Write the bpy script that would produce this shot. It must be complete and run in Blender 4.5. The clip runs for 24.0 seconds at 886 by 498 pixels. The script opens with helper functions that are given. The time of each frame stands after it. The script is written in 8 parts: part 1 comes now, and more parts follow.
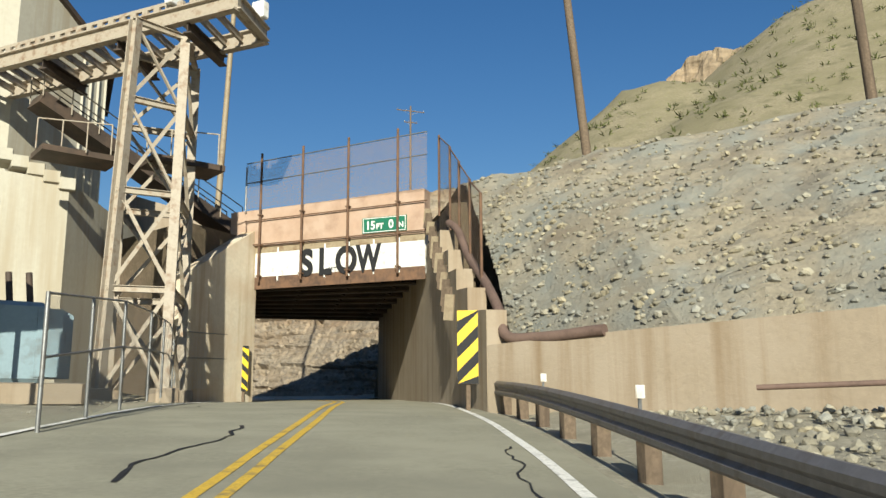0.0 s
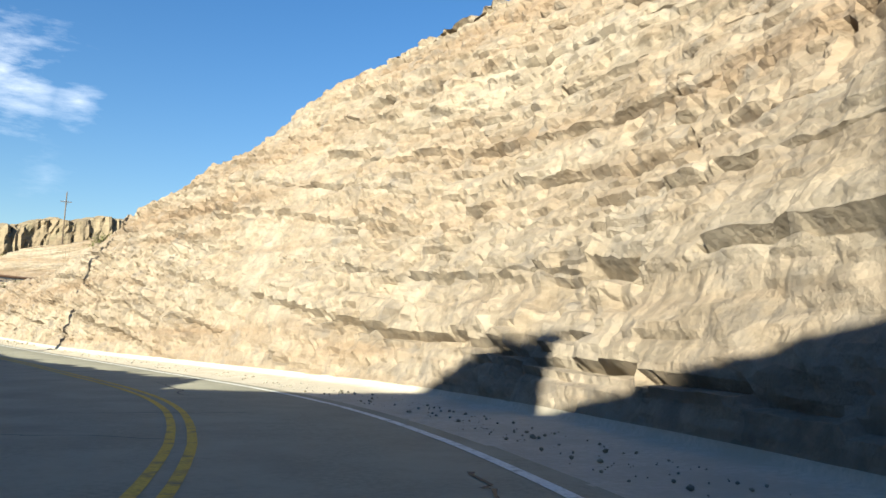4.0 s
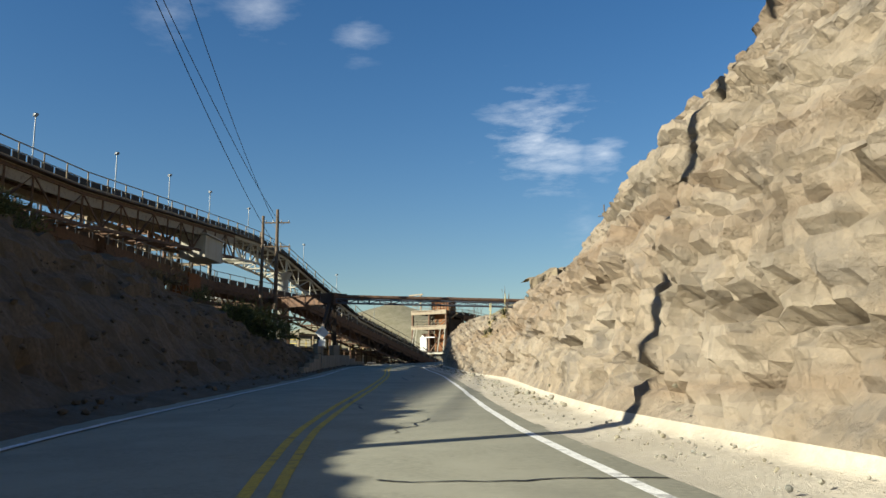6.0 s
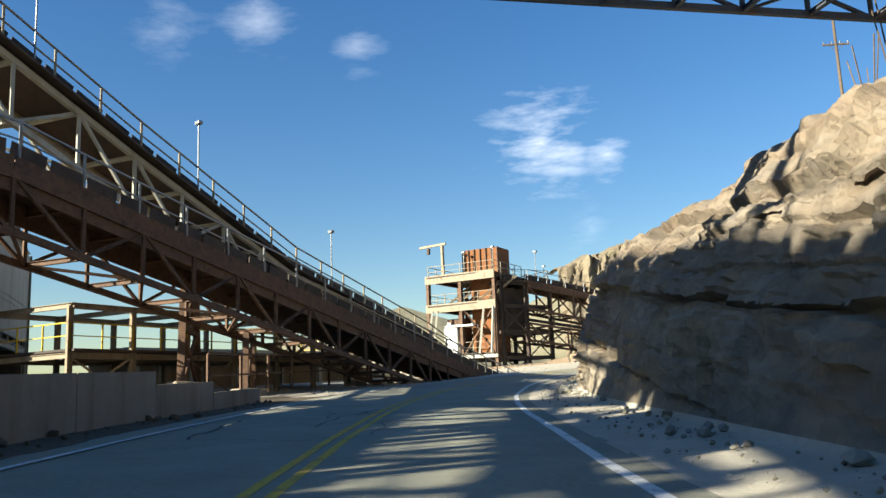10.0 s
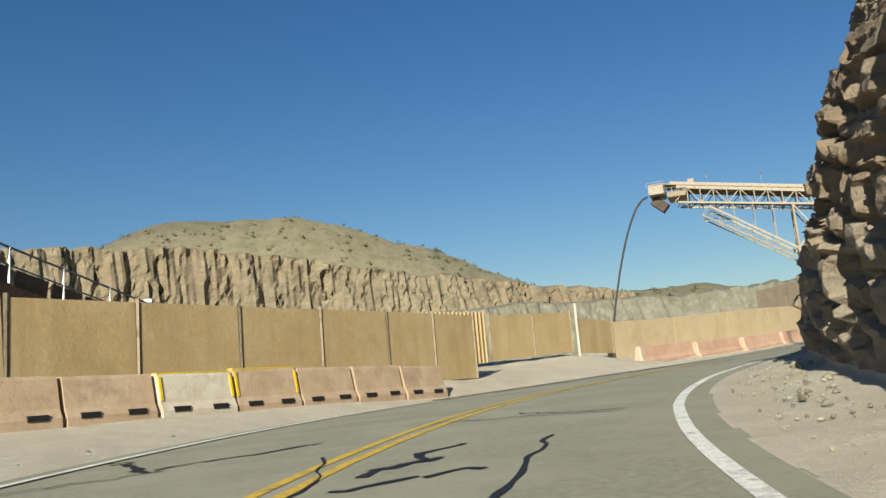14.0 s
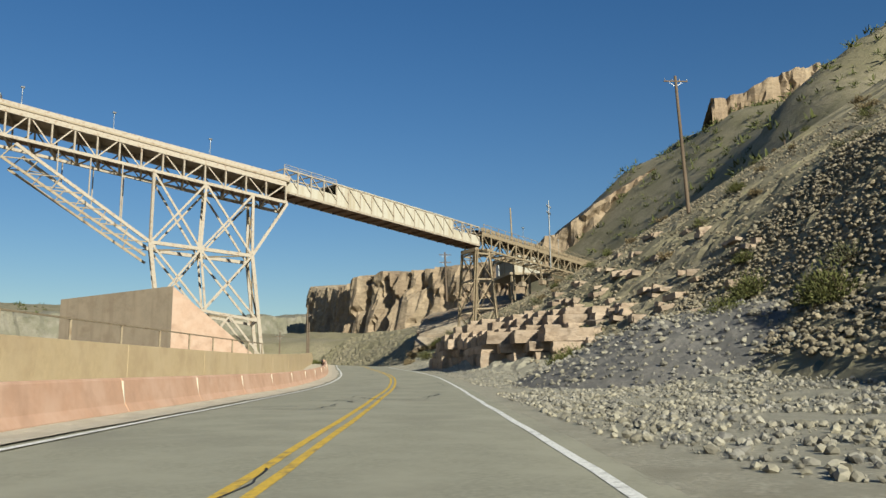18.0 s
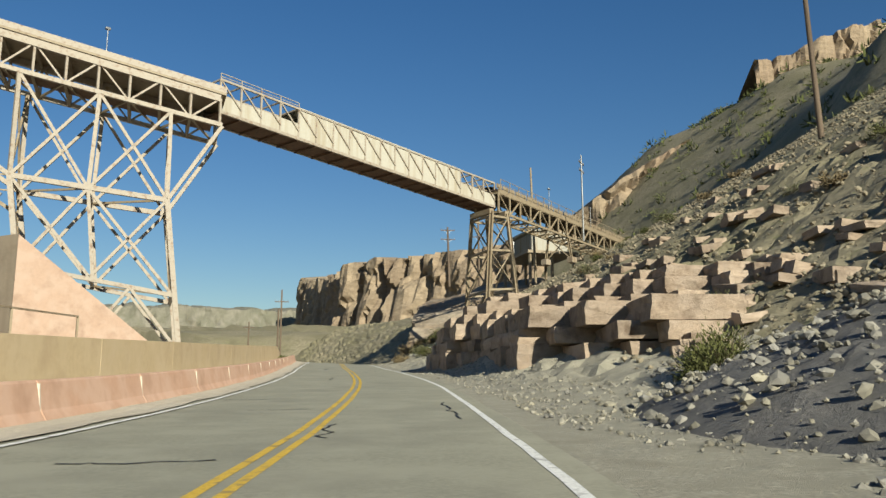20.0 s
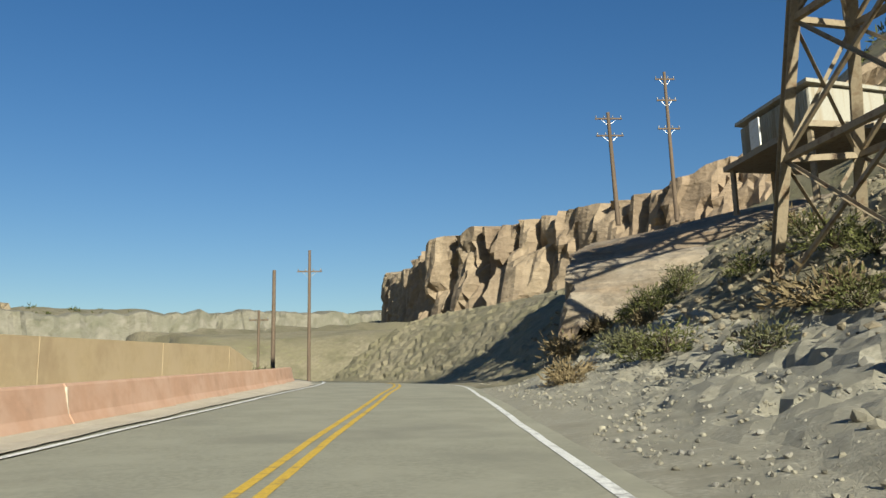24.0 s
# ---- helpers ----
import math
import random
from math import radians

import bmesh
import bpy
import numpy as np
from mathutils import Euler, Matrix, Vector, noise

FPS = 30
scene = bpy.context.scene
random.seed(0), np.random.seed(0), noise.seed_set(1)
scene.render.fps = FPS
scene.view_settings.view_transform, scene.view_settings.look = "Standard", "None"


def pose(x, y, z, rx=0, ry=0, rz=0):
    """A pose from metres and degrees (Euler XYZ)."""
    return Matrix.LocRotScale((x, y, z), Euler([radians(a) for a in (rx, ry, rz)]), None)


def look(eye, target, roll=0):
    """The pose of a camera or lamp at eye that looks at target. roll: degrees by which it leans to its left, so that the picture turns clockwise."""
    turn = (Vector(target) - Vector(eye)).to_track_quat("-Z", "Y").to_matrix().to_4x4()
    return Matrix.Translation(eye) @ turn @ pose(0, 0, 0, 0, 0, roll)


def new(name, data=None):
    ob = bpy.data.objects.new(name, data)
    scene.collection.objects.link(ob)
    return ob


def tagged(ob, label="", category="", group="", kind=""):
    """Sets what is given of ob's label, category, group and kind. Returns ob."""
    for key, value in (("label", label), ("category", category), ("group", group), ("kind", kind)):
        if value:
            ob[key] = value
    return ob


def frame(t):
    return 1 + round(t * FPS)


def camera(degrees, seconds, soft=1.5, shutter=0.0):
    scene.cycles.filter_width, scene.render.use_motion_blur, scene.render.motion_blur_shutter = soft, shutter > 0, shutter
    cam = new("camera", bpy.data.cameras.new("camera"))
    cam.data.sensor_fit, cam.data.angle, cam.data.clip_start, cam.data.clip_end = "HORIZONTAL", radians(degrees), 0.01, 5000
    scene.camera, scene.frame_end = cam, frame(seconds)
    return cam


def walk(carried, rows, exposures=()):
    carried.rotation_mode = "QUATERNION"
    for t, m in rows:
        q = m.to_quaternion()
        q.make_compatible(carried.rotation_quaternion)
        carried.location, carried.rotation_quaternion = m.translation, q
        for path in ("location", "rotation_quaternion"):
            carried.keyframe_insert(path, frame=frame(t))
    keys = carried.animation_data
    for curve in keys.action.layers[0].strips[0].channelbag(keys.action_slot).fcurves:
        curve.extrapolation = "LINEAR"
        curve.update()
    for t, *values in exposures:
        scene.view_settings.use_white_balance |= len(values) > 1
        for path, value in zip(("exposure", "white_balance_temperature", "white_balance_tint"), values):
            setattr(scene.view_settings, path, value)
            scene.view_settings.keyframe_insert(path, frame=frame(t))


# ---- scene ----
cam = camera(55.98, 24.0)
PATH = [
    (0, (-8.848, -49.317, -0.149), (-5.616, -40.035, 1.696), -0.33),
    (0.5, (-6.679, -42.190, 0.313), (-3.721, -32.861, 2.367), -0.78),
    (1, (-4.912, -35.215, 0.718), (-2.152, -25.782, 2.562), -0.40),
    (1.5, (-3.243, -28.574, 0.949), (-0.677, -19.015, 2.381), 0.12),
    (3.5, (0.000, 0.000, 1.300), (-0.000, 9.900, 2.713), 3.07),
    (4, (-0.879, 7.840, 1.378), (-2.253, 17.653, 2.724), 2.17),
    (4.5, (-2.914, 15.918, 1.430), (-5.878, 25.363, 2.849), 0.56),
    (5, (-7.569, 23.864, 1.445), (-12.490, 32.449, 2.886), 0.26),
    (5.5, (-13.758, 31.515, 1.606), (-20.146, 39.053, 3.145), 0.21),
    (6, (-20.669, 38.699, 1.898), (-27.511, 45.814, 3.498), -0.23),
    (6.5, (-27.567, 45.613, 2.211), (-34.527, 52.604, 3.850), -0.58),
    (7, (-34.439, 52.174, 2.518), (-41.472, 59.093, 4.145), -1.20),
    (7.5, (-41.205, 58.560, 2.815), (-48.244, 65.477, 4.430), -1.66),
    (8, (-47.807, 64.984, 3.133), (-54.790, 71.953, 4.766), -1.32),
    (8.5, (-54.595, 71.387, 3.421), (-61.599, 78.330, 5.077), -1.72),
    (9, (-61.655, 77.724, 3.753), (-68.682, 84.649, 5.388), -1.58),
    (9.5, (-68.631, 84.156, 4.076), (-75.615, 91.115, 5.749), -2.00),
    (11.5, (-94.532, 111.497, 5.228), (-100.463, 119.389, 6.823), -3.08),
    (12, (-99.703, 118.887, 5.529), (-104.885, 127.286, 7.147), -3.37),
    (12.5, (-103.727, 126.397, 5.880), (-107.826, 135.363, 7.555), -3.24),
    (13, (-106.359, 133.964, 6.245), (-108.994, 143.460, 7.942), -3.42),
    (13.5, (-107.766, 141.531, 6.638), (-108.664, 151.330, 8.418), -3.30),
    (14, (-107.768, 149.171, 6.975), (-106.911, 158.979, 8.730), -4.88),
    (14.5, (-106.144, 156.667, 7.354), (-103.338, 166.094, 9.157), -7.28),
    (15, (-103.197, 163.771, 7.722), (-98.901, 172.612, 9.558), -6.54),
    (15.5, (-99.357, 170.317, 8.049), (-93.899, 178.511, 9.801), -4.94),
    (16, (-95.082, 176.267, 8.348), (-88.813, 183.866, 10.071), -3.91),
    (16.5, (-90.700, 181.563, 8.642), (-84.208, 188.965, 10.394), -2.54),
    (17, (-86.359, 186.445, 8.964), (-79.672, 193.659, 10.765), -1.59),
    (17.5, (-81.974, 191.135, 9.286), (-75.114, 198.181, 11.105), -1.03),
    (19.5, (-63.217, 210.438, 10.518), (-56.227, 217.356, 12.326), -0.26),
    (20, (-58.436, 215.475, 10.836), (-51.498, 222.450, 12.628), -0.03),
    (20.5, (-53.645, 220.622, 11.146), (-46.793, 227.682, 12.939), 0.34),
    (21, (-48.883, 225.924, 11.465), (-42.127, 233.066, 13.294), 0.41),
    (21.5, (-44.149, 231.346, 11.847), (-37.489, 238.558, 13.751), 0.10),
    (22, (-39.360, 236.913, 12.260), (-32.839, 244.254, 14.150), 0.10),
    (22.5, (-34.370, 242.828, 12.705), (-28.023, 250.328, 14.565), -0.16),
    (23, (-29.321, 249.199, 13.162), (-23.153, 256.840, 15.054), -0.44),
    (23.5, (-24.239, 255.768, 13.629), (-18.133, 263.463, 15.503), -0.52),
    (24, (-19.177, 262.434, 14.102), (-13.111, 270.159, 15.982), -1.30),
]
EXPOSURES = [(0, 0.78), (1.5, 1.00), (3.5, 1.70), (4, 1.60), (4.5, 1.18), (5, 0.85), (6, 1.05), (7, 1.25), (8, 1.35), (9.5, 1.60), (11.5, 1.60), (12.5, 1.20), (13.5, 0.82), (15, 0.66), (17, 0.66), (21, 0.68), (24, 0.80)]
walk(cam, [(t, look(eye, target, roll)) for t, eye, target, roll in PATH], EXPOSURES)

# world: low clear-day sun from behind the first stretch, deep blue sky with a few wisps
SUN_EL, SUN_AZ = 22.5, (-0.31, -0.951)
sun_dir = Vector((SUN_AZ[0], SUN_AZ[1], 0)).normalized() * math.cos(radians(SUN_EL)) + Vector((0, 0, math.sin(radians(SUN_EL))))
world = bpy.data.worlds.new("sky")
scene.world = world
world.use_nodes = True
wn, wl = world.node_tree.nodes, world.node_tree.links
wn.clear()
w_out, w_bg = wn.new("ShaderNodeOutputWorld"), wn.new("ShaderNodeBackground")
w_sky = wn.new("ShaderNodeTexSky")
w_sky.sky_type, w_sky.sun_disc = "NISHITA", False
w_sky.sun_elevation, w_sky.sun_rotation = radians(SUN_EL), math.atan2(sun_dir.x, sun_dir.y)
w_sky.air_density, w_sky.dust_density, w_sky.ozone_density = 1.25, 0.3, 3.5
w_co = wn.new("ShaderNodeTexCoord")
w_map = wn.new("ShaderNodeMapping")
w_map.inputs["Rotation"].default_value = (0.25, 0.45, 0.7)
w_map.inputs["Scale"].default_value = (5.0, 9.0, 26.0)
w_noise = wn.new("ShaderNodeTexNoise")
w_noise.inputs["Scale"].default_value, w_noise.inputs["Detail"].default_value, w_noise.inputs["Roughness"].default_value = 1.6, 8.0, 0.62
w_wide = wn.new("ShaderNodeTexNoise")
w_wide.inputs["Scale"].default_value, w_wide.inputs["Detail"].default_value = 2.3, 2.0
w_mix = wn.new("ShaderNodeMix")
w_mix.data_type = "RGBA"
w_mix.inputs["B"].default_value = (9.0, 9.6, 10.4, 1)
wl.new(w_co.outputs["Generated"], w_map.inputs["Vector"])
wl.new(w_map.outputs["Vector"], w_noise.inputs["Vector"])


def wmath(op, a, b, clamp=False):
    n = wn.new("ShaderNodeMath")
    n.operation, n.use_clamp = op, clamp
    for i, v in enumerate((a, b)):
        if isinstance(v, (int, float)):
            n.inputs[i].default_value = v
        else:
            wl.new(v, n.inputs[i])
    return n.outputs[0]


def cloud_at(yaw, elev, size, strength):
    """A wisp round one direction of the sky."""
    d = (-math.sin(radians(yaw)) * math.cos(radians(elev)), math.cos(radians(yaw)) * math.cos(radians(elev)), math.sin(radians(elev)))
    dot = wn.new("ShaderNodeVectorMath")
    dot.operation = "DISTANCE"
    dot.inputs[1].default_value = d
    wl.new(w_co.outputs["Generated"], dot.inputs[0])
    near = wmath("SUBTRACT", 1.0, wmath("DIVIDE", dot.outputs["Value"], size), True)
    body = wmath("SUBTRACT", wmath("ADD", w_noise.outputs["Fac"], wmath("MULTIPLY", near, 0.42)), 0.70, True)
    return wmath("MULTIPLY", wmath("MULTIPLY", body, near, True), strength, True)


cover = None
for spec in ((37.0, 16.6, 0.115, 2.4), (32.5, 15.4, 0.06, 1.8), (57.0, 25.0, 0.07, 0.9), (50.0, 23.5, 0.06, 0.8), (63.0, 24.0, 0.07, 0.6), (34.0, 10.5, 0.06, 0.7)):
    one = cloud_at(*spec)
    cover = one if cover is None else wmath("MAXIMUM", cover, one)
wl.new(cover, w_mix.inputs["Factor"])
w_hsv = wn.new("ShaderNodeHueSaturation")
w_hsv.inputs["Saturation"].default_value = 1.28
w_hsv.inputs["Hue"].default_value = 0.508
wl.new(w_sky.outputs["Color"], w_hsv.inputs["Color"])
wl.new(w_hsv.outputs["Color"], w_mix.inputs["A"])
wl.new(w_mix.outputs["Result"], w_bg.inputs["Color"])
w_bg.inputs["Strength"].default_value = 0.052
wl.new(w_bg.outputs["Background"], w_out.inputs["Surface"])
sun = new("sun", bpy.data.lights.new("sun", "SUN"))
sun.data.energy, sun.data.angle, sun.data.color = 5.0, radians(0.55), (1.0, 0.965, 0.80)
sun.matrix_basis = look(tuple(sun_dir * 300), (0, 0, 0))


# ---- numbers: noise on arrays ----
def lattice(ix, iy, seed):
    h = (ix.astype(np.int64) * 374761393 + iy.astype(np.int64) * 668265263 + seed * 982451653) & 0x7FFFFFFF
    h = ((h ^ (h >> 13)) * 1274126177) & 0x7FFFFFFF
    return ((h ^ (h >> 16)) & 0xFFFF) / 65535.0


def vnoise(x, y, seed=0):
    x, y = np.asarray(x, float), np.asarray(y, float)
    ix, iy = np.floor(x), np.floor(y)
    fx, fy = x - ix, y - iy
    fx, fy = fx * fx * (3 - 2 * fx), fy * fy * (3 - 2 * fy)
    a, b = lattice(ix, iy, seed), lattice(ix + 1, iy, seed)
    c, d = lattice(ix, iy + 1, seed), lattice(ix + 1, iy + 1, seed)
    return (a + (b - a) * fx) * (1 - fy) + (c + (d - c) * fx) * fy


def fbm(x, y, seed=0, octaves=4):
    total, amp = 0.0, 0.5
    for k in range(octaves):
        total = total + amp * (vnoise(x * 2**k, y * 2**k, seed + 17 * k) - 0.5)
        amp *= 0.5
    return total


def blocks(x, y, seed=0):
    """Jittered cells: a random level for each block, and the distance to its edge."""
    x, y = np.asarray(x, float), np.asarray(y, float)
    ix, iy = np.floor(x), np.floor(y)
    best, second, level = np.full(x.shape, 9.0), np.full(x.shape, 9.0), np.zeros(x.shape)
    for dx in (-1, 0, 1):
        for dy in (-1, 0, 1):
            cx, cy = ix + dx, iy + dy
            px, py = cx + 0.15 + 0.7 * lattice(cx, cy, seed), cy + 0.15 + 0.7 * lattice(cx, cy, seed + 5)
            d = np.maximum(np.abs(px - x), np.abs(py - y)) * 0.7 + 0.3 * np.hypot(px - x, py - y)
            tilt = (lattice(cx, cy, seed + 11) - 0.5) * (x - px) + (lattice(cx, cy, seed + 12) - 0.5) * (y - py)
            lv = lattice(cx, cy, seed + 9) + 0.5 * tilt
            nearer = d < best
            second = np.where(nearer, best, np.minimum(second, d))
            level = np.where(nearer, lv, level)
            best = np.where(nearer, d, best)
    return level, second - best


# ---- the road's centre line: x, y, height, cross fall in degrees ----
ROAD = [
    (-21.40, -88.60, -3.60, 0.5), (-16.03, -68.69, -2.46, -0.3), (-10.39, -48.80, -1.34, -1.1), (-5.40, -31.55, -0.26, -1.3),
    (-1.53, -13.86, 0.06, 0.1), (-1.39, 4.20, 0.24, 0.8), (-7.16, 21.24, 0.37, 1.0), (-18.51, 35.35, 0.61, 1.6),
    (-31.95, 47.34, 1.23, 0.6), (-44.83, 59.97, 1.82, -0.2), (-57.78, 72.43, 2.42, 0.0), (-71.06, 84.55, 3.04, 0.1),
    (-84.05, 97.05, 3.67, -0.2), (-96.09, 110.46, 4.22, -0.3), (-105.70, 125.69, 4.88, -0.0), (-110.01, 143.28, 5.76, 0.8),
    (-106.96, 161.05, 6.64, 0.1), (-97.54, 176.62, 7.33, 1.5), (-85.54, 190.03, 8.01, 1.1), (-72.93, 202.83, 8.92, -0.5),
    (-60.47, 215.96, 9.68, -0.5), (-48.21, 229.10, 10.49, -0.0), (-36.42, 242.63, 11.50, 0.3), (-25.31, 256.83, 12.52, 0.2),
    (-14.52, 271.29, 13.53, -0.6), (-3.62, 285.68, 14.55, -1.2), (7.03, 300.45, 15.49, -2.1), (14.61, 317.40, 16.21, -1.6),
    (16.92, 335.73, 16.79, -0.0),
]
R4 = np.array(ROAD)


def spline(pts, n=24):
    pts = np.vstack([2 * pts[0] - pts[1], pts, 2 * pts[-1] - pts[-2]])
    out = []
    for i in range(1, len(pts) - 2):
        p0, p1, p2, p3 = pts[i - 1 : i + 3]
        for u in np.linspace(0, 1, n, endpoint=False):
            out.append(0.5 * (2 * p1 + (p2 - p0) * u + (2 * p0 - 5 * p1 + 4 * p2 - p3) * u**2 + (3 * p1 - p0 - 3 * p2 + p3) * u**3))
    out.append(pts[-2])
    return np.array(out)


LINE = spline(R4)
S_AT = np.concatenate([[0], np.cumsum(np.linalg.norm(np.diff(LINE[:, :2], axis=0), axis=1))])
S_AT = S_AT - np.interp(-48.8, LINE[:60, 1], S_AT[:60])
TAN = np.gradient(LINE[:, :2], axis=0)
TAN /= np.linalg.norm(TAN, axis=1)[:, None]
S_MIN, S_MAX = float(S_AT[0]), float(S_AT[-1])


def along(s, off, h):
    """World places from the way along the centre line, the way to its right and the height over the road."""
    s, off, h = np.broadcast_arrays(np.asarray(s, float), np.asarray(off, float), np.asarray(h, float))
    x, y, z = (np.interp(s, S_AT, LINE[:, k]) for k in range(3))
    tx, ty = np.interp(s, S_AT, TAN[:, 0]), np.interp(s, S_AT, TAN[:, 1])
    fall = np.tan(np.radians(np.interp(s, S_AT, LINE[:, 3])))
    z = z + np.clip(off, -7, 6) * fall + h
    return np.stack([x + ty * off, y - tx * off, z], -1)


def V3(s, off, h):
    return Vector(along(s, off, h).tolist())


# ---- building helpers ----
def mesh_of(name, verts, faces, mat, smooth=False):
    me = bpy.data.meshes.new(name)
    me.from_pydata([tuple(v) for v in verts], [], [tuple(f) for f in faces])
    if mat is not None:
        me.materials.append(mat)
    if smooth:
        me.polygons.foreach_set("use_smooth", [True] * len(me.polygons))
    me.update()
    return me


def thing(name, base, label, category, group="", kind=""):
    ob = new(name)
    ob.empty_display_size = 0.2
    ob.matrix_basis = Matrix.Translation(Vector(base))
    return tagged(ob, label, category, group, kind)


def root_inverse(ob):
    m = Matrix.Identity(4)
    while ob is not None:
        m = ob.matrix_basis @ m if ob.parent is None else ob.matrix_parent_inverse @ ob.matrix_basis @ m
        ob = ob.parent
    return m.inverted()


def under(ob, parent, label=""):
    ob.parent = parent
    ob.matrix_parent_inverse = root_inverse(parent)
    return tagged(ob, label)


def part(name, data, mat, parent, label="", smooth=False):
    """Links a bmesh, or verts and faces, as one mesh object under a thing or a part."""
    if isinstance(data, tuple):
        me = mesh_of(name, data[0], data[1], mat, smooth)
    else:
        me = bpy.data.meshes.new(name)
        data.to_mesh(me)
        data.free()
        me.materials.append(mat)
        if smooth:
            me.polygons.foreach_set("use_smooth", [True] * len(me.polygons))
    ob = new(name, me)
    if parent is not None:
        under(ob, parent, label)
    return ob


UNIT = {}


def unit_mesh(shape, mat):
    key = (shape, mat.name)
    if key in UNIT:
        return UNIT[key]
    bm = bmesh.new()
    if shape == "tube":
        bmesh.ops.create_cone(bm, cap_ends=True, segments=10, radius1=0.5, radius2=0.5, depth=1)
    elif shape == "taper":
        bmesh.ops.create_cone(bm, cap_ends=True, segments=10, radius1=0.5, radius2=0.34, depth=1)
    elif shape == "ibeam":
        prof = [(-0.5, -0.5), (0.5, -0.5), (0.5, -0.4), (0.06, -0.36), (0.06, 0.36), (0.5, 0.4), (0.5, 0.5), (-0.5, 0.5), (-0.5, 0.4), (-0.06, 0.36), (-0.06, -0.36), (-0.5, -0.4)]
        lo = [bm.verts.new((a, b, -0.5)) for a, b in prof]
        hi = [bm.verts.new((a, b, 0.5)) for a, b in prof]
        for i in range(12):
            j = (i + 1) % 12
            bm.faces.new((lo[i], lo[j], hi[j], hi[i]))
        bm.faces.new(lo[::-1]), bm.faces.new(hi)
    elif shape == "angle":
        prof = [(-0.5, -0.5), (0.5, -0.5), (0.5, -0.36), (-0.36, -0.36), (-0.36, 0.5), (-0.5, 0.5)]
        lo = [bm.verts.new((a, b, -0.5)) for a, b in prof]
        hi = [bm.verts.new((a, b, 0.5)) for a, b in prof]
        for i in range(6):
            j = (i + 1) % 6
            bm.faces.new((lo[i], lo[j], hi[j], hi[i]))
        bm.faces.new(lo[::-1]), bm.faces.new(hi)
    else:
        bmesh.ops.create_cube(bm, size=1)
        if shape == "soft":
            bmesh.ops.bevel(bm, geom=bm.edges[:], offset=0.06, segments=1, affect="EDGES")
    me = bpy.data.meshes.new(shape)
    bm.to_mesh(me)
    bm.free()
    me.materials.append(mat)
    if shape in ("tube", "taper"):
        me.polygons.foreach_set("use_smooth", [len(p.vertices) == 4 for p in me.polygons])
    UNIT[key] = me
    return me


def bar(name, p, q, w, d, mat, parent, shape="box", label=""):
    """A member from p to q, w wide (level) and d deep."""
    p, q = Vector(p), Vector(q)
    axis = q - p
    z = axis.normalized()
    x = Vector((0, 0, 1)).cross(z)
    x = Vector((1, 0, 0)) if x.length < 1e-3 else x.normalized()
    y = z.cross(x)
    rot = Matrix((x, y, z)).transposed().to_4x4()
    ob = new(name, unit_mesh(shape, mat))
    if parent is not None:
        ob.parent = parent
        ob.matrix_parent_inverse = root_inverse(parent)
    ob.matrix_basis = Matrix.Translation((p + q) / 2) @ rot @ Matrix.Diagonal((w, d, axis.length, 1))
    return tagged(ob, label)


def slab(name, centre, size, mat, parent, yaw=0.0, shape="box", label="", pitch=0.0, roll=0.0):
    ob = new(name, unit_mesh(shape, mat))
    if parent is not None:
        ob.parent = parent
        ob.matrix_parent_inverse = root_inverse(parent)
    ob.matrix_basis = pose(*centre, pitch, roll, yaw) @ Matrix.Diagonal((*size, 1))
    return tagged(ob, label)


def prism(poly, a, b):
    """A closed solid: a plan polygon (x, y) from height a to b, or heights per corner."""
    n = len(poly)
    lo = a if isinstance(a, (list, tuple)) else [a] * n
    hi = b if isinstance(b, (list, tuple)) else [b] * n
    verts = [(x, y, lo[i]) for i, (x, y) in enumerate(poly)] + [(x, y, hi[i]) for i, (x, y) in enumerate(poly)]
    faces = [tuple(range(n))[::-1], tuple(range(n, 2 * n))] + [(i, (i + 1) % n, n + (i + 1) % n, n + i) for i in range(n)]
    return verts, faces


def grid_faces(rows, cols):
    i = np.arange(rows - 1)[:, None] * cols + np.arange(cols - 1)[None, :]
    return np.stack([i, i + 1, i + cols + 1, i + cols], -1).reshape(-1, 4)


def sheet(name, grid, mat, smooth=False, flip=False):
    """A surface from an array of places, rows by columns."""
    rows, cols = grid.shape[:2]
    f = grid_faces(rows, cols)
    if flip:
        f = f[:, ::-1]
    me = bpy.data.meshes.new(name)
    me.vertices.add(rows * cols)
    me.vertices.foreach_set("co", grid.reshape(-1).astype(np.float32))
    me.loops.add(f.size)
    me.loops.foreach_set("vertex_index", f.reshape(-1).astype(np.int32))
    me.polygons.add(len(f))
    me.polygons.foreach_set("loop_start", (np.arange(len(f)) * 4).astype(np.int32))
    me.polygons.foreach_set("use_smooth", np.full(len(f), smooth))
    me.update(calc_edges=True)
    me.validate()
    me.materials.append(mat)
    return new(name, me)


def normals_of(g):
    du, dv = np.gradient(g, axis=0), np.gradient(g, axis=1)
    n = np.cross(du, dv)
    return n / np.maximum(np.linalg.norm(n, axis=-1, keepdims=True), 1e-9)


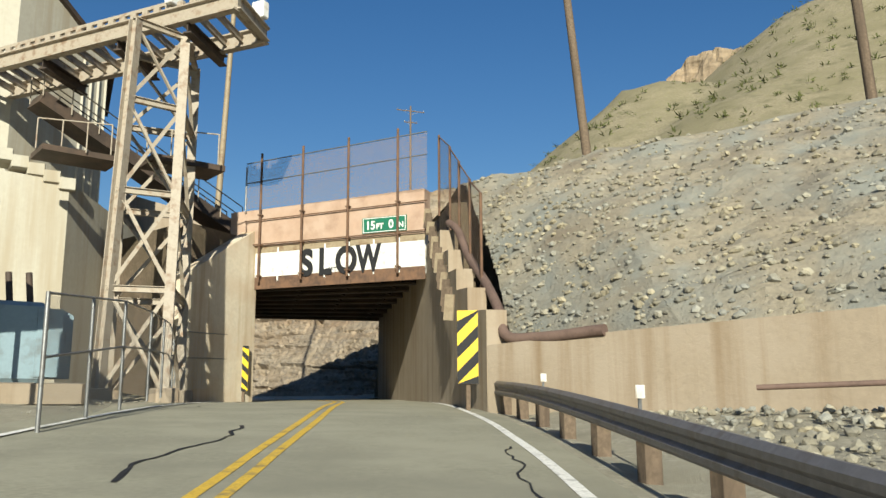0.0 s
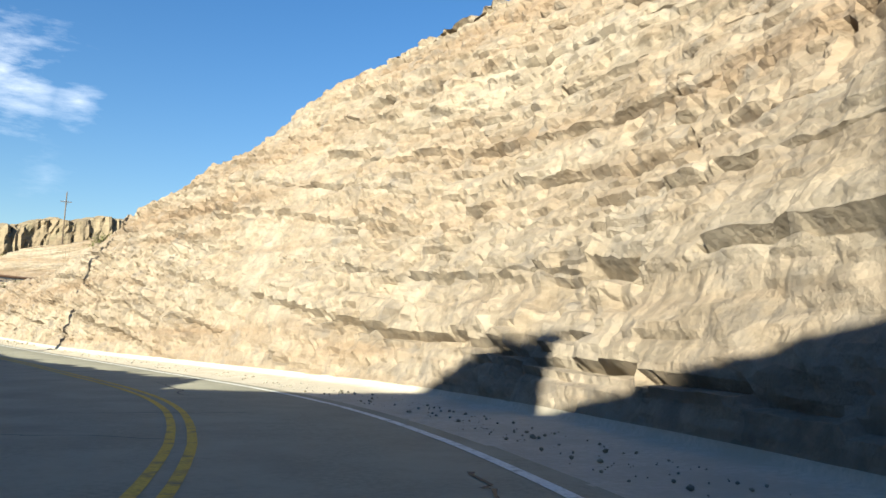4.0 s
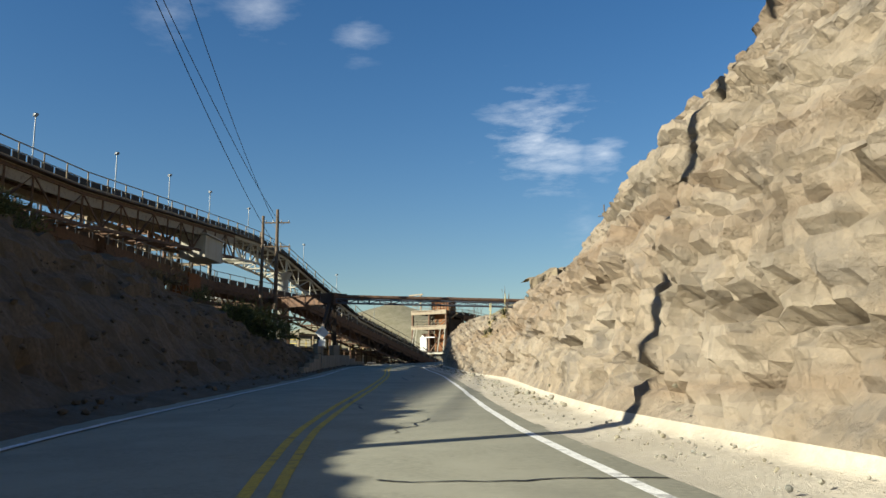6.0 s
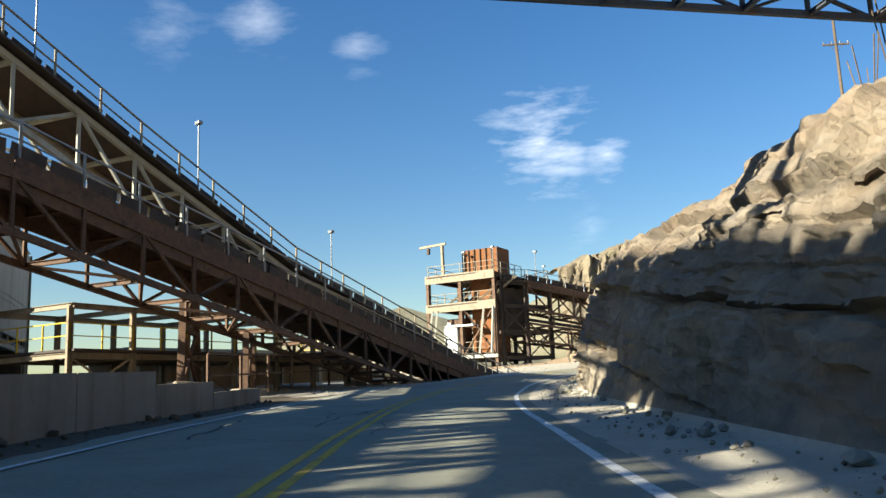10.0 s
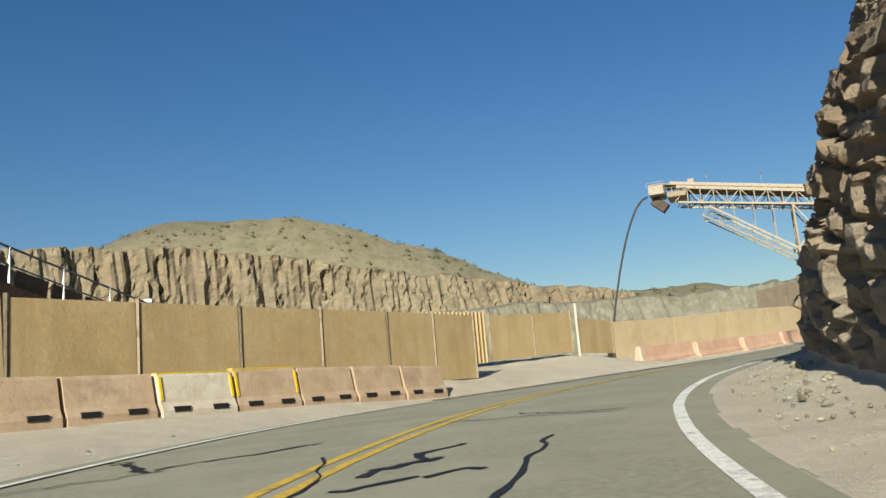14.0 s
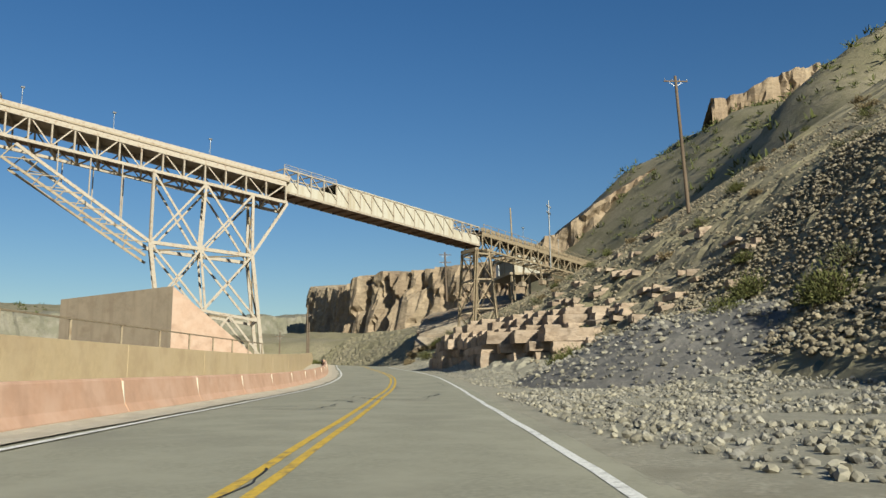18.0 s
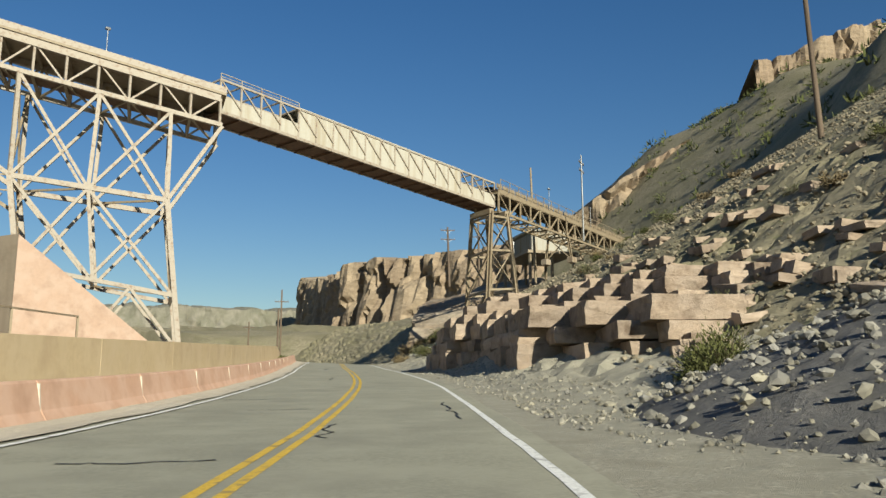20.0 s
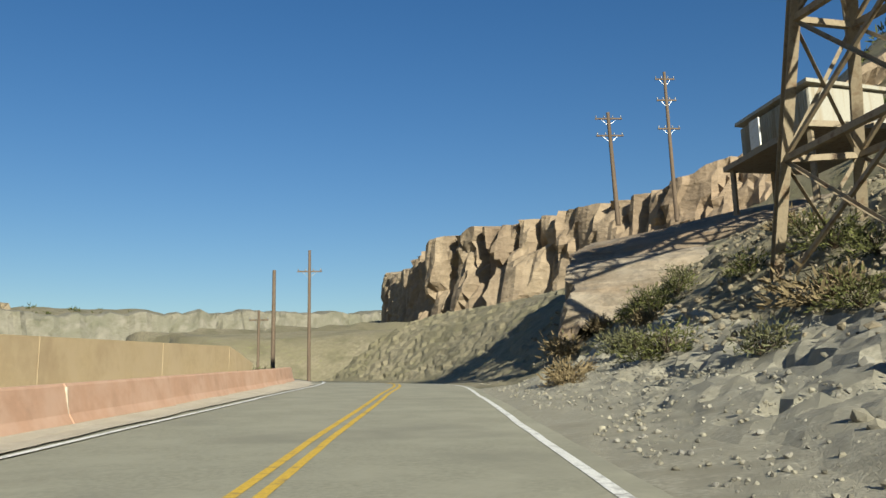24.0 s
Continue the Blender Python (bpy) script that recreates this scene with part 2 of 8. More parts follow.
# ---- materials ----
def material(name, base, rough=0.85, metal=0.0, scale=1.0, spread=0.25, tint=None, stain=None, stain_scale=0.3, bump=0.3, bump_scale=None, streak=None, strata=None, each=0.0, island=0.0, cover=None, tone=0.48, facets=None):
    """Colour with grain at two scales; tint: a second colour in wide patches; stain: dark marks; streak: runs down the face; strata: level bands."""
    pale = lambda c: None if c is None else tuple(v * tone for v in c)
    base, tint, stain, streak, strata = pale(base), pale(tint), pale(stain), pale(streak), pale(strata)
    m = bpy.data.materials.new(name)
    m.use_nodes = True
    n, l = m.node_tree.nodes, m.node_tree.links
    b = n["Principled BSDF"]
    b.inputs["Roughness"].default_value, b.inputs["Metallic"].default_value = rough, metal
    b.inputs["Specular IOR Level"].default_value = 0.3
    geo = n.new("ShaderNodeNewGeometry")

    def noise_of(sc, detail, src=None, rough_=0.6):
        t = n.new("ShaderNodeTexNoise")
        t.inputs["Scale"].default_value, t.inputs["Detail"].default_value, t.inputs["Roughness"].default_value = sc, detail, rough_
        l.new(src or geo.outputs["Position"], t.inputs["Vector"])
        return t.outputs["Fac"]

    def ramp(fac, a, bb, ca=(0, 0, 0, 1), cb=(1, 1, 1, 1)):
        r = n.new("ShaderNodeValToRGB")
        r.color_ramp.elements[0].position, r.color_ramp.elements[1].position = a, bb
        r.color_ramp.elements[0].color, r.color_ramp.elements[1].color = ca, cb
        l.new(fac, r.inputs["Fac"])
        return r.outputs["Color"]

    def blend(fac, ca, cb, mode="MIX"):
        x = n.new("ShaderNodeMix")
        x.data_type, x.blend_type = "RGBA", mode
        for sock, v in (("Factor", fac), ("A", ca), ("B", cb)):
            if isinstance(v, (int, float)):
                x.inputs[sock].default_value = v
            elif isinstance(v, tuple):
                x.inputs[sock].default_value = (*v[:3], 1)
            else:
                l.new(v, x.inputs[sock])
        return x.outputs["Result"]

    def mapped(sx, sy, sz, rot=(0, 0, 0)):
        mp = n.new("ShaderNodeMapping")
        mp.inputs["Scale"].default_value, mp.inputs["Rotation"].default_value = (sx, sy, sz), rot
        l.new(geo.outputs["Position"], mp.inputs["Vector"])
        return mp.outputs["Vector"]

    grain = noise_of(9.0 * scale, 6)
    lo, hi = tuple(c * (1 - spread) for c in base), tuple(min(1, c * (1 + spread)) for c in base)
    col = ramp(grain, 0.3, 0.72, (*lo, 1), (*hi, 1))
    if tint:
        col = blend(ramp(noise_of(0.9 * scale * stain_scale / 0.3, 4), 0.42, 0.62), col, tint)
    if strata:
        band = noise_of(1.0, 5, mapped(0.05 * scale, 0.05 * scale, 1.1 * scale, (0.22, 0.1, 0)), 0.7)
        col = blend(ramp(band, 0.46, 0.6), col, strata)
    if stain:
        col = blend(ramp(noise_of(2.2 * stain_scale, 6), 0.52, 0.72), col, stain)
    if streak:
        run = noise_of(1.0, 5, mapped(2.2 * scale, 2.2 * scale, 0.12 * scale))
        col = blend(ramp(run, 0.48, 0.68), col, streak)
    if cover:
        tuft, amount = cover
        col = blend(ramp(noise_of(1.1, 5, None, 0.75), 0.56 - amount, 0.62 - amount), col, tuft)
    height = None
    if facets:
        # broken planes: tilted cells at two sizes, flattened along the beds, with a tone of their own
        f_scale, f_spread = facets
        for times, share in ((1.0, f_spread), (3.1, f_spread * 0.7)):
            wob = n.new("ShaderNodeTexNoise")
            wob.inputs["Scale"].default_value, wob.inputs["Detail"].default_value = f_scale * times * 0.8, 4
            l.new(geo.outputs["Position"], wob.inputs["Vector"])
            add = n.new("ShaderNodeVectorMath")
            add.operation = "MULTIPLY_ADD"
            add.inputs[1].default_value = (0.35 / (f_scale * times),) * 3
            l.new(wob.outputs["Color"], add.inputs[0])
            l.new(mapped(0.8, 0.8, 1.7, (0.08, 0.05, 0)), add.inputs[2])
            vor = n.new("ShaderNodeTexVoronoi")
            vor.distance = "CHEBYCHEV"
            vor.inputs["Scale"].default_value = f_scale * times
            l.new(add.outputs["Vector"], vor.inputs["Vector"])
            sep = n.new("ShaderNodeSeparateColor")
            l.new(vor.outputs["Color"], sep.inputs["Color"])
            lift = n.new("ShaderNodeMapRange")
            lift.inputs["To Min"].default_value, lift.inputs["To Max"].default_value = 1 - share, 1 + share
            l.new(sep.outputs["Red"], lift.inputs["Value"])
            col = blend(1.0, col, lift.outputs["Result"], "MULTIPLY")
            tilt = n.new("ShaderNodeMath")
            tilt.operation = "MULTIPLY_ADD"
            tilt.inputs[1].default_value = 0.9 / times
            l.new(vor.outputs["Distance"], tilt.inputs[0])
            if height is None:
                tilt.inputs[2].default_value = 0.0
            else:
                l.new(height, tilt.inputs[2])
            height = tilt.outputs[0]
    if each:
        info = n.new("ShaderNodeObjectInfo")
        dark = n.new("ShaderNodeMapRange")
        dark.inputs["To Min"].default_value, dark.inputs["To Max"].default_value = 1 - each, 1 + each
        l.new(info.outputs["Random"], dark.inputs["Value"])
        col = blend(1.0, col, dark.outputs["Result"], "MULTIPLY")
    if island:
        dark = n.new("ShaderNodeMapRange")
        dark.inputs["To Min"].default_value, dark.inputs["To Max"].default_value = 1 - island, 1 + island
        l.new(geo.outputs["Random Per Island"], dark.inputs["Value"])
        col = blend(1.0, col, dark.outputs["Result"], "MULTIPLY")
    l.new(col, b.inputs["Base Color"])
    if bump:
        bp = n.new("ShaderNodeBump")
        bp.inputs["Strength"].default_value, bp.inputs["Distance"].default_value = bump, 0.22 / facets[0] if facets else 0.06 / scale
        fine = noise_of((bump_scale or 14.0) * scale, 8, None, 0.7)
        l.new(blend(0.6, fine, height) if height is not None else fine, bp.inputs["Height"])
        l.new(bp.outputs["Normal"], b.inputs["Normal"])
    return m


ASPHALT = material("asphalt", (0.25, 0.24, 0.18), 0.88, scale=1.6, spread=0.2, tint=(0.285, 0.272, 0.205), stain=(0.205, 0.196, 0.15), stain_scale=0.16, bump=0.25, bump_scale=60, tone=1.0)
TAR = material("tar", (0.03, 0.03, 0.032), 0.6, scale=3)
WHITE_LINE = material("white_line", (0.78, 0.77, 0.72), 0.8, tone=0.85, scale=3, stain=(0.25, 0.24, 0.22), stain_scale=2.4, bump=0.1)
YELLOW_LINE = material("yellow_line", (0.60, 0.39, 0.05), 0.8, tone=0.9, scale=3, stain=(0.2, 0.16, 0.09), stain_scale=1.8, bump=0.1)
GRAVEL = material("gravel", (0.66, 0.61, 0.47), 0.95, scale=1.5, spread=0.3, tint=(0.58, 0.54, 0.41), stain=(0.48, 0.44, 0.33), stain_scale=0.35, bump=0.8, bump_scale=22)
DUST = material("pale_dust", (0.74, 0.66, 0.52), 0.96, tone=0.64, scale=1.2, spread=0.14, tint=(0.66, 0.58, 0.45), bump=0.6, bump_scale=18)
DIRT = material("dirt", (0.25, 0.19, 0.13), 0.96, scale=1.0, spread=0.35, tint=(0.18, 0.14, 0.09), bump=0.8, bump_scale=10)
SCRUB = material("scrub_ground", (0.47, 0.41, 0.27), 0.96, scale=0.25, spread=0.3, tint=(0.37, 0.33, 0.2), stain=(0.26, 0.24, 0.14), stain_scale=0.12, bump=0.8, bump_scale=6, cover=((0.20, 0.19, 0.10), -0.02))
CLIFF = material("cliff_rock", (0.51, 0.41, 0.29), 0.92, scale=0.35, spread=0.26, tint=(0.57, 0.48, 0.36), strata=(0.44, 0.32, 0.21), stain=(0.36, 0.31, 0.25), stain_scale=0.5, bump=1.0, bump_scale=20, facets=(1.1, 0.14))
FAR_CLIFF = material("far_cliff_rock", (0.56, 0.45, 0.31), 0.95, scale=0.06, spread=0.2, tint=(0.54, 0.40, 0.27), stain=(0.36, 0.28, 0.19), stain_scale=0.06, streak=(0.38, 0.28, 0.19), bump=1.0, bump_scale=10, facets=(0.3, 0.12))
PALE_ROCK = material("pale_rubble", (0.53, 0.47, 0.33), 0.95, scale=0.9, spread=0.2, tint=(0.43, 0.43, 0.38), bump=0.5, island=0.3)
TAN_ROCK = material("tan_boulders", (0.47, 0.395, 0.27), 0.95, scale=0.7, spread=0.2, tint=(0.40, 0.35, 0.25), bump=0.6, island=0.3)
PINK_ROCK = material("pink_granite", (0.52, 0.40, 0.29), 0.9, tone=0.56, scale=0.6, spread=0.14, tint=(0.58, 0.46, 0.35), stain=(0.28, 0.2, 0.14), stain_scale=0.5, bump=0.8, each=0.22, facets=(0.9, 0.1))
CONCRETE = material("tan_concrete", (0.55, 0.45, 0.33), 0.9, scale=0.7, spread=0.08, tint=(0.60, 0.50, 0.38), streak=(0.42, 0.31, 0.20), bump=0.25)
PINK_CONC = material("pink_concrete", (0.60, 0.42, 0.31), 0.9, tone=0.6, scale=0.7, spread=0.07, tint=(0.64, 0.47, 0.36), stain=(0.48, 0.33, 0.24), stain_scale=0.6, bump=0.2)
WALL_TAN = material("tan_wall", (0.72, 0.56, 0.34), 0.92, tone=0.66, scale=0.6, spread=0.07, tint=(0.76, 0.60, 0.38), stain=(0.62, 0.47, 0.29), stain_scale=0.3, bump=0.2)
CREAM = material("cream_siding", (0.74, 0.70, 0.58), 0.75, tone=0.53, scale=0.6, spread=0.06, streak=(0.6, 0.52, 0.38), bump=0.1)
STEEL_PALE = material("pale_painted_steel", (0.62, 0.54, 0.43), 0.6, tone=0.5, scale=1.2, spread=0.1, stain=(0.36, 0.22, 0.13), stain_scale=1.6, bump=0.12)
STEEL_TAN = material("tan_steel", (0.52, 0.42, 0.28), 0.6, scale=1.2, spread=0.14, stain=(0.30, 0.18, 0.10), stain_scale=1.2, bump=0.12)
STEEL_RUST = material("rusty_steel", (0.22, 0.13, 0.085), 0.8, scale=1.2, spread=0.3, tint=(0.30, 0.17, 0.10), stain=(0.12, 0.08, 0.06), stain_scale=1.0, bump=0.25)
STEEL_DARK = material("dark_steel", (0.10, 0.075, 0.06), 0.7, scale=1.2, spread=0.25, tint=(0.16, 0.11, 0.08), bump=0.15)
GALV = material("galvanised_steel", (0.45, 0.46, 0.46), 0.45, 0.7, scale=2, spread=0.15, stain=(0.3, 0.28, 0.26), stain_scale=2, bump=0.08)
RAIL_STEEL = material("guardrail_steel", (0.36, 0.34, 0.34), 0.5, 0.5, scale=1.5, spread=0.15, stain=(0.25, 0.2, 0.17), stain_scale=1.5, bump=0.08)
WOOD = material("weathered_wood", (0.27, 0.20, 0.14), 0.9, scale=1.5, spread=0.3, streak=(0.15, 0.11, 0.08), bump=0.4)
BLACK = material("black_paint", (0.025, 0.026, 0.03), 0.7, scale=2, spread=0.2, bump=0.05)
YELLOW = material("safety_yellow", (0.72, 0.5, 0.02), 0.55, tone=0.8, scale=2, spread=0.08, stain=(0.5, 0.36, 0.06), stain_scale=2, bump=0.05)
WHITE = material("white_paint", (0.78, 0.78, 0.75), 0.7, tone=0.8, scale=2, spread=0.05, stain=(0.55, 0.48, 0.38), stain_scale=1.6, bump=0.1)
GREEN = material("sign_green", (0.02, 0.24, 0.14), 0.5, scale=2, spread=0.08, bump=0.02)
BUSH = material("desert_shrub", (0.14, 0.16, 0.05), 0.9, scale=3, spread=0.3, bump=0.0, island=0.4)
DRY = material("dry_brush", (0.34, 0.26, 0.14), 0.95, scale=3, spread=0.3, bump=0.0, island=0.35)

# ---- the land: cross sections beside the road (way from the centre line, height over the road) ----
RIGHT = {
    -110: "3.6,0 5,-.2 8,0 14,.4 25,1 60,4 120,10",
    44: "3.6,0 4.2,0 4.6,.1 14,.6 25,1 60,4 120,20",
    48: "3.6,0 5.0,.2 5.8,2.5 8,6 12,9 30,14 120,34",
    53: "3.6,0 5.2,.2 6.2,2.5 9,6 14,11 30,18 120,38",
    62: "3.6,0 5.63,0.1 6.33,2.46 8.63,5.34 12.03,10.68 17.03,17.63 60,22",
    80: "3.6,0 6.25,0.1 7.45,3.29 9.55,5.9 12.45,11.23 15.05,16.44 60,22",
    93: "3.6,0 5.53,0.1 6.33,3.38 8.73,7.55 11.63,12.4 14.73,15.78 60,20",
    108: "3.6,0 4.74,0.1 5.24,2.99 6.84,5.97 8.84,8.1 12.84,9.81 60,17",
    120: "3.6,0 5.12,0.1 5.72,2.56 7.32,4.62 8.92,5.98 12.92,7.69 60,15",
    132: "3.6,0 5.66,0.1 6.16,2.29 7.36,4.19 9.16,5.15 14.16,6.86 60,13",
    145: "3.6,0 4.92,0.1 5.42,1.53 6.32,3.06 8.32,3.91 13.82,5.27 60,12",
    165: "3.6,0 5.36,0.1 5.66,1.53 6.36,3.07 7.66,4.12 14.16,5.56 60,12",
    190: "3.6,0 5.14,0.1 5.34,1.7 5.84,3.24 7.04,4.26 14.04,5.96 60,14",
    210: "3.6,0 5.34,0.1 5.64,1.72 6.14,3.45 7.14,4.54 13.14,7.05 60,16",
    226: "3.6,0 5.64,0.1 5.74,2.13 5.94,4.58 7.04,6.55 12.64,9.82 60,18",
    237: "3.6,0 5.61,0.1 5.66,2.83 5.71,6.27 6.71,9.51 12.91,13.15 60,18",
    245: "3.6,0 5.69,0.1 5.79,1.9 5.89,4.34 6.89,6.64 13.89,8.81 60,18",
    252: "3.6,0 5.62,0.1 5.72,1.95 5.92,4.19 6.92,6.56 14.72,9.07 60,19",
    259: "3.6,0 5.27,0.2 5.37,2.12 5.77,4.08 7.17,6.36 15.37,9.78 60,20",
    268: "3.6,0 4.37,0.2 4.87,1.4 5.57,2.52 7.57,3.64 19.17,6.65 60,22",
    277: "3.6,0 4.61,0.2 5.81,1.13 7.41,2.26 10.01,3.47 19.01,7.81 60,22",
    284: "3.6,0 5.5,.1 8,.5 11,.9 15,1.6 25,7 60,24",
    320: "3.6,0 6,0 10,.1 14,.5 20,4 32,14 60,30",
    345: "3.6,0 6,0 10,.2 14,1.2 20,5 30,15 60,32",
    356: "3.6,0 5,.1 7,.55 12,2.3 18,5.5 30,15 60,33",
    366: "3.6,0 4.8,.15 6.2,.75 9,2.4 16,6 29,15 60,34",
    378: "3.6,0 5,.1 6.6,1 9,3 16,7 29,15 60,34",
    386: "3.6,0 5,.1 7,.8 10,2 16,6 29,14 60,34",
    410: "3.6,0 5.2,.2 8,.9 11,2.2 18,7 29,13 60,31",
    440: "3.6,0 5.5,.3 8,2 12,5 18,8 29,11 60,19",
    480: "3.6,0 5.5,.3 8,2 12,5 18,7 29,8 60,10",
}
LEFT = {
    -110: "4.1,0 6,0 9,.1 16,.3 30,.5 70,1",
    28: "4.1,0 6,0 9,.2 16,.4 30,.5 70,1",
    46: "4.1,0 4.8,.2 9,2.5 16,6 30,6 70,2",
    54: "4.1,0 6,.4 9,4.4 13,8.2 30,9 70,4",
    75: "4.1,0 5.6,.2 8,3.8 11,7.4 30,7.8 70,2",
    95: "4.1,0 5.6,.2 8,3.1 11,5.7 30,5.4 70,2",
    112: "4.1,0 5.8,.2 8,3.2 10.5,5.6 30,5.2 70,1",
    137: "4.1,0 5.8,.2 8,2.7 10.5,4.7 30,4.4 70,1",
    149: "4.1,0 5.6,.05 7,1.6 10,3.6 30,3.4 70,0",
    180: "4.1,0 5.6,.05 6.5,1.2 10,1.9 30,2.2 70,0",
    196: "4.1,0 5.6,.05 6.5,.4 10,.9 30,1.2 70,-1",
    205: "4.1,0 6,0 9,0 16,.3 30,.6 70,-2",
    235: "4.1,0 6,.05 8,.1 14,.3 30,0 70,-4",
    241: "4.1,0 6.2,.14 7,.32 10,.4 22,.4 70,-8",
    256: "4.1,0 6.2,.2 7,.36 10,.6 22,.4 70,-8",
    275: "4.1,0 6,.2 8,.5 11,.8 22,.4 70,-10",
    300: "4.1,0 5.5,.1 7.5,.5 10,.8 22,.6 70,-12",
    340: "4.1,0 5.2,.1 6.5,.1 10,.2 22,0 70,-12",
    480: "4.1,0 5.2,.1 6.5,.1 10,.2 22,0 70,-12",
}


def table(spec):
    keys = sorted(spec)
    return np.array(keys, float), np.array([[[float(v) for v in p.split(",")] for p in spec[k].split()] for k in keys])


R_TAB, L_TAB = table(RIGHT), table(LEFT)


def section(tab, s):
    """The cross section's points at each s: arrays of offsets and heights."""
    ks, pts = tab
    s = np.asarray(s, float)
    return np.stack([np.stack([np.interp(s, ks, pts[:, j, c]) for c in (0, 1)], -1) for j in range(pts.shape[1])], -2)


def bank(tab, side, s0, s1, ds, steps, last):
    """A sheet along the road from a table of cross sections; steps: pieces between each two section points."""
    ss = np.arange(s0, s1 + ds / 2, ds)
    sec = section(tab, ss)[:, : last + 1]
    cols_o, cols_h = [], []
    for j in range(last):
        u = np.linspace(0, 1, steps[j], endpoint=False)
        for f in u:
            cols_o.append(sec[:, j, 0] * (1 - f) + sec[:, j + 1, 0] * f)
            cols_h.append(sec[:, j, 1] * (1 - f) + sec[:, j + 1, 1] * f)
    cols_o.append(sec[:, last, 0]), cols_h.append(sec[:, last, 1])
    off, h = np.stack(cols_o, 1), np.stack(cols_h, 1)
    s2 = np.repeat(ss[:, None], off.shape[1], 1)
    return along(s2, side * off, h), s2, off, h


def beds(u, v, seed):
    """Bedded blocks: a random level for each block, and the distance to its joints."""
    v = v + 0.45 * (vnoise(v * 0.8, v * 0, seed) - 0.5)
    row = np.floor(v)
    wide = 0.6 + 0.9 * lattice(row, row * 0, seed + 1)
    uu = u * wide + 7 * lattice(row, row * 0, seed + 2)
    col = np.floor(uu)
    fu, fv = uu - col, v - row
    # some joints close up, so that blocks join across beds
    level = lattice(col, row, seed + 3) * 0.6 + 0.4 * lattice(np.floor(col / 2), np.floor(row / 2), seed + 4)
    return level, np.minimum(fu, 1 - fu) / wide, np.minimum(fv, 1 - fv)


def rocky(g, s2, off, h, side, amp, size, seed, keep=3, strata=0.5, dip=0.1):
    """Breaks a face into bedded blocks with open joints, ledges and crumbling."""
    n = normals_of(g) * (-1 if side > 0 else 1)
    if n[..., 2].mean() < 0:
        n = -n
    run = np.concatenate([np.zeros((g.shape[0], 1)), np.cumsum(np.linalg.norm(np.diff(g, axis=1), axis=-1), axis=1)], 1)
    warp, warp2 = fbm(s2 / 4, run / 4, seed, 4), fbm(s2 / 4, run / 4, seed + 60, 4)
    bed = run - dip * s2 + 0.5 * warp2
    l1, a1, b1 = beds((s2 + 0.7 * warp) / (size * 2.2), bed / (size * 0.95), seed)
    l2, a2, b2 = beds((s2 + 0.5 * warp) / (size * 0.8), bed / (size * 0.36), seed + 20)
    l3, a3, b3 = beds((s2 + 0.3 * warp2) / (size * 0.3), bed / (size * 0.13), seed + 40)
    shelf = np.clip((vnoise(bed / 1.9, s2 / 22, seed + 3) - 0.5) * 6, -0.5, 0.5)
    rough = np.clip(0.62 + 1.8 * fbm(s2 / 9, run / 9, seed + 70, 3), 0.15, 1.1)
    d = amp * (0.85 * (l1 - 0.5) + rough * (0.85 * (l2 - 0.5) + 0.8 * (l3 - 0.5)))
    d = d - amp * (0.55 * (b1 < 0.05) * (l1 > 0.4) + 0.5 * (a1 < 0.02) * (l1 > 0.55) + 0.3 * rough * (b2 < 0.08) * (l2 > 0.3) + 0.25 * rough * (a2 < 0.04) * (l2 > 0.4) + 1.3 * (l2 > 0.9) * (l1 < 0.5))
    d = d + strata * amp * 0.7 * shelf + 1.0 * amp * fbm(s2 / 8, run / 8, seed + 6, 3) + 0.45 * amp * fbm(s2 * 1.9, run * 2.3, seed + 7, 4)
    fade = np.clip((h - 0.05) / 0.8, 0.06, 1)
    fade[:, -1] = 0
    fade[:, 0] = 0
    return g + n * ((d - 0.2 * amp) * fade)[..., None]


# the road itself, one sheet, and its painted lines
rs = np.arange(S_MIN + 1, S_MAX - 1, 1.0)
ro = np.array([-4.6, -4.15, -2, 0, 2, 3.65, 4.1])
edge_l = 0.12 * fbm(rs / 3, rs * 0, 3, 3)
rg = along(rs[:, None], np.where(np.abs(ro)[None, :] > 3.6, ro[None, :] + edge_l[:, None] * (np.abs(ro)[None, :] > 3.6), ro[None, :]), np.where(np.abs(ro) > 4.05, np.where(ro > 0, -0.12, -0.02), 0.0)[None, :] + 0.0 * rs[:, None])
road = tagged(sheet("road", rg, ASPHALT, True), "worn grey two-lane asphalt road with tar-filled cracks", "road", kind="structure")


def ribbon(name, s0, s1, o0, o1, mat, h=0.006, ds=1.0, wob=0.0, seed=1):
    ss = np.arange(s0, s1, ds)
    w = wob * fbm(ss / 2.5, ss * 0, seed, 4)
    g = along(np.repeat(ss[:, None], 2, 1), np.stack([o0 + w, o1 + w], 1), np.full((len(ss), 2), h))
    return sheet(name, g, mat)


for o, label in ((-0.19, "solid yellow centre line, worn"), (0.07, "solid yellow centre line, worn and cracked")):
    under(ribbon("centre_line", S_MIN + 2, S_MAX - 2, o, o + 0.12, YELLOW_LINE, wob=0.05), road, label)
under(ribbon("edge_line", S_MIN + 2, S_MAX - 2, 3.16, 3.30, WHITE_LINE, wob=0.08, seed=4), road, "white edge line")
under(ribbon("edge_line", S_MIN + 2, S_MAX - 2, -3.82, -3.68, WHITE_LINE, wob=0.08, seed=5), road, "white edge line")


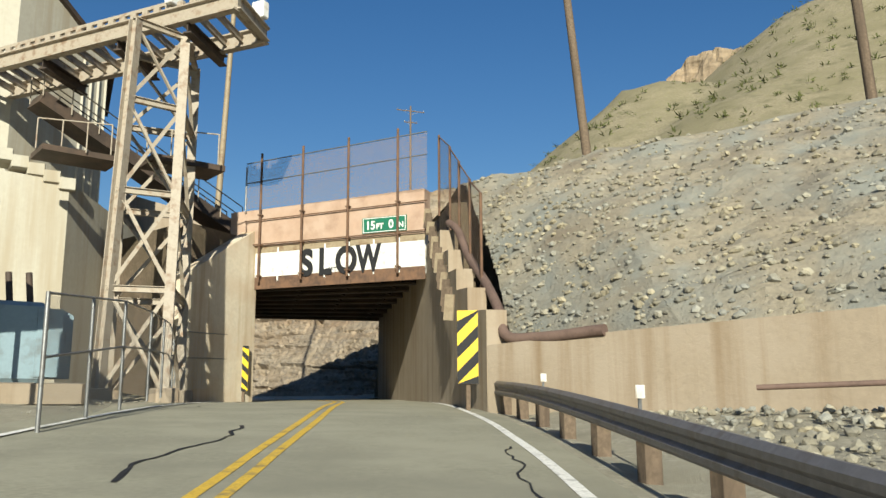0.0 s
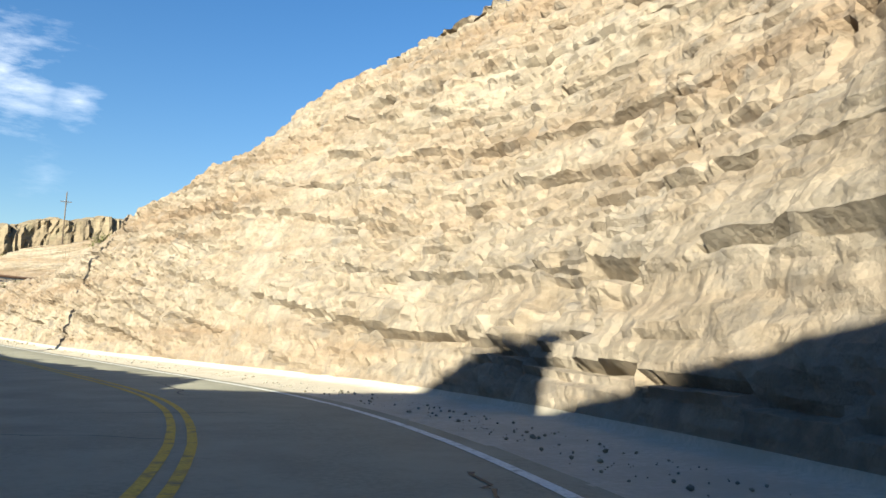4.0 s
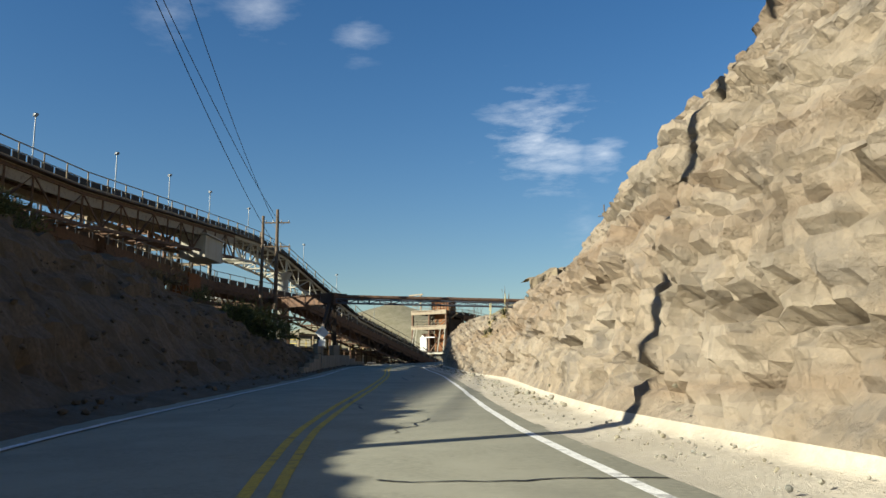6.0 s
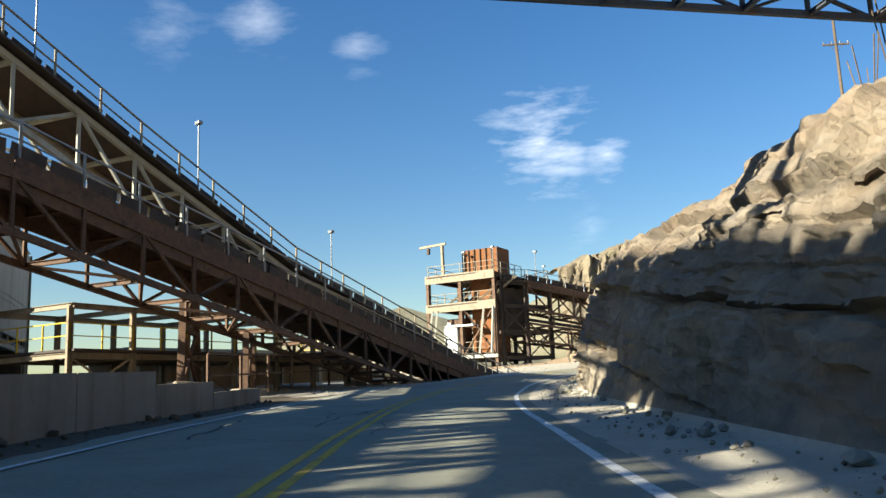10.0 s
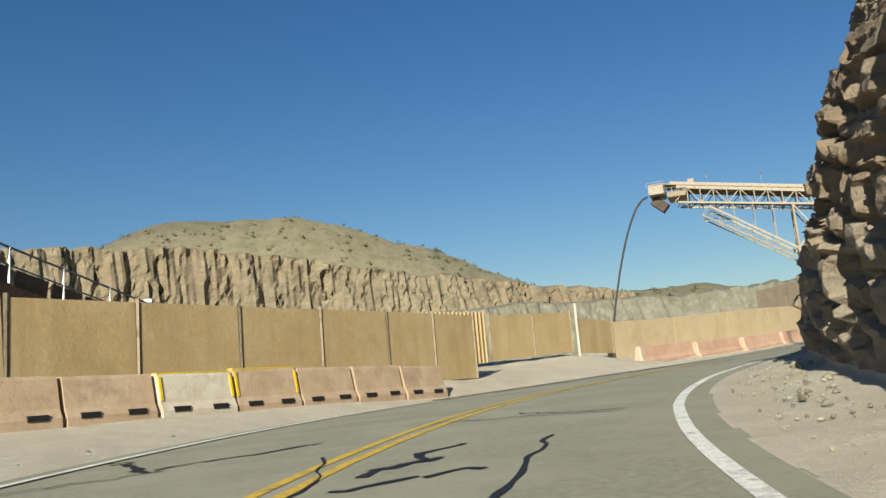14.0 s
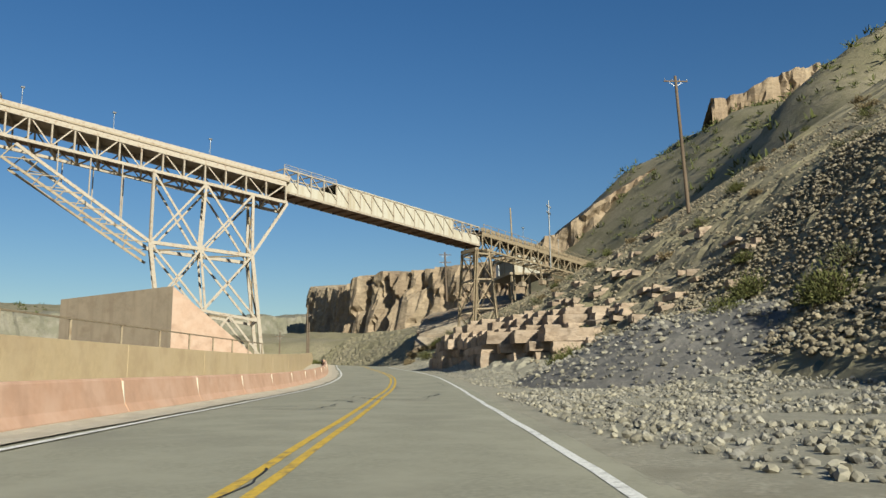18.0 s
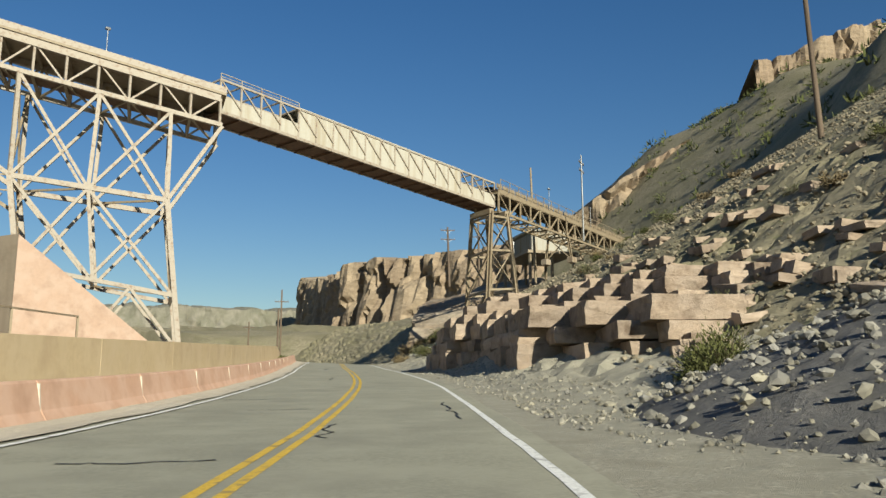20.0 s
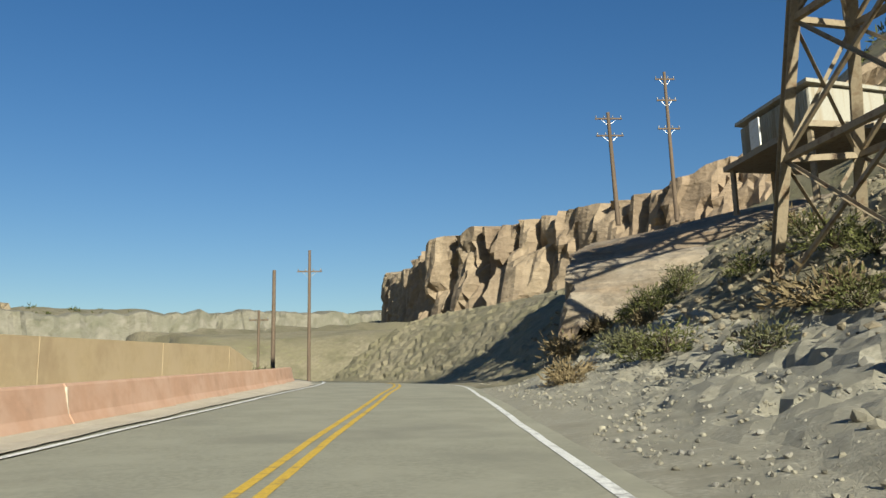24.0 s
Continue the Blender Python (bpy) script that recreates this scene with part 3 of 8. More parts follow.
def crack(s0, o0, s1, o1, width, seed):
    n = max(8, int(abs(s1 - s0) * 4 + abs(o1 - o0) * 6))
    u = np.linspace(0, 1, n)
    ss, oo = s0 + (s1 - s0) * u + 0.5 * fbm(u * 6, u * 0, seed, 4), o0 + (o1 - o0) * u + 0.5 * fbm(u * 6, u * 0, seed + 9, 4)
    wd = width * (0.5 + vnoise(u * 14, u * 0, seed))
    du, dv = np.gradient(ss), np.gradient(oo)
    ln = np.maximum(np.hypot(du, dv), 1e-6)
    g = along(np.stack([ss - dv / ln * wd, ss + dv / ln * wd], 1), np.stack([oo + du / ln * wd, oo - du / ln * wd], 1), np.full((n, 2), 0.009))
    return under(sheet("tar_seam", g, TAR), road, "dark tar-filled crack")


rng = random.Random(5)
for k in range(120):
    s = rng.uniform(-5, 395)
    if rng.random() < 0.62:
        a = rng.uniform(-3.6, 1.0)
        crack(s, a, s + rng.uniform(-0.6, 0.6), a + rng.uniform(1.5, 3.2), rng.uniform(0.012, 0.03), k)
    else:
        a = rng.uniform(-3.4, 2.8)
        crack(s, a, s + rng.uniform(2, 6), a + rng.uniform(-0.8, 0.8), rng.uniform(0.012, 0.035), k)
for s, o in ((241, -1.6), (244, -2.6), (246, -0.8), (248, 0.5), (250, -2.2), (243, -0.4), (232, -2.4), (236, -1.4), (325, -0.6), (326.5, 0.2), (301, -0.4), (300.4, 0.6)):
    for k in range(3):
        crack(s + rng.uniform(-1, 1), o, s + rng.uniform(-2.5, 2.5), o + rng.uniform(-1.6, 1.6), rng.uniform(0.02, 0.045), int(s * 3) + k)

# gravel verge and rock faces beside the road
g, s2, off, h = bank(R_TAB, 1, -100, 31, 0.9, [4, 5, 10], 3)
g[..., 2] += 0.22 * fbm(s2 * 0.9, off * 0.9, 2, 4) * np.clip((off - 3.7) / 1.5, 0, 1) - 0.02
tagged(sheet("verge", g, GRAVEL, True), "pale gravel verge with loose stones", "gravel verge", kind="structure")
g, s2, off, h = bank(R_TAB, 1, 47.5, 286, 0.14, [6, 22, 34, 44, 34, 10], 6)
g = rocky(g, s2, off, h, 1, 0.62, 1.9, 21)
tagged(sheet("verge", g[:, :8], DUST, True), "pale sandy gravel verge under the rock cut", "gravel verge", kind="structure")
cliff_right = tagged(sheet("cliff_wall", g[:, 7:], CLIFF), "sunlit tan and pink layered rock cut with broken ledges", "rock cliff", kind="structure")
g, s2, off, h = bank(R_TAB, 1, 284, 470, 0.5, [5, 8, 10, 12, 14, 14], 6)
g = rocky(g, s2, off, h, 1, 0.34, 1.1, 33, strata=0.1)
bend_at = int((424 - 284) / 0.5)
tagged(sheet("hill_slope", g[bend_at - 1 :, :24], SCRUB), "scrubby slope foot at the bend", "hillside", kind="structure")
tagged(sheet("gravel_apron", g[:bend_at, :24], GRAVEL), "pale gravel apron and pullout beside the road", "gravel", kind="structure")
tagged(sheet("hill_slope", g[:, 23:], SCRUB), "stony desert hillside with gravel apron and scrub", "hillside", kind="structure")
g, s2, off, h = bank(L_TAB, -1, -100, 31, 1.0, [3, 5, 6], 3)
g[..., 2] += 0.06 * fbm(s2 * 0.9, off * 0.9, 6, 4) * np.clip((off - 4.2) / 1.5, 0, 1) - 0.02
g[:, 0, 2] -= 0.07
g[:, 1, 2] -= 0.03
tagged(sheet("verge", g, GRAVEL, True, True), "dusty gravel verge beside the fenced yard", "gravel verge", kind="structure")
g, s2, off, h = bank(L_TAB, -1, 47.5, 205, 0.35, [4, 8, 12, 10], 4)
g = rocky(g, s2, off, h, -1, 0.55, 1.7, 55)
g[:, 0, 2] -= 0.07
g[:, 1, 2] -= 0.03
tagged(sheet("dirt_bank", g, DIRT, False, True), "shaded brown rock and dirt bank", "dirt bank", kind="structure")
g, s2, off, h = bank(L_TAB, -1, 203, 470, 0.8, [4, 4, 6, 8, 6], 5)
g[..., 2] += 0.10 * fbm(s2 * 0.6, off * 0.6, 8, 4) * np.clip((off - 4.2) / 1.5, 0, 1) - 0.02
g[:, 0, 2] -= 0.07
g[:, 1, 2] -= 0.03
tagged(sheet("verge", g, DUST, True, True), "pale dusty gravel shoulder behind the barriers", "gravel verge", kind="structure")


# the wide ground: one sheet out to the horizon
def axis(lo, hi, step, far):
    core = list(np.arange(lo, hi + 0.1, step))
    grow, a, b = step, [core[0]], [core[-1]]
    while a[-1] > -far:
        grow *= 1.22
        a.append(a[-1] - grow), b.append(b[-1] + grow)
    return np.array(a[:0:-1] + core + b[1:])


gx, gy = axis(-210, 180, 4.0, 3200), axis(-120, 470, 4.0, 3200)
GX, GY = np.meshgrid(gx, gy, indexing="ij")
flat = np.stack([GX.ravel(), GY.ravel()], 1)
step3 = LINE[::3]
near = np.concatenate([np.argmin(((c[:, None, :] - step3[None, :, :2]) ** 2).sum(-1), 1) for c in np.array_split(flat, 40)]) * 3
dv = flat - LINE[near, :2]
g_off = dv[:, 0] * TAN[near, 1] - dv[:, 1] * TAN[near, 0]
g_dist = np.hypot(dv[:, 0], dv[:, 1]) * np.sign(g_off)
g_s = S_AT[near]


def read(tab, s, o):
    sec = section(tab, s)
    out = sec[:, -1, 1].copy()
    for j in range(sec.shape[1] - 1):
        a, b = sec[:, j], sec[:, j + 1]
        u = (o - a[:, 0]) / np.maximum(b[:, 0] - a[:, 0], 1e-6)
        inside = (u >= 0) & (u <= 1)
        out = np.where(inside, a[:, 1] + (b[:, 1] - a[:, 1]) * u, out)
    return np.where(o < sec[:, 0, 0], 0, out)


h_r, h_l = read(R_TAB, g_s, np.abs(g_dist)), read(L_TAB, g_s, np.abs(g_dist))
hgt = np.where(g_dist > 0, h_r, h_l)
# the right-hand hillside climbs on to the foot of the mesa
climb = np.clip((flat[:, 1] - 225) / 55, 0, 1) * np.clip((350 - flat[:, 1]) / 40, 0, 1) * np.clip(g_dist - 58, 0, 78) * 0.465
climb = climb + np.clip(g_dist - 50, 0, 45) * 0.6 * np.clip((g_s - 386) / 25, 0, 1) * np.clip((362 - flat[:, 1]) / 30, 0, 1)
z_far = LINE[near, 2] + hgt + climb
beyond = np.clip((np.abs(g_dist) - 120) / 200, 0, 1)
z_far = z_far * (1 - beyond) + 18 * beyond


def hump(cx, cy, rx, ry, top, turn=0.0, flat_top=0.0):
    a = math.radians(turn)
    dx, dy = flat[:, 0] - cx, flat[:, 1] - cy
    u, v = (dx * math.cos(a) + dy * math.sin(a)) / rx, (-dx * math.sin(a) + dy * math.cos(a)) / ry
    return top * np.clip(1.15 - np.hypot(u, v), 0, 1 - flat_top) ** 1.2


HILLS = [
    (150, 90, 130, 130, 92, 0), (96, 96, 92, 72, 66, 0), (190, 250, 150, 140, 105, 20, 0.16), (-190, 760, 440, 180, 146, 10), (-420, 640, 260, 160, 90, 0),
    (120, 820, 330, 200, 82, 0), (280, 560, 160, 200, 75, 0), (-760, 700, 300, 220, 95, 0), (-60, 1250, 700, 260, 110, 0),
]
for spec in HILLS:
    z_far = np.maximum(z_far, hump(*spec))
ripple = fbm(flat[:, 0] / 60, flat[:, 1] / 60, 4, 5)
z_far = z_far + ripple * np.clip((np.abs(g_dist) - 22) / 60, 0, 1) * 14 + fbm(flat[:, 0] / 11, flat[:, 1] / 11, 9, 3) * np.clip((np.abs(g_dist) - 16) / 20, 0, 1) * 1.6
low = np.clip((np.abs(g_dist) - 15) / 12, 0, 1)
sunk = LINE[near, 2] - 1.2
z_far = np.where(np.abs(g_dist) < 62, sunk * (1 - low) + (z_far - 2.2) * low, z_far - 0.3)
# the ground gives way to the passage under the bridge
bore = (np.abs(g_dist) < 62) & (g_s > -60) & (g_s < 52)
z_far = np.where(bore, LINE[near, 2] - 1.2, z_far)
ground = tagged(sheet("ground", np.stack([GX, GY, z_far.reshape(GX.shape)], -1), SCRUB, True), "dry desert hills with scattered green scrub", "desert ground", kind="structure")


# far cliff bands, each a wall of columns along a line in plan
def cliff_band(name, pts, base, top, label, seed, amp=4.0, du=1.6, lean=0.16, mat=None):
    line = spline(np.array([(x, y, b, t) for (x, y), b, t in zip(pts, base, top)], float), 20)
    d = np.concatenate([[0], np.cumsum(np.linalg.norm(np.diff(line[:, :2], axis=0), axis=1))])
    u = np.arange(0, d[-1], du)
    P = np.stack([np.interp(u, d, line[:, k]) for k in range(4)], 1)
    t = np.gradient(P[:, :2], axis=0)
    t /= np.linalg.norm(t, axis=1)[:, None]
    nrm = np.stack([t[:, 1], -t[:, 0]], 1)
    rows = np.linspace(0, 1, 26)
    P[:, 2] -= 22
    tall = P[:, 3] - P[:, 2]
    hh = np.concatenate([rows, [1.02, 1.05, 1.07]])
    back = np.concatenate([rows * lean * tall.mean(), [lean * tall.mean() + 6, lean * tall.mean() + 22, lean * tall.mean() + 60]])
    bend = 1.6 * fbm(u[:, None] / 12 + 0 * hh[None, :], hh[None, :] * 3 + u[:, None] / 30, seed + 31, 4)
    lv, edge = blocks(u[:, None] / 9 + bend, u[:, None] / 40 + hh[None, :] * 2.2 + bend, seed)
    lv2, edge2 = blocks(u[:, None] / 3.4 + 2 * bend, hh[None, :] * 6 + 2 * bend, seed + 3)
    out = amp * (lv - 0.5) + amp * 0.45 * (lv2 - 0.5) - amp * 0.35 * (edge < 0.08) + amp * 2.4 * fbm(u[:, None] / 34 + 0 * hh[None, :], hh[None, :] * 1.2, seed + 5, 4)
    cleft = np.abs(fbm(u[:, None] / 5.5 + 0.25 * bend, hh[None, :] * 0.7 + u[:, None] / 60, seed + 11, 3))
    out = (out - amp * 0.8 * np.clip(1 - 7 * cleft, 0, 1)) * (hh <= 1)
    top_wave = 1 + 0.07 * fbm(u / 30, u * 0, seed + 7, 3) + 0.07 * fbm(u / 9, u * 0, seed + 8, 4) + 0.05 * fbm(u / 3, u * 0, seed + 9, 3)
    x = P[:, None, 0] + nrm[:, None, 0] * (out - back[None, :])
    y = P[:, None, 1] + nrm[:, None, 1] * (out - back[None, :])
    z = P[:, None, 2] + (tall * top_wave)[:, None] * hh[None, :]
    return tagged(sheet(name, np.stack([x, y, z], -1), mat or FAR_CLIFF), label, "cliff", kind="structure")


cliff_band("canyon_cliff", [(-330, 440), (-270, 500), (-190, 560), (-70, 590), (60, 640)], [30, 40, 46, 44, 40], [68, 87, 91, 75, 62], "distant brown columnar canyon cliff", 3, 4.0, 1.6, 0.3, material("canyon_rock", (0.44, 0.36, 0.24), 0.95, scale=0.06, spread=0.2, tint=(0.40, 0.31, 0.2), stain=(0.30, 0.27, 0.17), stain_scale=0.05, streak=(0.32, 0.25, 0.17), bump=1.0, bump_scale=10, facets=(0.2, 0.12)))
cliff_band("canyon_cliff", [(150, 520), (112, 452), (78, 404), (74, 378), (75, 352), (73, 330), (80, 312), (98, 296)], [44, 38, 32, 35, 38, 40, 46, 62], [64, 52, 46.5, 47.5, 46, 46, 53, 67], "pink and tan cliff band over a scrub slope", 13, 2.6, 0.9)
cliff_band("canyon_cliff", [(107, 287), (112, 279), (118, 269), (136, 246), (152, 204), (156, 150)], [72, 75, 78, 86, 86, 80], [83, 87, 90, 96, 98, 96], "pale columnar mesa cliff on the hilltop", 23, 2.2, 0.8)
cliff_band("canyon_cliff", [(102, 111), (108, 104), (122, 92), (140, 78), (165, 60), (210, 30)], [72, 73, 73, 72, 68, 60], [77, 83, 80, 77, 74, 70], "reddish mesa cliff above the slope", 29, 1.6, 0.8)
BENCH = material("quarry_bench", (0.40, 0.37, 0.28), 0.95, scale=0.12, spread=0.2, tint=(0.33, 0.32, 0.23), streak=(0.48, 0.44, 0.35), stain=(0.25, 0.24, 0.16), stain_scale=0.1, bump=0.8, bump_scale=10)
cliff_band("quarry_bench", [(-150, 500), (-60, 520), (40, 530), (110, 515), (170, 500)], [16, 16, 16, 18, 22], [40, 50, 50, 52, 54], "pale grey-green quarry bench wall closing the canyon", 37, 2.2, 1.6, 0.9, BENCH)

# ---- underpass: skewed portal, walls, girder, parapet and fences ----
PL, PR = Vector((-5.0, -15.2, 0)), Vector((0.7, -20.0, 0))
PU = (PR - PL).normalized()
PN = Vector((PU.y, -PU.x, 0))  # towards the near side
if PN.y > 0:
    PN = -PN


def wall_between(name, p, q, thick, za, zb, mat, parent, label="", z0=-1.2, side=1):
    """A wall from p to q whose top goes from za to zb; thick: to its right (side 1) or left."""
    p, q = Vector(p), Vector(q)
    d = (q - p).normalized()
    n = Vector((d.y, -d.x, 0)) * thick * side
    poly = [(p.x, p.y), (q.x, q.y), (q.x + n.x, q.y + n.y), (p.x + n.x, p.y + n.y)]
    return part(name, prism(poly, z0, [za, zb, zb, za]), mat, parent, label)


under_pass = thing("underpass", (-2, -17, 0), "tan concrete railway underpass with a low clearance portal", "underpass", kind="structure")
wall_between("side_wall", (0.7, -20.0, 0), (3.5, -2.4, 0), 0.9, 5.6, 5.6, CONCRETE, under_pass, "stained concrete tunnel wall", side=1)
wall_between("side_wall", (-4.0, -2.0, 0), (-5.0, -15.2, 0), 0.9, 5.6, 5.6, CONCRETE, under_pass, "rough board-marked concrete abutment", side=1)
pts = [(-1.35, -30.9, 2.1), (-1.1, -29.0, 2.9), (-0.75, -27.2, 3.7), (-0.35, -25.4, 4.6), (0.0, -23.6, 5.6), (0.7, -20.0, 7.4)]
for a, b in zip(pts, pts[1:]):
    wall_between("wing_wall", a, b, 0.55, a[2], a[2] + 0.18, CONCRETE, under_pass, "stained wing wall with a stepped top", side=1)
# lime and rust runs, plus a brighter tone that stands in for sunlight
SUNLIT_STREAKED = material("sunlit_limed_concrete", (0.72, 0.64, 0.50), 0.9, tone=0.72, scale=0.7, spread=0.08, tint=(0.66, 0.54, 0.40), streak=(0.50, 0.38, 0.24), bump=0.25)
wing_l = [(-5.0, -15.2, 7.0), (-6.2, -16.5, 6.0), (-7.1, -17.5, 5.2), (-7.95, -18.4, 4.5)]
for a, b in zip(wing_l, wing_l[1:]):
    wall_between("wing_wall", a, b, 0.7, a[2], b[2], SUNLIT_STREAKED, under_pass, "limed wing wall with rusty runs, sunlight put into its pale colour", side=1)
# deck, ceiling beams and girder face
deck = [(PL.x, PL.y), (PR.x, PR.y), (3.5, -2.4), (-4.0, -2.0)]
part("deck_slab", prism([(PL.x - 0.3, PL.y + 0.5), (PR.x + 0.4, PR.y + 0.4), (4.2, -2.4), (-4.6, -2.0)], 5.55, 6.3), CONCRETE, under_pass)
for k in range(9):
    u = 0.03 + 0.12 * k
    a = Vector((PL.x + (-4.0 - PL.x) * u, PL.y + (-2.0 - PL.y) * u, 5.1))
    b = Vector((PR.x + (3.5 - PR.x) * u, PR.y + (-2.4 - PR.y) * u, 5.1))
    bar("deck_beam", a, b, 0.28, 0.85, STEEL_DARK, under_pass, "ibeam", "dark steel deck beam")
    if k < 8:
        for f in (0.2, 0.5, 0.8):
            c = a.lerp(b, f) - Vector((0, 0, 0.25))
            e = Vector((PL.x + (-4.0 - PL.x) * (u + 0.12), PL.y + (-2.0 - PL.y) * (u + 0.12), 4.85)).lerp(Vector((PR.x + (3.5 - PR.x) * (u + 0.12), PR.y + (-2.4 - PR.y) * (u + 0.12), 4.85)), f + 0.12)
            bar("brace", c, e, 0.08, 0.08, STEEL_DARK, under_pass, "angle")
gird = part("girder", prism([(PL.x + PN.x * 0.12, PL.y + PN.y * 0.12), (PR.x + PN.x * 0.12, PR.y + PN.y * 0.12), (PR.x - PN.x * 0.25, PR.y - PN.y * 0.25), (PL.x - PN.x * 0.25, PL.y - PN.y * 0.25)], 4.72, 6.2), WHITE, under_pass, "white-painted steel girder face with rust at its edges")
for z, w in ((4.74, 0.5), (6.18, 0.42)):
    bar("flange", PL + PN * 0.1 + Vector((0, 0, z)), PR + PN * 0.1 + Vector((0, 0, z)), 0.06, w, STEEL_RUST if z < 5 else STEEL_TAN, gird)
for k in range(1, 7):
    c = PL.lerp(PR, k / 7) + PN * 0.14
    bar("stiffener", c + Vector((0, 0, 4.8)), c + Vector((0, 0, 6.15)), 0.05, 0.05, WHITE, gird, "box")
part("parapet", prism([(PL.x - PU.x * 1.2 + PN.x * 0.2, PL.y - PU.y * 1.2 + PN.y * 0.2), (PR.x + PN.x * 0.2, PR.y + PN.y * 0.2), (PR.x - PN.x * 0.4, PR.y - PN.y * 0.4), (PL.x - PU.x * 1.2 - PN.x * 0.4, PL.y - PU.y * 1.2 - PN.y * 0.4)], 6.23, [7.75, 7.95, 7.95, 7.75]), PINK_CONC, under_pass, "pinkish concrete parapet")
# far-edge wall is made up: never in view, its height shades the cut beyond
part("parapet", prism([(-10.8, -1.8), (5.4, -2.3), (5.4, -1.7), (-10.8, -1.2)], 5.4, [11.4, 7.4, 7.4, 11.4]), CONCRETE, under_pass, "unseen high wall added on the far edge to cast shade")


def flat_text(name, words, size, place, mat, parent, width=1.0, label="", bold=0.0):
    """Raised letters on the portal's plane, built from the built-in font."""
    cu = bpy.data.curves.new(name, "FONT")
    cu.body, cu.size, cu.extrude, cu.offset = words, size, 0.006, bold
    tmp = bpy.data.objects.new(name, cu)
    scene.collection.objects.link(tmp)
    me = bpy.data.meshes.new_from_object(tmp.evaluated_get(bpy.context.evaluated_depsgraph_get()))
    bpy.data.objects.remove(tmp), bpy.data.curves.remove(cu)
    me.materials.clear()
    me.materials.append(mat)
    ob = new(name, me)
    under(ob, parent, label)
    rot = Matrix((PU, Vector((0, 0, 1)), PN)).transposed().to_4x4()
    ob.matrix_basis = Matrix.Translation(place) @ rot @ Matrix.Diagonal((width, 1, 1, 1))
    return ob


flat_text("letter_s", "S", 1.42, PL.lerp(PR, 0.285) + PN * 0.172 + Vector((0, 0, 4.95)), BLACK, under_pass, 0.86, "black painted letter", 0.06)
flat_text("letter_l", "L", 1.42, PL.lerp(PR, 0.395) + PN * 0.172 + Vector((0, 0, 4.95)), BLACK, under_pass, 0.8, "black painted letter", 0.06)
flat_text("letter_o", "O", 1.42, PL.lerp(PR, 0.495) + PN * 0.172 + Vector((0, 0, 4.95)), BLACK, under_pass, 0.8, "black painted letter", 0.06)
flat_text("letter_w", "W", 1.42, PL.lerp(PR, 0.62) + PN * 0.172 + Vector((0, 0, 4.95)), BLACK, under_pass, 0.66, "black painted letter", 0.06)
flat_text("small_mark", "15FT", 0.26, PL.lerp(PR, 0.43) + PN * 0.14 + Vector((0, 0, 5.0)), BLACK, under_pass, 1.0, "faded small clearance mark")
sg = thing("clearance_sign", PL.lerp(PR, 0.77) + PN * 0.3 + Vector((0, 0, 6.35)), "green height clearance sign with white letters on the parapet", "road sign")
a, b = PL.lerp(PR, 0.655), PL.lerp(PR, 0.905)
board = part("sign_board", prism([tuple((a + PN * 0.26).xy), tuple((b + PN * 0.26).xy), tuple((b + PN * 0.22).xy), tuple((a + PN * 0.22).xy)], 6.38, 6.98), GREEN, sg)
for z in (6.4, 6.94):
    bar("border", a + PN * 0.265 + PU * 0.04 + Vector((0, 0, z + 0.01)), b + PN * 0.265 - PU * 0.04 + Vector((0, 0, z + 0.01)), 0.006, 0.025, WHITE, sg)
for q in (a + PU * 0.05, b - PU * 0.05):
    bar("border", q + PN * 0.265 + Vector((0, 0, 6.41)), q + PN * 0.265 + Vector((0, 0, 6.95)), 0.025, 0.006, WHITE, sg)
for words, size, f, width in (("15", 0.46, 0.675, 0.9), ("FT", 0.3, 0.735, 0.95), ("0", 0.46, 0.805, 0.9), ("IN", 0.3, 0.85, 0.95)):
    flat_text("letters", words, size, PL.lerp(PR, f) + PN * 0.266 + Vector((0, 0, 6.52)), WHITE, sg, width, "", 0.01)


# chain-link: a fine see-through weave on flat panels
def chainlink(name, colour, pitch=0.06, wire=0.16):
    m = bpy.data.materials.new(name)
    m.use_nodes = True
    n, l = m.node_tree.nodes, m.node_tree.links
    b = n["Principled BSDF"]
    b.inputs["Base Color"].default_value, b.inputs["Roughness"].default_value, b.inputs["Metallic"].default_value = (*colour, 1), 0.55, 0.4
    geo = n.new("ShaderNodeNewGeometry")
    sep = n.new("ShaderNodeSeparateXYZ")
    l.new(geo.outputs["Position"], sep.inputs["Vector"])

    def mth(op, *args):
        x = n.new("ShaderNodeMath")
        x.operation = op
        for i, v in enumerate(args):
            if isinstance(v, (int, float)):
                x.inputs[i].default_value = v
            else:
                l.new(v, x.inputs[i])
        return x.outputs[0]

    run = mth("ADD", mth("MULTIPLY", sep.outputs["X"], 0.9), mth("MULTIPLY", sep.outputs["Y"], 0.75))
    wires = []
    for sgn in (1, -1):
        w = mth("FRACT", mth("DIVIDE", mth("ADD", run, mth("MULTIPLY", sep.outputs["Z"], sgn)), pitch))
        wires.append(mth("LESS_THAN", w, wire))
    l.new(mth("MAXIMUM", *wires), b.inputs["Alpha"])
    return m


MESH_GREY = chainlink("chain_link_grey", (0.4, 0.4, 0.39))
MESH_RUST = chainlink("chain_link_rust", (0.26, 0.19, 0.14))


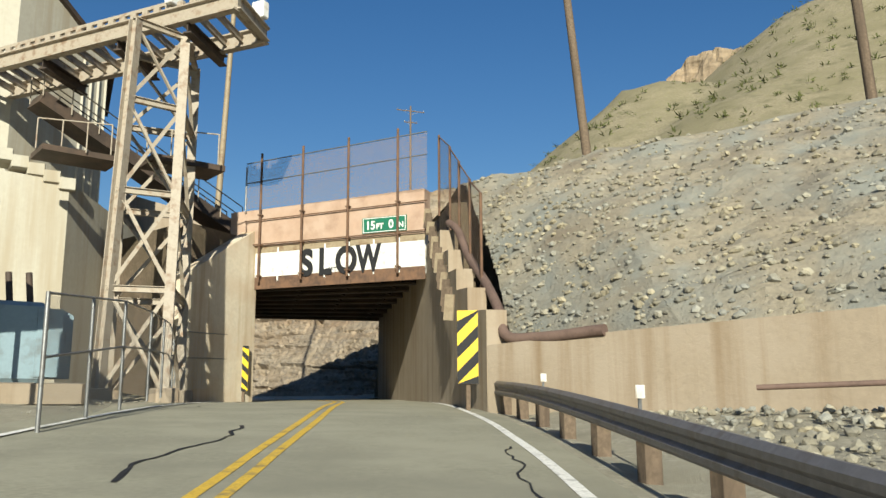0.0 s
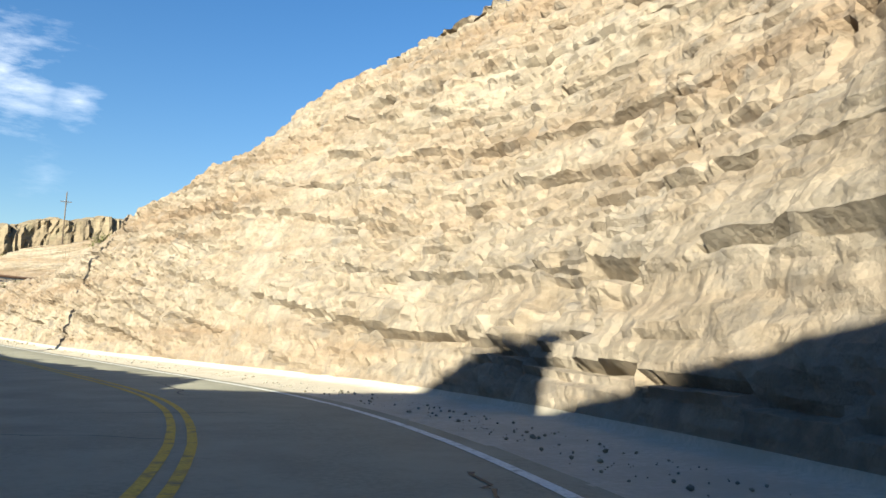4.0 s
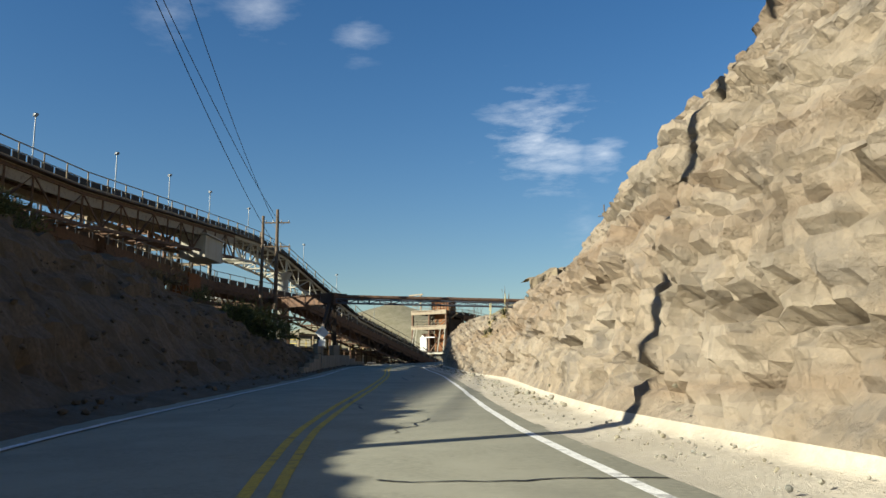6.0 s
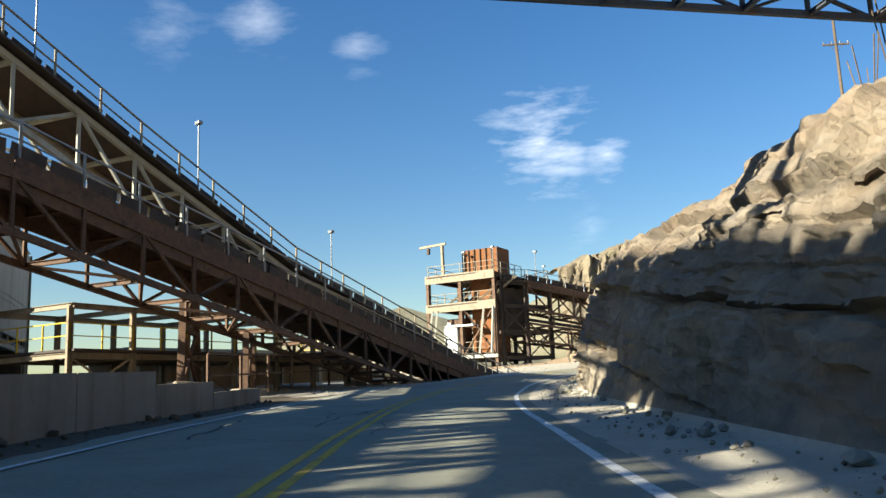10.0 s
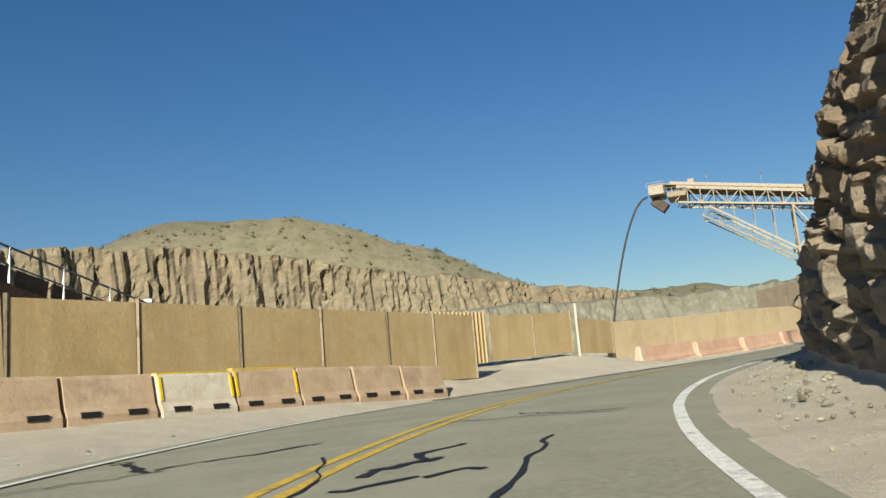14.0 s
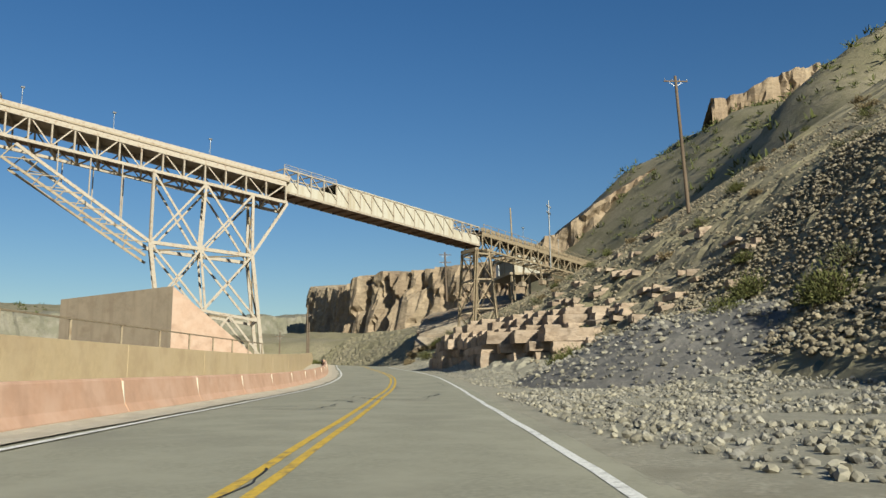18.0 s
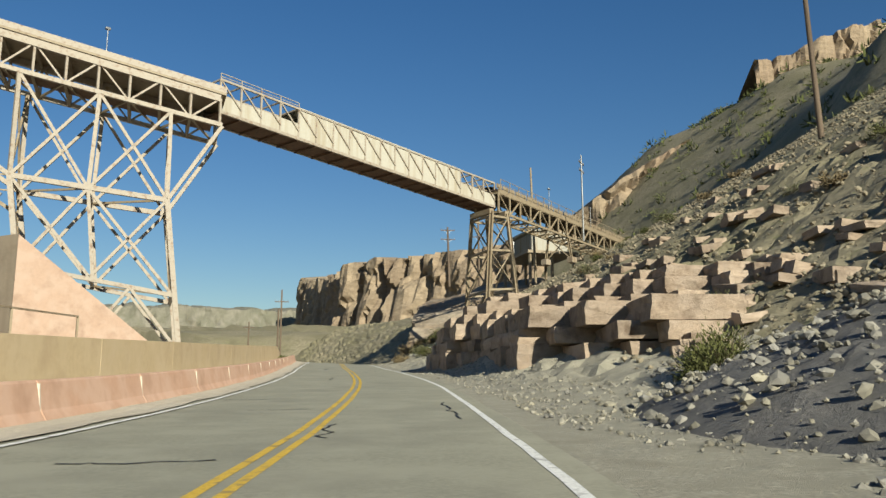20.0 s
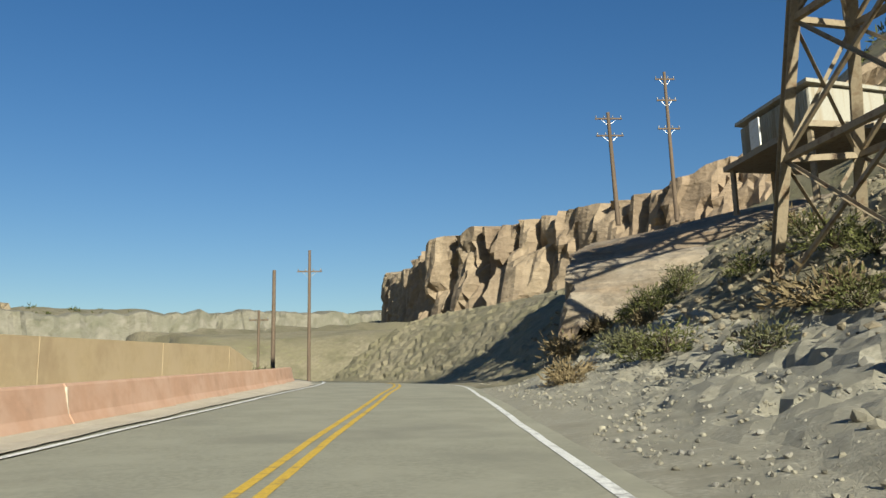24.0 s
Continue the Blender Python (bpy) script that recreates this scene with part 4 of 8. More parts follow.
def fence_run(name, pts, tall, gap, label, post_mat=GALV, mesh_mat=MESH_GREY, group="fence", lean=0.0, rails=(0.98,), post_w=0.07, z_of=None):
    """Posts, rails and mesh panels along a line of (x, y, z)."""
    pts = [Vector(p) for p in pts]
    f = thing(name, pts[0], label, "fence", group)
    for a, b in zip(pts, pts[1:]):
        n = max(1, round((b - a).length / gap))
        for k in range(n):
            p, q = a.lerp(b, k / n), a.lerp(b, (k + 1) / n)
            up = Vector((0, 0, tall))
            bar("post", p - Vector((0, 0, 0.1)), p + up, post_w, post_w, post_mat, f, "tube")
            for r in rails:
                bar("rail", p + up * r, q + up * r, post_w * 0.6, post_w * 0.6, post_mat, f, "tube")
            part("mesh_panel", ([tuple(p + Vector((0, 0, 0.05))), tuple(q + Vector((0, 0, 0.05))), tuple(q + up * 0.97), tuple(p + up * 0.97)], [(0, 1, 2, 3)]), mesh_mat, f)
    bar("post", pts[-1] - Vector((0, 0, 0.1)), pts[-1] + Vector((0, 0, tall)), post_w, post_w, post_mat, f, "tube")
    return f


top_f = thing("bridge_fence", PL + PN * 0.32 + Vector((0, 0, 4.8)), "tall rusty chain-link fence with long posts fixed to the girder", "fence", "bridge fences")
for k, u in enumerate((0.04, 0.3, 0.575, 0.86)):
    c = PL.lerp(PR, u) + PN * 0.34
    bar("post", c + Vector((0, 0, 4.75)), c + Vector((0, 0, 10.1 + 0.1 * k)), 0.1, 0.1, STEEL_RUST, top_f, "tube")
    for z in (5.0, 6.25, 7.5):
        bar("clamp", c - PN * 0.14 + Vector((0, 0, z)), c + PN * 0.08 + Vector((0, 0, z)), 0.16, 0.05, STEEL_RUST, top_f)
c0, c1 = PL.lerp(PR, -0.06) + PN * 0.3, PR + PN * 0.3 + PU * 0.15
bar("post", c0 + Vector((0, 0, 7.7)), c0 + Vector((0, 0, 9.6)), 0.07, 0.07, GALV, top_f, "tube")
for z0_, z1_ in ((9.75, 10.15), (8.9, 9.25), (7.3, 7.45), (6.3, 6.32)):
    bar("rail", c0 + Vector((0, 0, z0_)), c1 + Vector((0, 0, z1_)), 0.05, 0.05, GALV if z0_ > 8 else STEEL_RUST, top_f, "tube")
part("mesh_panel", ([tuple(c0 + Vector((0, 0, 7.8))), tuple(c1 + Vector((0, 0, 7.9))), tuple(c1 + Vector((0, 0, 10.1))), tuple(c0 + Vector((0, 0, 9.7)))], [(0, 1, 2, 3)]), MESH_RUST, top_f)
side_f = thing("wing_fence", (0.6, -21, 7), "sagging rusty chain-link fence stepping down the wing wall", "fence", "bridge fences")
sp = [Vector((0.85, -20.2, 7.4)), Vector((0.5, -22.4, 6.3)), Vector((0.1, -24.4, 5.2)), Vector((-0.3, -26.4, 4.1)), Vector((-0.75, -28.4, 3.2))]
for k, c in enumerate(sp):
    c = c + Vector((0.3, 0, 0))
    tall = 2.7 - 0.06 * k
    bar("post", c - Vector((0, 0, 0.5)), c + Vector((0.0, 0, tall)), 0.09, 0.09, STEEL_RUST, side_f, "tube")
    if k:
        b = sp[k - 1] + Vector((0.3, 0, 0))
        bar("rail", b + Vector((0, 0, tall)), c + Vector((0, 0, tall)), 0.05, 0.05, STEEL_RUST, side_f, "tube")
        part("mesh_panel", ([tuple(b), tuple(c), tuple(c + Vector((0, 0, tall))), tuple(b + Vector((0, 0, tall)))], [(0, 1, 2, 3)]), MESH_RUST, side_f)
boards = random.Random(3)
planks = thing("form_boards", (0.2, -24, 4.5), "ragged weathered boards hanging along the wing wall's top", "boards")
for k in range(16):
    u = k / 15
    c = Vector((0.62 - 2.0 * u, -20.6 - 8.0 * u, 6.9 - 4.3 * u))
    bar("board", c + Vector((-0.06, 0, 0.15)), c + Vector((-0.1, 0.05, -boards.uniform(0.25, 0.65))), 0.05, boards.uniform(0.2, 0.3), WOOD if k % 3 else STEEL_TAN, planks)


# hazard markers on both sides of the portal
def hazard(name, base, width, tall, facing, slant, label):
    """A black and yellow striped board; slant: which way its stripes fall."""
    base, facing = Vector(base), Vector(facing).normalized()
    side = Vector((-facing.y, facing.x, 0))
    t = thing(name, base, label, "hazard marker", "hazard markers")
    plan = [base + side * width / 2, base - side * width / 2, base - side * width / 2 - facing * 0.03, base + side * width / 2 - facing * 0.03]
    part("board", prism([(p.x, p.y) for p in plan], base.z, base.z + tall), YELLOW, t)
    step = width * 1.2
    k = -1
    while k * step < tall + width:
        z = k * step
        corners = [(-0.5, z), (0.5, z + slant * width), (0.5, z + slant * width + step * 0.48), (-0.5, z + step * 0.48)]
        corners = [(u, min(max(v, 0.0), tall)) for u, v in corners]
        if max(v for _, v in corners) - min(v for _, v in corners) > 0.02 and len({c for c in corners}) > 2:
            verts = [tuple(base + side * u * width + facing * 0.005 + Vector((0, 0, v))) for u, v in corners]
            part("stripe", (verts, [(0, 1, 2, 3)]), BLACK, t)
        k += 1
    bar("post", base - facing * 0.08 + Vector((0, 0, -0.8)), base - facing * 0.08 + Vector((0, 0, tall * 0.9)), 0.1, 0.06, WOOD, t)
    return t


hazard("hazard_marker", (-1.72, -30.6, 0.35), 0.5, 1.75, (-0.33, -0.94, 0), 1.0, "tall black and yellow striped hazard board at the wing wall")
hazard("hazard_marker", (-5.45, -15.75, 0.45), 0.42, 1.75, (-0.42, -0.9, 0), -1.0, "black and yellow striped hazard board at the abutment")

# guardrail with wooden posts and small white delineators
gr = thing("guardrail", along(6, 4.0, 0).tolist(), "weathered steel guardrail on short wooden posts", "guardrail")
ss = np.arange(-26, 20.2, 0.8)
prof = [(0.0, 0.38), (0.05, 0.42), (0.05, 0.47), (0.0, 0.51), (0.0, 0.56), (0.05, 0.60), (0.05, 0.65), (0.0, 0.70), (-0.03, 0.70), (-0.03, 0.38)]
gg = np.stack([along(ss, 3.95 - a + 0.0 * ss, b + 0.0 * ss) for a, b in prof], 1)
under(sheet("rail", gg, RAIL_STEEL), gr, "long W-shaped rail")
for s in np.arange(-25, 20, 2.1):
    p = V3(s, 4.12, -0.3)
    bar("post", p, p + Vector((0, 0, 0.92)), 0.2, 0.18, WOOD, gr, "soft")
for s in (2.0, 9.5, 15.7):
    p = V3(s, 4.3, 0.0)
    d = thing("delineator", p, "small white reflector on a short post by the rail", "delineator", "delineators")
    bar("post", p, p + Vector((0, 0, 0.75)), 0.04, 0.02, GALV, d)
    slab("reflector", tuple(p + Vector((0, -0.02, 0.82))), (0.13, 0.02, 0.15), WHITE, d, 15)

def s_off(p):
    i = int(np.argmin(((LINE[:, :2] - np.array(p[:2])) ** 2).sum(1)))
    d = np.array(p[:2]) - LINE[i, :2]
    return float(S_AT[i]), float(d[0] * TAN[i, 1] - d[1] * TAN[i, 0])


# low retaining wall and the talus embankment behind it
rw = thing("retaining_wall", (-1, -32, 0), "low rust-stained tan concrete retaining wall", "wall", kind="structure")
line_w = [(-1.35, -30.95), (0.3, -33.7), (2.8, -37.8), (6.0, -43.0), (10.0, -49.5)]
for k, (a, b) in enumerate(zip(line_w, line_w[1:])):
    wall_between("wall_panel", (*a, 0), (*b, 0), 0.35, 1.25 + 0.12 * k, 1.37 + 0.12 * k, CONCRETE, rw, "", -1.5, side=-1)
us, vs = np.linspace(0, 1, 130), np.concatenate([np.linspace(0, 1, 70), 1 + np.linspace(0.06, 1, 14)])
U, Vv = np.meshgrid(us, vs, indexing="ij")
o_ = 4.75 + 75 * U**1.25
wall_so = np.array([s_off(p) for p in line_w])
wall_so = np.vstack([wall_so, wall_so[-1] + 6 * (wall_so[-1] - wall_so[-2])])
toe, crest = np.maximum(np.interp(o_, wall_so[:, 1], wall_so[:, 0]) + 0.3, 21.2 - 1.95 * (o_ - 5)), 31.0 - 0.75 * (o_ - 5)
toe, crest = np.maximum(toe, -60 - 0.3 * o_), np.maximum(crest, -25)
s_ = np.where(Vv <= 1, toe + (crest - toe) * Vv, crest + (49.5 - crest) * (Vv - 1))
h_ = np.where(Vv <= 1, 1.2 + 7.4 * Vv**0.85, 8.6) + 0.045 * (o_ - 5) * np.clip(Vv, 0, 1)
h_ = np.where((Vv > 1.85), h_ - (Vv - 1.85) * 55, h_)
emb = along(s_, o_, h_ * 0)
emb[..., 2] = np.interp(25, S_AT, LINE[:, 2]) + h_
emb[..., 2] += (0.5 * fbm(emb[..., 0] / 2.2, emb[..., 1] / 2.2, 3, 4) + 0.5 * fbm(emb[..., 0] * 1.5, emb[..., 1] * 1.5, 5, 3)) * np.clip(Vv * 6, 0, 1)
tagged(sheet("embankment", emb, material("talus_ground", (0.50, 0.44, 0.33), 0.96, scale=0.8, spread=0.2, tint=(0.42, 0.43, 0.38), stain=(0.36, 0.3, 0.22), stain_scale=0.15, bump=0.9, bump_scale=8)), "pale grey and tan talus embankment of loose rock", "embankment", kind="structure")
yard_fill = part("fill_bank", prism([(-5.6, -14.9), (-7.9, -17.3), (-10.5, -12.5), (-45, -4), (-45, 6), (-5, -1.6)], -1.5, 6.7), DIRT, None)
# added solid, out of view, stops sun passing east of the bridge
tagged(part("fill_bank", prism([(4.5, -1.5), (1.8, -19.6), (6, -21), (18, -15), (20, -2)], -1.5, [7.4, 7.6, 7.8, 8.4, 8.4]), DIRT, None), "unseen earth fill added behind the tunnel wall to block the sun", "earth fill", kind="structure")
tagged(yard_fill, "brown earth fill behind the abutment", "earth fill", kind="structure")


# rusty drain pipe along the wall and up the slope
def pipe(name, pts, r, mat, label, category="pipe", segs=12):
    cu = bpy.data.curves.new(name, "CURVE")
    cu.dimensions, cu.bevel_depth, cu.bevel_resolution, cu.resolution_u, cu.use_fill_caps = "3D", r, 3, 6, True
    sp_ = cu.splines.new("BEZIER")
    sp_.bezier_points.add(len(pts) - 1)
    for bp, p in zip(sp_.bezier_points, pts):
        bp.co = p
        bp.handle_left_type = bp.handle_right_type = "AUTO"
    cu.materials.append(mat)
    tmp = bpy.data.objects.new(name, cu)
    scene.collection.objects.link(tmp)
    me = bpy.data.meshes.new_from_object(tmp.evaluated_get(bpy.context.evaluated_depsgraph_get()))
    bpy.data.objects.remove(tmp), bpy.data.curves.remove(cu)
    me.polygons.foreach_set("use_smooth", [True] * len(me.polygons))
    return tagged(new(name, me), label, category)


PIPE = material("rust_pipe", (0.24, 0.16, 0.13), 0.75, scale=1.2, spread=0.25, tint=(0.3, 0.2, 0.16), bump=0.2)
pipe("drain_pipe", [(0.25, -33.65, 1.42), (-0.6, -32.0, 1.36), (-0.95, -31.2, 1.45), (-0.8, -30.5, 2.0), (-0.45, -28.8, 3.0), (0.0, -26.2, 4.3), (0.3, -24.4, 5.5), (0.4, -23.4, 5.9)], 0.13, PIPE, "rusty brown drain pipe bent over the wing wall")
pipe("drain_pipe", [(8.4, -33.5, 5.0), (6.9, -34.3, 4.25), (6.3, -34.9, 3.7)], 0.2, PIPE, "rusty pipe stub sticking out of the talus")
pipe("drain_pipe", [(4.6, -29.5, 4.9), (5.0, -31.5, 3.9), (5.2, -33.5, 3.0)], 0.02, BLACK, "thin black hose on the talus", "hose")
pipe("drain_pipe", [(0.9, -37.5, 0.12), (3.0, -39.8, 0.2), (5.2, -42.4, 0.3)], 0.05, PIPE, "thin pipe lying on the gravel")


def pole(base, tall, label, r=0.17, arms=(), lean=(0, 0), group="utility poles", mat=None, arm_yaw=0.0):
    """A wooden utility pole with crossarms and insulators; arms: (height share, length)."""
    base = Vector(base)
    t = thing("utility_pole", base, label, "utility pole", group)
    top = base + Vector((lean[0], lean[1], tall))
    bar("shaft", base - Vector((0, 0, 0.4)), top, 2 * r, 2 * r, mat or WOOD, t, "taper")
    d = Vector((math.cos(radians(arm_yaw)), math.sin(radians(arm_yaw)), 0))
    for share, length in arms:
        c = base.lerp(top, share)
        arm = bar("crossarm", c - d * length / 2, c + d * length / 2, 0.1, 0.12, mat or WOOD, t)
        for k in (-0.46, -0.16, 0.16, 0.46):
            p = c + d * length * k + Vector((0, 0, 0.06))
            bar("insulator", p, p + Vector((0, 0, 0.2)), 0.09, 0.09, GALV, t, "tube")
        for k in (-0.3, 0.3):
            bar("brace", c + d * length * k, c - Vector((0, 0, 0.6)), 0.03, 0.03, GALV, t)
    return t


pole((6.75, -22.0, 7.6), 15.5, "tall weathered wooden pole leaning on the talus crest", 0.19, lean=(-1.3, 0.4))
pole((13.4, -29.2, 7.8), 14.0, "dark wooden pole on the slope", 0.19, lean=(-0.7, 0.2))
pole((-6.4, -9.8, 6.4), 14.5, "yellowish wooden pole behind the abutment", 0.16, lean=(0.5, -0.3), mat=STEEL_TAN)
pole((25.0, 62.0, 18.0), 25.0, "thin pole with two short crossarms on the hill", 0.2, ((0.97, 4.2), (0.9, 2.0)))
bar_m = thing("survey_marker", (9.9, -21.3, 8.6), "short orange marker stakes on the crest", "stake")
bar("stake", (9.9, -21.3, 8.4), (9.9, -21.3, 9.7), 0.08, 0.08, material("orange_paint", (0.6, 0.14, 0.06), 0.7), bar_m)

# left yard: cream plant building on its block, the steel runway tower, transformer, fence
bl = thing("plant_building", (-20, -6, 6.5), "cream sided plant building on a stepped concrete block", "building")
part("plinth", prism([(-9.9, -10.4), (-12.2, -15.2), (-36, -21), (-38, -4), (-9.4, -5)], -1.0, [7.6, 8.4, 9.8, 9.8, 8]), CREAM, bl, "cream painted concrete base with a stepped top")
for k in range(6):
    slab("step_block", (-12.4 - 0.55 * k, -14.7 - 0.1 * k, 8.3 + 0.22 * k), (0.62, 1.4, 0.5), CREAM, bl, 13, "soft")
part("siding", prism([(-11.6, -9.2), (-14.8, -13.2), (-36, -17), (-37, -6), (-12, -6.4)], 8.0, [15.8, 18.6, 19, 14.5, 14.2]), CREAM, bl, "ribbed cream siding")
part("roof", prism([(-11.2, -8.8), (-14.8, -13.6), (-36.4, -17.4), (-37.4, -5.7), (-11.6, -6.1)], [15.8, 18.6, 19, 14.5, 14.2], [16.05, 18.85, 19.25, 14.75, 14.45]), STEEL_DARK, bl, "thin dark roof edge")
for k in range(12):
    u = k / 11
    p = Vector((-11.6 - 3.2 * u, -9.2 - 4.0 * u, 8)) if k < 4 else Vector((-14.8 - 2.2 * (k - 3), -13.2 - 0.4 * (k - 3), 8))
    bar("rib", p + Vector((0.02, -0.04, 0)), p + Vector((0.02, -0.04, 7.6)), 0.1, 0.06, CREAM, bl)

tw = thing("runway_tower", (-9.3, -21.5, 0.5), "white-painted steel tower carrying a crane runway", "steel tower")
legs = {"a": ((-8.45, -23.0, 0.2), (-8.35, -22.0, 11.9)), "b": ((-10.3, -22.6, 0.2), (-9.9, -22.9, 11.9)), "c": ((-7.9, -19.6, 0.2), (-7.9, -19.4, 11.9)), "d": ((-10.2, -19.4, 0.2), (-10.1, -20.0, 11.9))}
for a, b in legs.values():
    bar("leg", a, b, 0.3, 0.3, STEEL_PALE, tw, "ibeam")
    slab("footing", (a[0], a[1], 0.1), (0.7, 0.7, 0.6), CONCRETE, tw, 20, "soft")
ring = ["a", "b", "d", "c"]
for i in range(4):
    (p0, p1), (q0, q1) = legs[ring[i]], legs[ring[(i + 1) % 4]]
    p0, p1, q0, q1 = map(Vector, (p0, p1, q0, q1))
    for lv, nx in ((0.0, 0.27), (0.27, 0.53), (0.53, 0.78), (0.78, 1.0)):
        bar("girt", p0.lerp(p1, nx), q0.lerp(q1, nx), 0.16, 0.2, STEEL_PALE, tw, "ibeam")
        bar("brace", p0.lerp(p1, lv), q0.lerp(q1, nx), 0.12, 0.12, STEEL_PALE, tw, "angle")
        if i % 2 == 0 or lv < 0.3:
            bar("brace", q0.lerp(q1, lv), p0.lerp(p1, nx), 0.12, 0.12, STEEL_PALE, tw, "angle")
rw_a, rw_b = Vector((-16.5, -14.6, 12.5)), Vector((-6.9, -24.0, 12.5))
rw_c, rw_d = Vector((-15.5, -12.6, 12.5)), Vector((-5.7, -21.8, 12.5))
run = thing("crane_runway", rw_b - Vector((0, 0, 0.3)), "open cantilevered crane runway with closely spaced cross ties", "runway")
for a, b in ((rw_a, rw_b), (rw_c, rw_d)):
    bar("runway_beam", a, b, 0.3, 0.6, STEEL_PALE, run, "ibeam")
    n = 26
    for k in range(n):
        p = a.lerp(b, (k + 0.5) / n) + Vector((0, 0, 0.42))
        if a is rw_a:
            slab("tie_end", tuple(p), (0.12, 0.25, 0.18), STEEL_PALE, run, 45)
bar("rail", rw_a + Vector((0, 0, 0.55)), rw_b.lerp(rw_a, 0.2) + Vector((0, 0, 0.55)), 0.1, 0.12, STEEL_PALE, run)
for k in range(19):
    u = 0.03 + k / 19
    bar("cross_tie", rw_a.lerp(rw_b, u), rw_c.lerp(rw_d, u), 0.1, 0.26, STEEL_PALE, run, "ibeam")
bar("end_beam", rw_b, rw_d, 0.25, 0.5, STEEL_PALE, run, "ibeam")
for u in (0.35, 0.62, 0.85):
    bar("cap_beam", rw_a.lerp(rw_b, u) - Vector((0, 0, 0.45)), rw_c.lerp(rw_d, u) - Vector((0, 0, 0.45)) + (rw_d - rw_b) * 0.15, 0.3, 0.4, STEEL_DARK, run, "ibeam")
slab("bumper", tuple(rw_d.lerp(rw_b, 0.25) + Vector((0, 0, 0.6))), (0.3, 0.5, 0.6), WHITE, run, 45, "soft")
slab("bumper", tuple(rw_b.lerp(rw_a, 0.2) + Vector((0, 0, 0.7))), (0.5, 0.3, 0.5), WHITE, run, 45, "soft")

st = thing("walkway_stair", (-8.5, -16.5, 7), "dark covered conveyor walkway sloping down to the abutment", "walkway")
s0, s1 = Vector((-13.5, -16.0, 11.3)), Vector((-5.7, -12.0, 7.4))
bar("trough", s0, s1, 1.2, 0.5, STEEL_DARK, st)
for sd in (-0.65, 0.65):
    nrm = Vector((0.45, -0.88, 0)) * sd
    for z in (0.65, 1.1):
        bar("handrail", s0 + nrm + Vector((0, 0, z)), s1 + nrm + Vector((0, 0, z)), 0.05, 0.05, STEEL_PALE if sd > 0 else STEEL_DARK, st, "tube")
    for k in range(9):
        p = s0.lerp(s1, k / 8) + nrm
        bar("baluster", p, p + Vector((0, 0, 1.1)), 0.05, 0.05, STEEL_PALE, st, "tube")
landing = [(-8.2, -19.0, 8.3), (-11.8, -18.0, 8.6)]
for p in landing:
    slab("landing", p, (2.6, 1.6, 0.2), STEEL_DARK, st, 20)
    for k in range(4):
        q = Vector(p) + Vector((-1.2 + 0.8 * k, -0.8, 0))
        bar("baluster", q, q + Vector((0, 0, 1.1)), 0.05, 0.05, STEEL_PALE, st, "tube")
    bar("handrail", Vector(p) + Vector((-1.2, -0.8, 1.1)), Vector(p) + Vector((1.2, -0.8, 1.1)), 0.05, 0.05, STEEL_PALE, st, "tube")

SKY_BLUE = material("pale_blue_paint", (0.42, 0.58, 0.66), 0.5, scale=1.5, spread=0.06, stain=(0.3, 0.36, 0.38), stain_scale=1, bump=0.05)
tf = thing("transformer", (-12.3, -27.2, 0.0), "pale blue electrical transformer with cooling fins in a fenced yard", "transformer")
slab("tank", (-12.2, -27.0, 1.35), (1.5, 2.0, 1.9), SKY_BLUE, tf, 15, "soft")
for k in range(6):
    slab("cooling_fin", (-11.15 + 0.02 * k, -27.75 + 0.3 * k, 1.35), (0.55, 0.07, 1.6), SKY_BLUE, tf, 15)
slab("cabinet", (-12.9, -28.2, 1.2), (0.9, 0.7, 1.7), SKY_BLUE, tf, 15, "soft")
for k in range(3):
    bar("bushing", (-12.6 + 0.45 * k, -27.0, 2.3), (-12.7 + 0.45 * k, -26.9, 3.1), 0.16, 0.16, STEEL_DARK, tf, "tube")
slab("pad", (-12.2, -27.3, 0.15), (3.4, 3.6, 0.5), CONCRETE, tf, 15, "soft")
yr = thing("yard_canopy", (-13.6, -30.5, 0), "small corrugated canopy on pipe posts", "canopy")
slab("roof_sheet", (-13.4, -30.8, 3.6), (2.6, 3.2, 0.08), GALV, yr, 15, label="corrugated steel sheet", roll=-6)
for dx, dy in ((1.1, -1.3), (1.1, 1.3)):
    bar("post", (-13.4 + dx, -30.8 + dy, -0.4), (-13.4 + dx, -30.8 + dy, 3.5), 0.1, 0.1, GALV, yr, "tube")
fence_run("yard_fence", [(-10.3, -36.2, -0.6), (-9.4, -31.2, -0.1), (-8.9, -27.4, 0.1), (-8.2, -21.4, 0.3), (-8.05, -18.6, 0.4), (-5.7, -15.9, 0.5)], 2.1, 2.6, "grey chain-link yard fence with a top rail", rails=(0.99, 0.55))

# ---- steelwork helpers ----
def flat_right(a, b):
    d = Vector((b[0] - a[0], b[1] - a[1], 0)).normalized()
    return Vector((d.y, -d.x, 0))


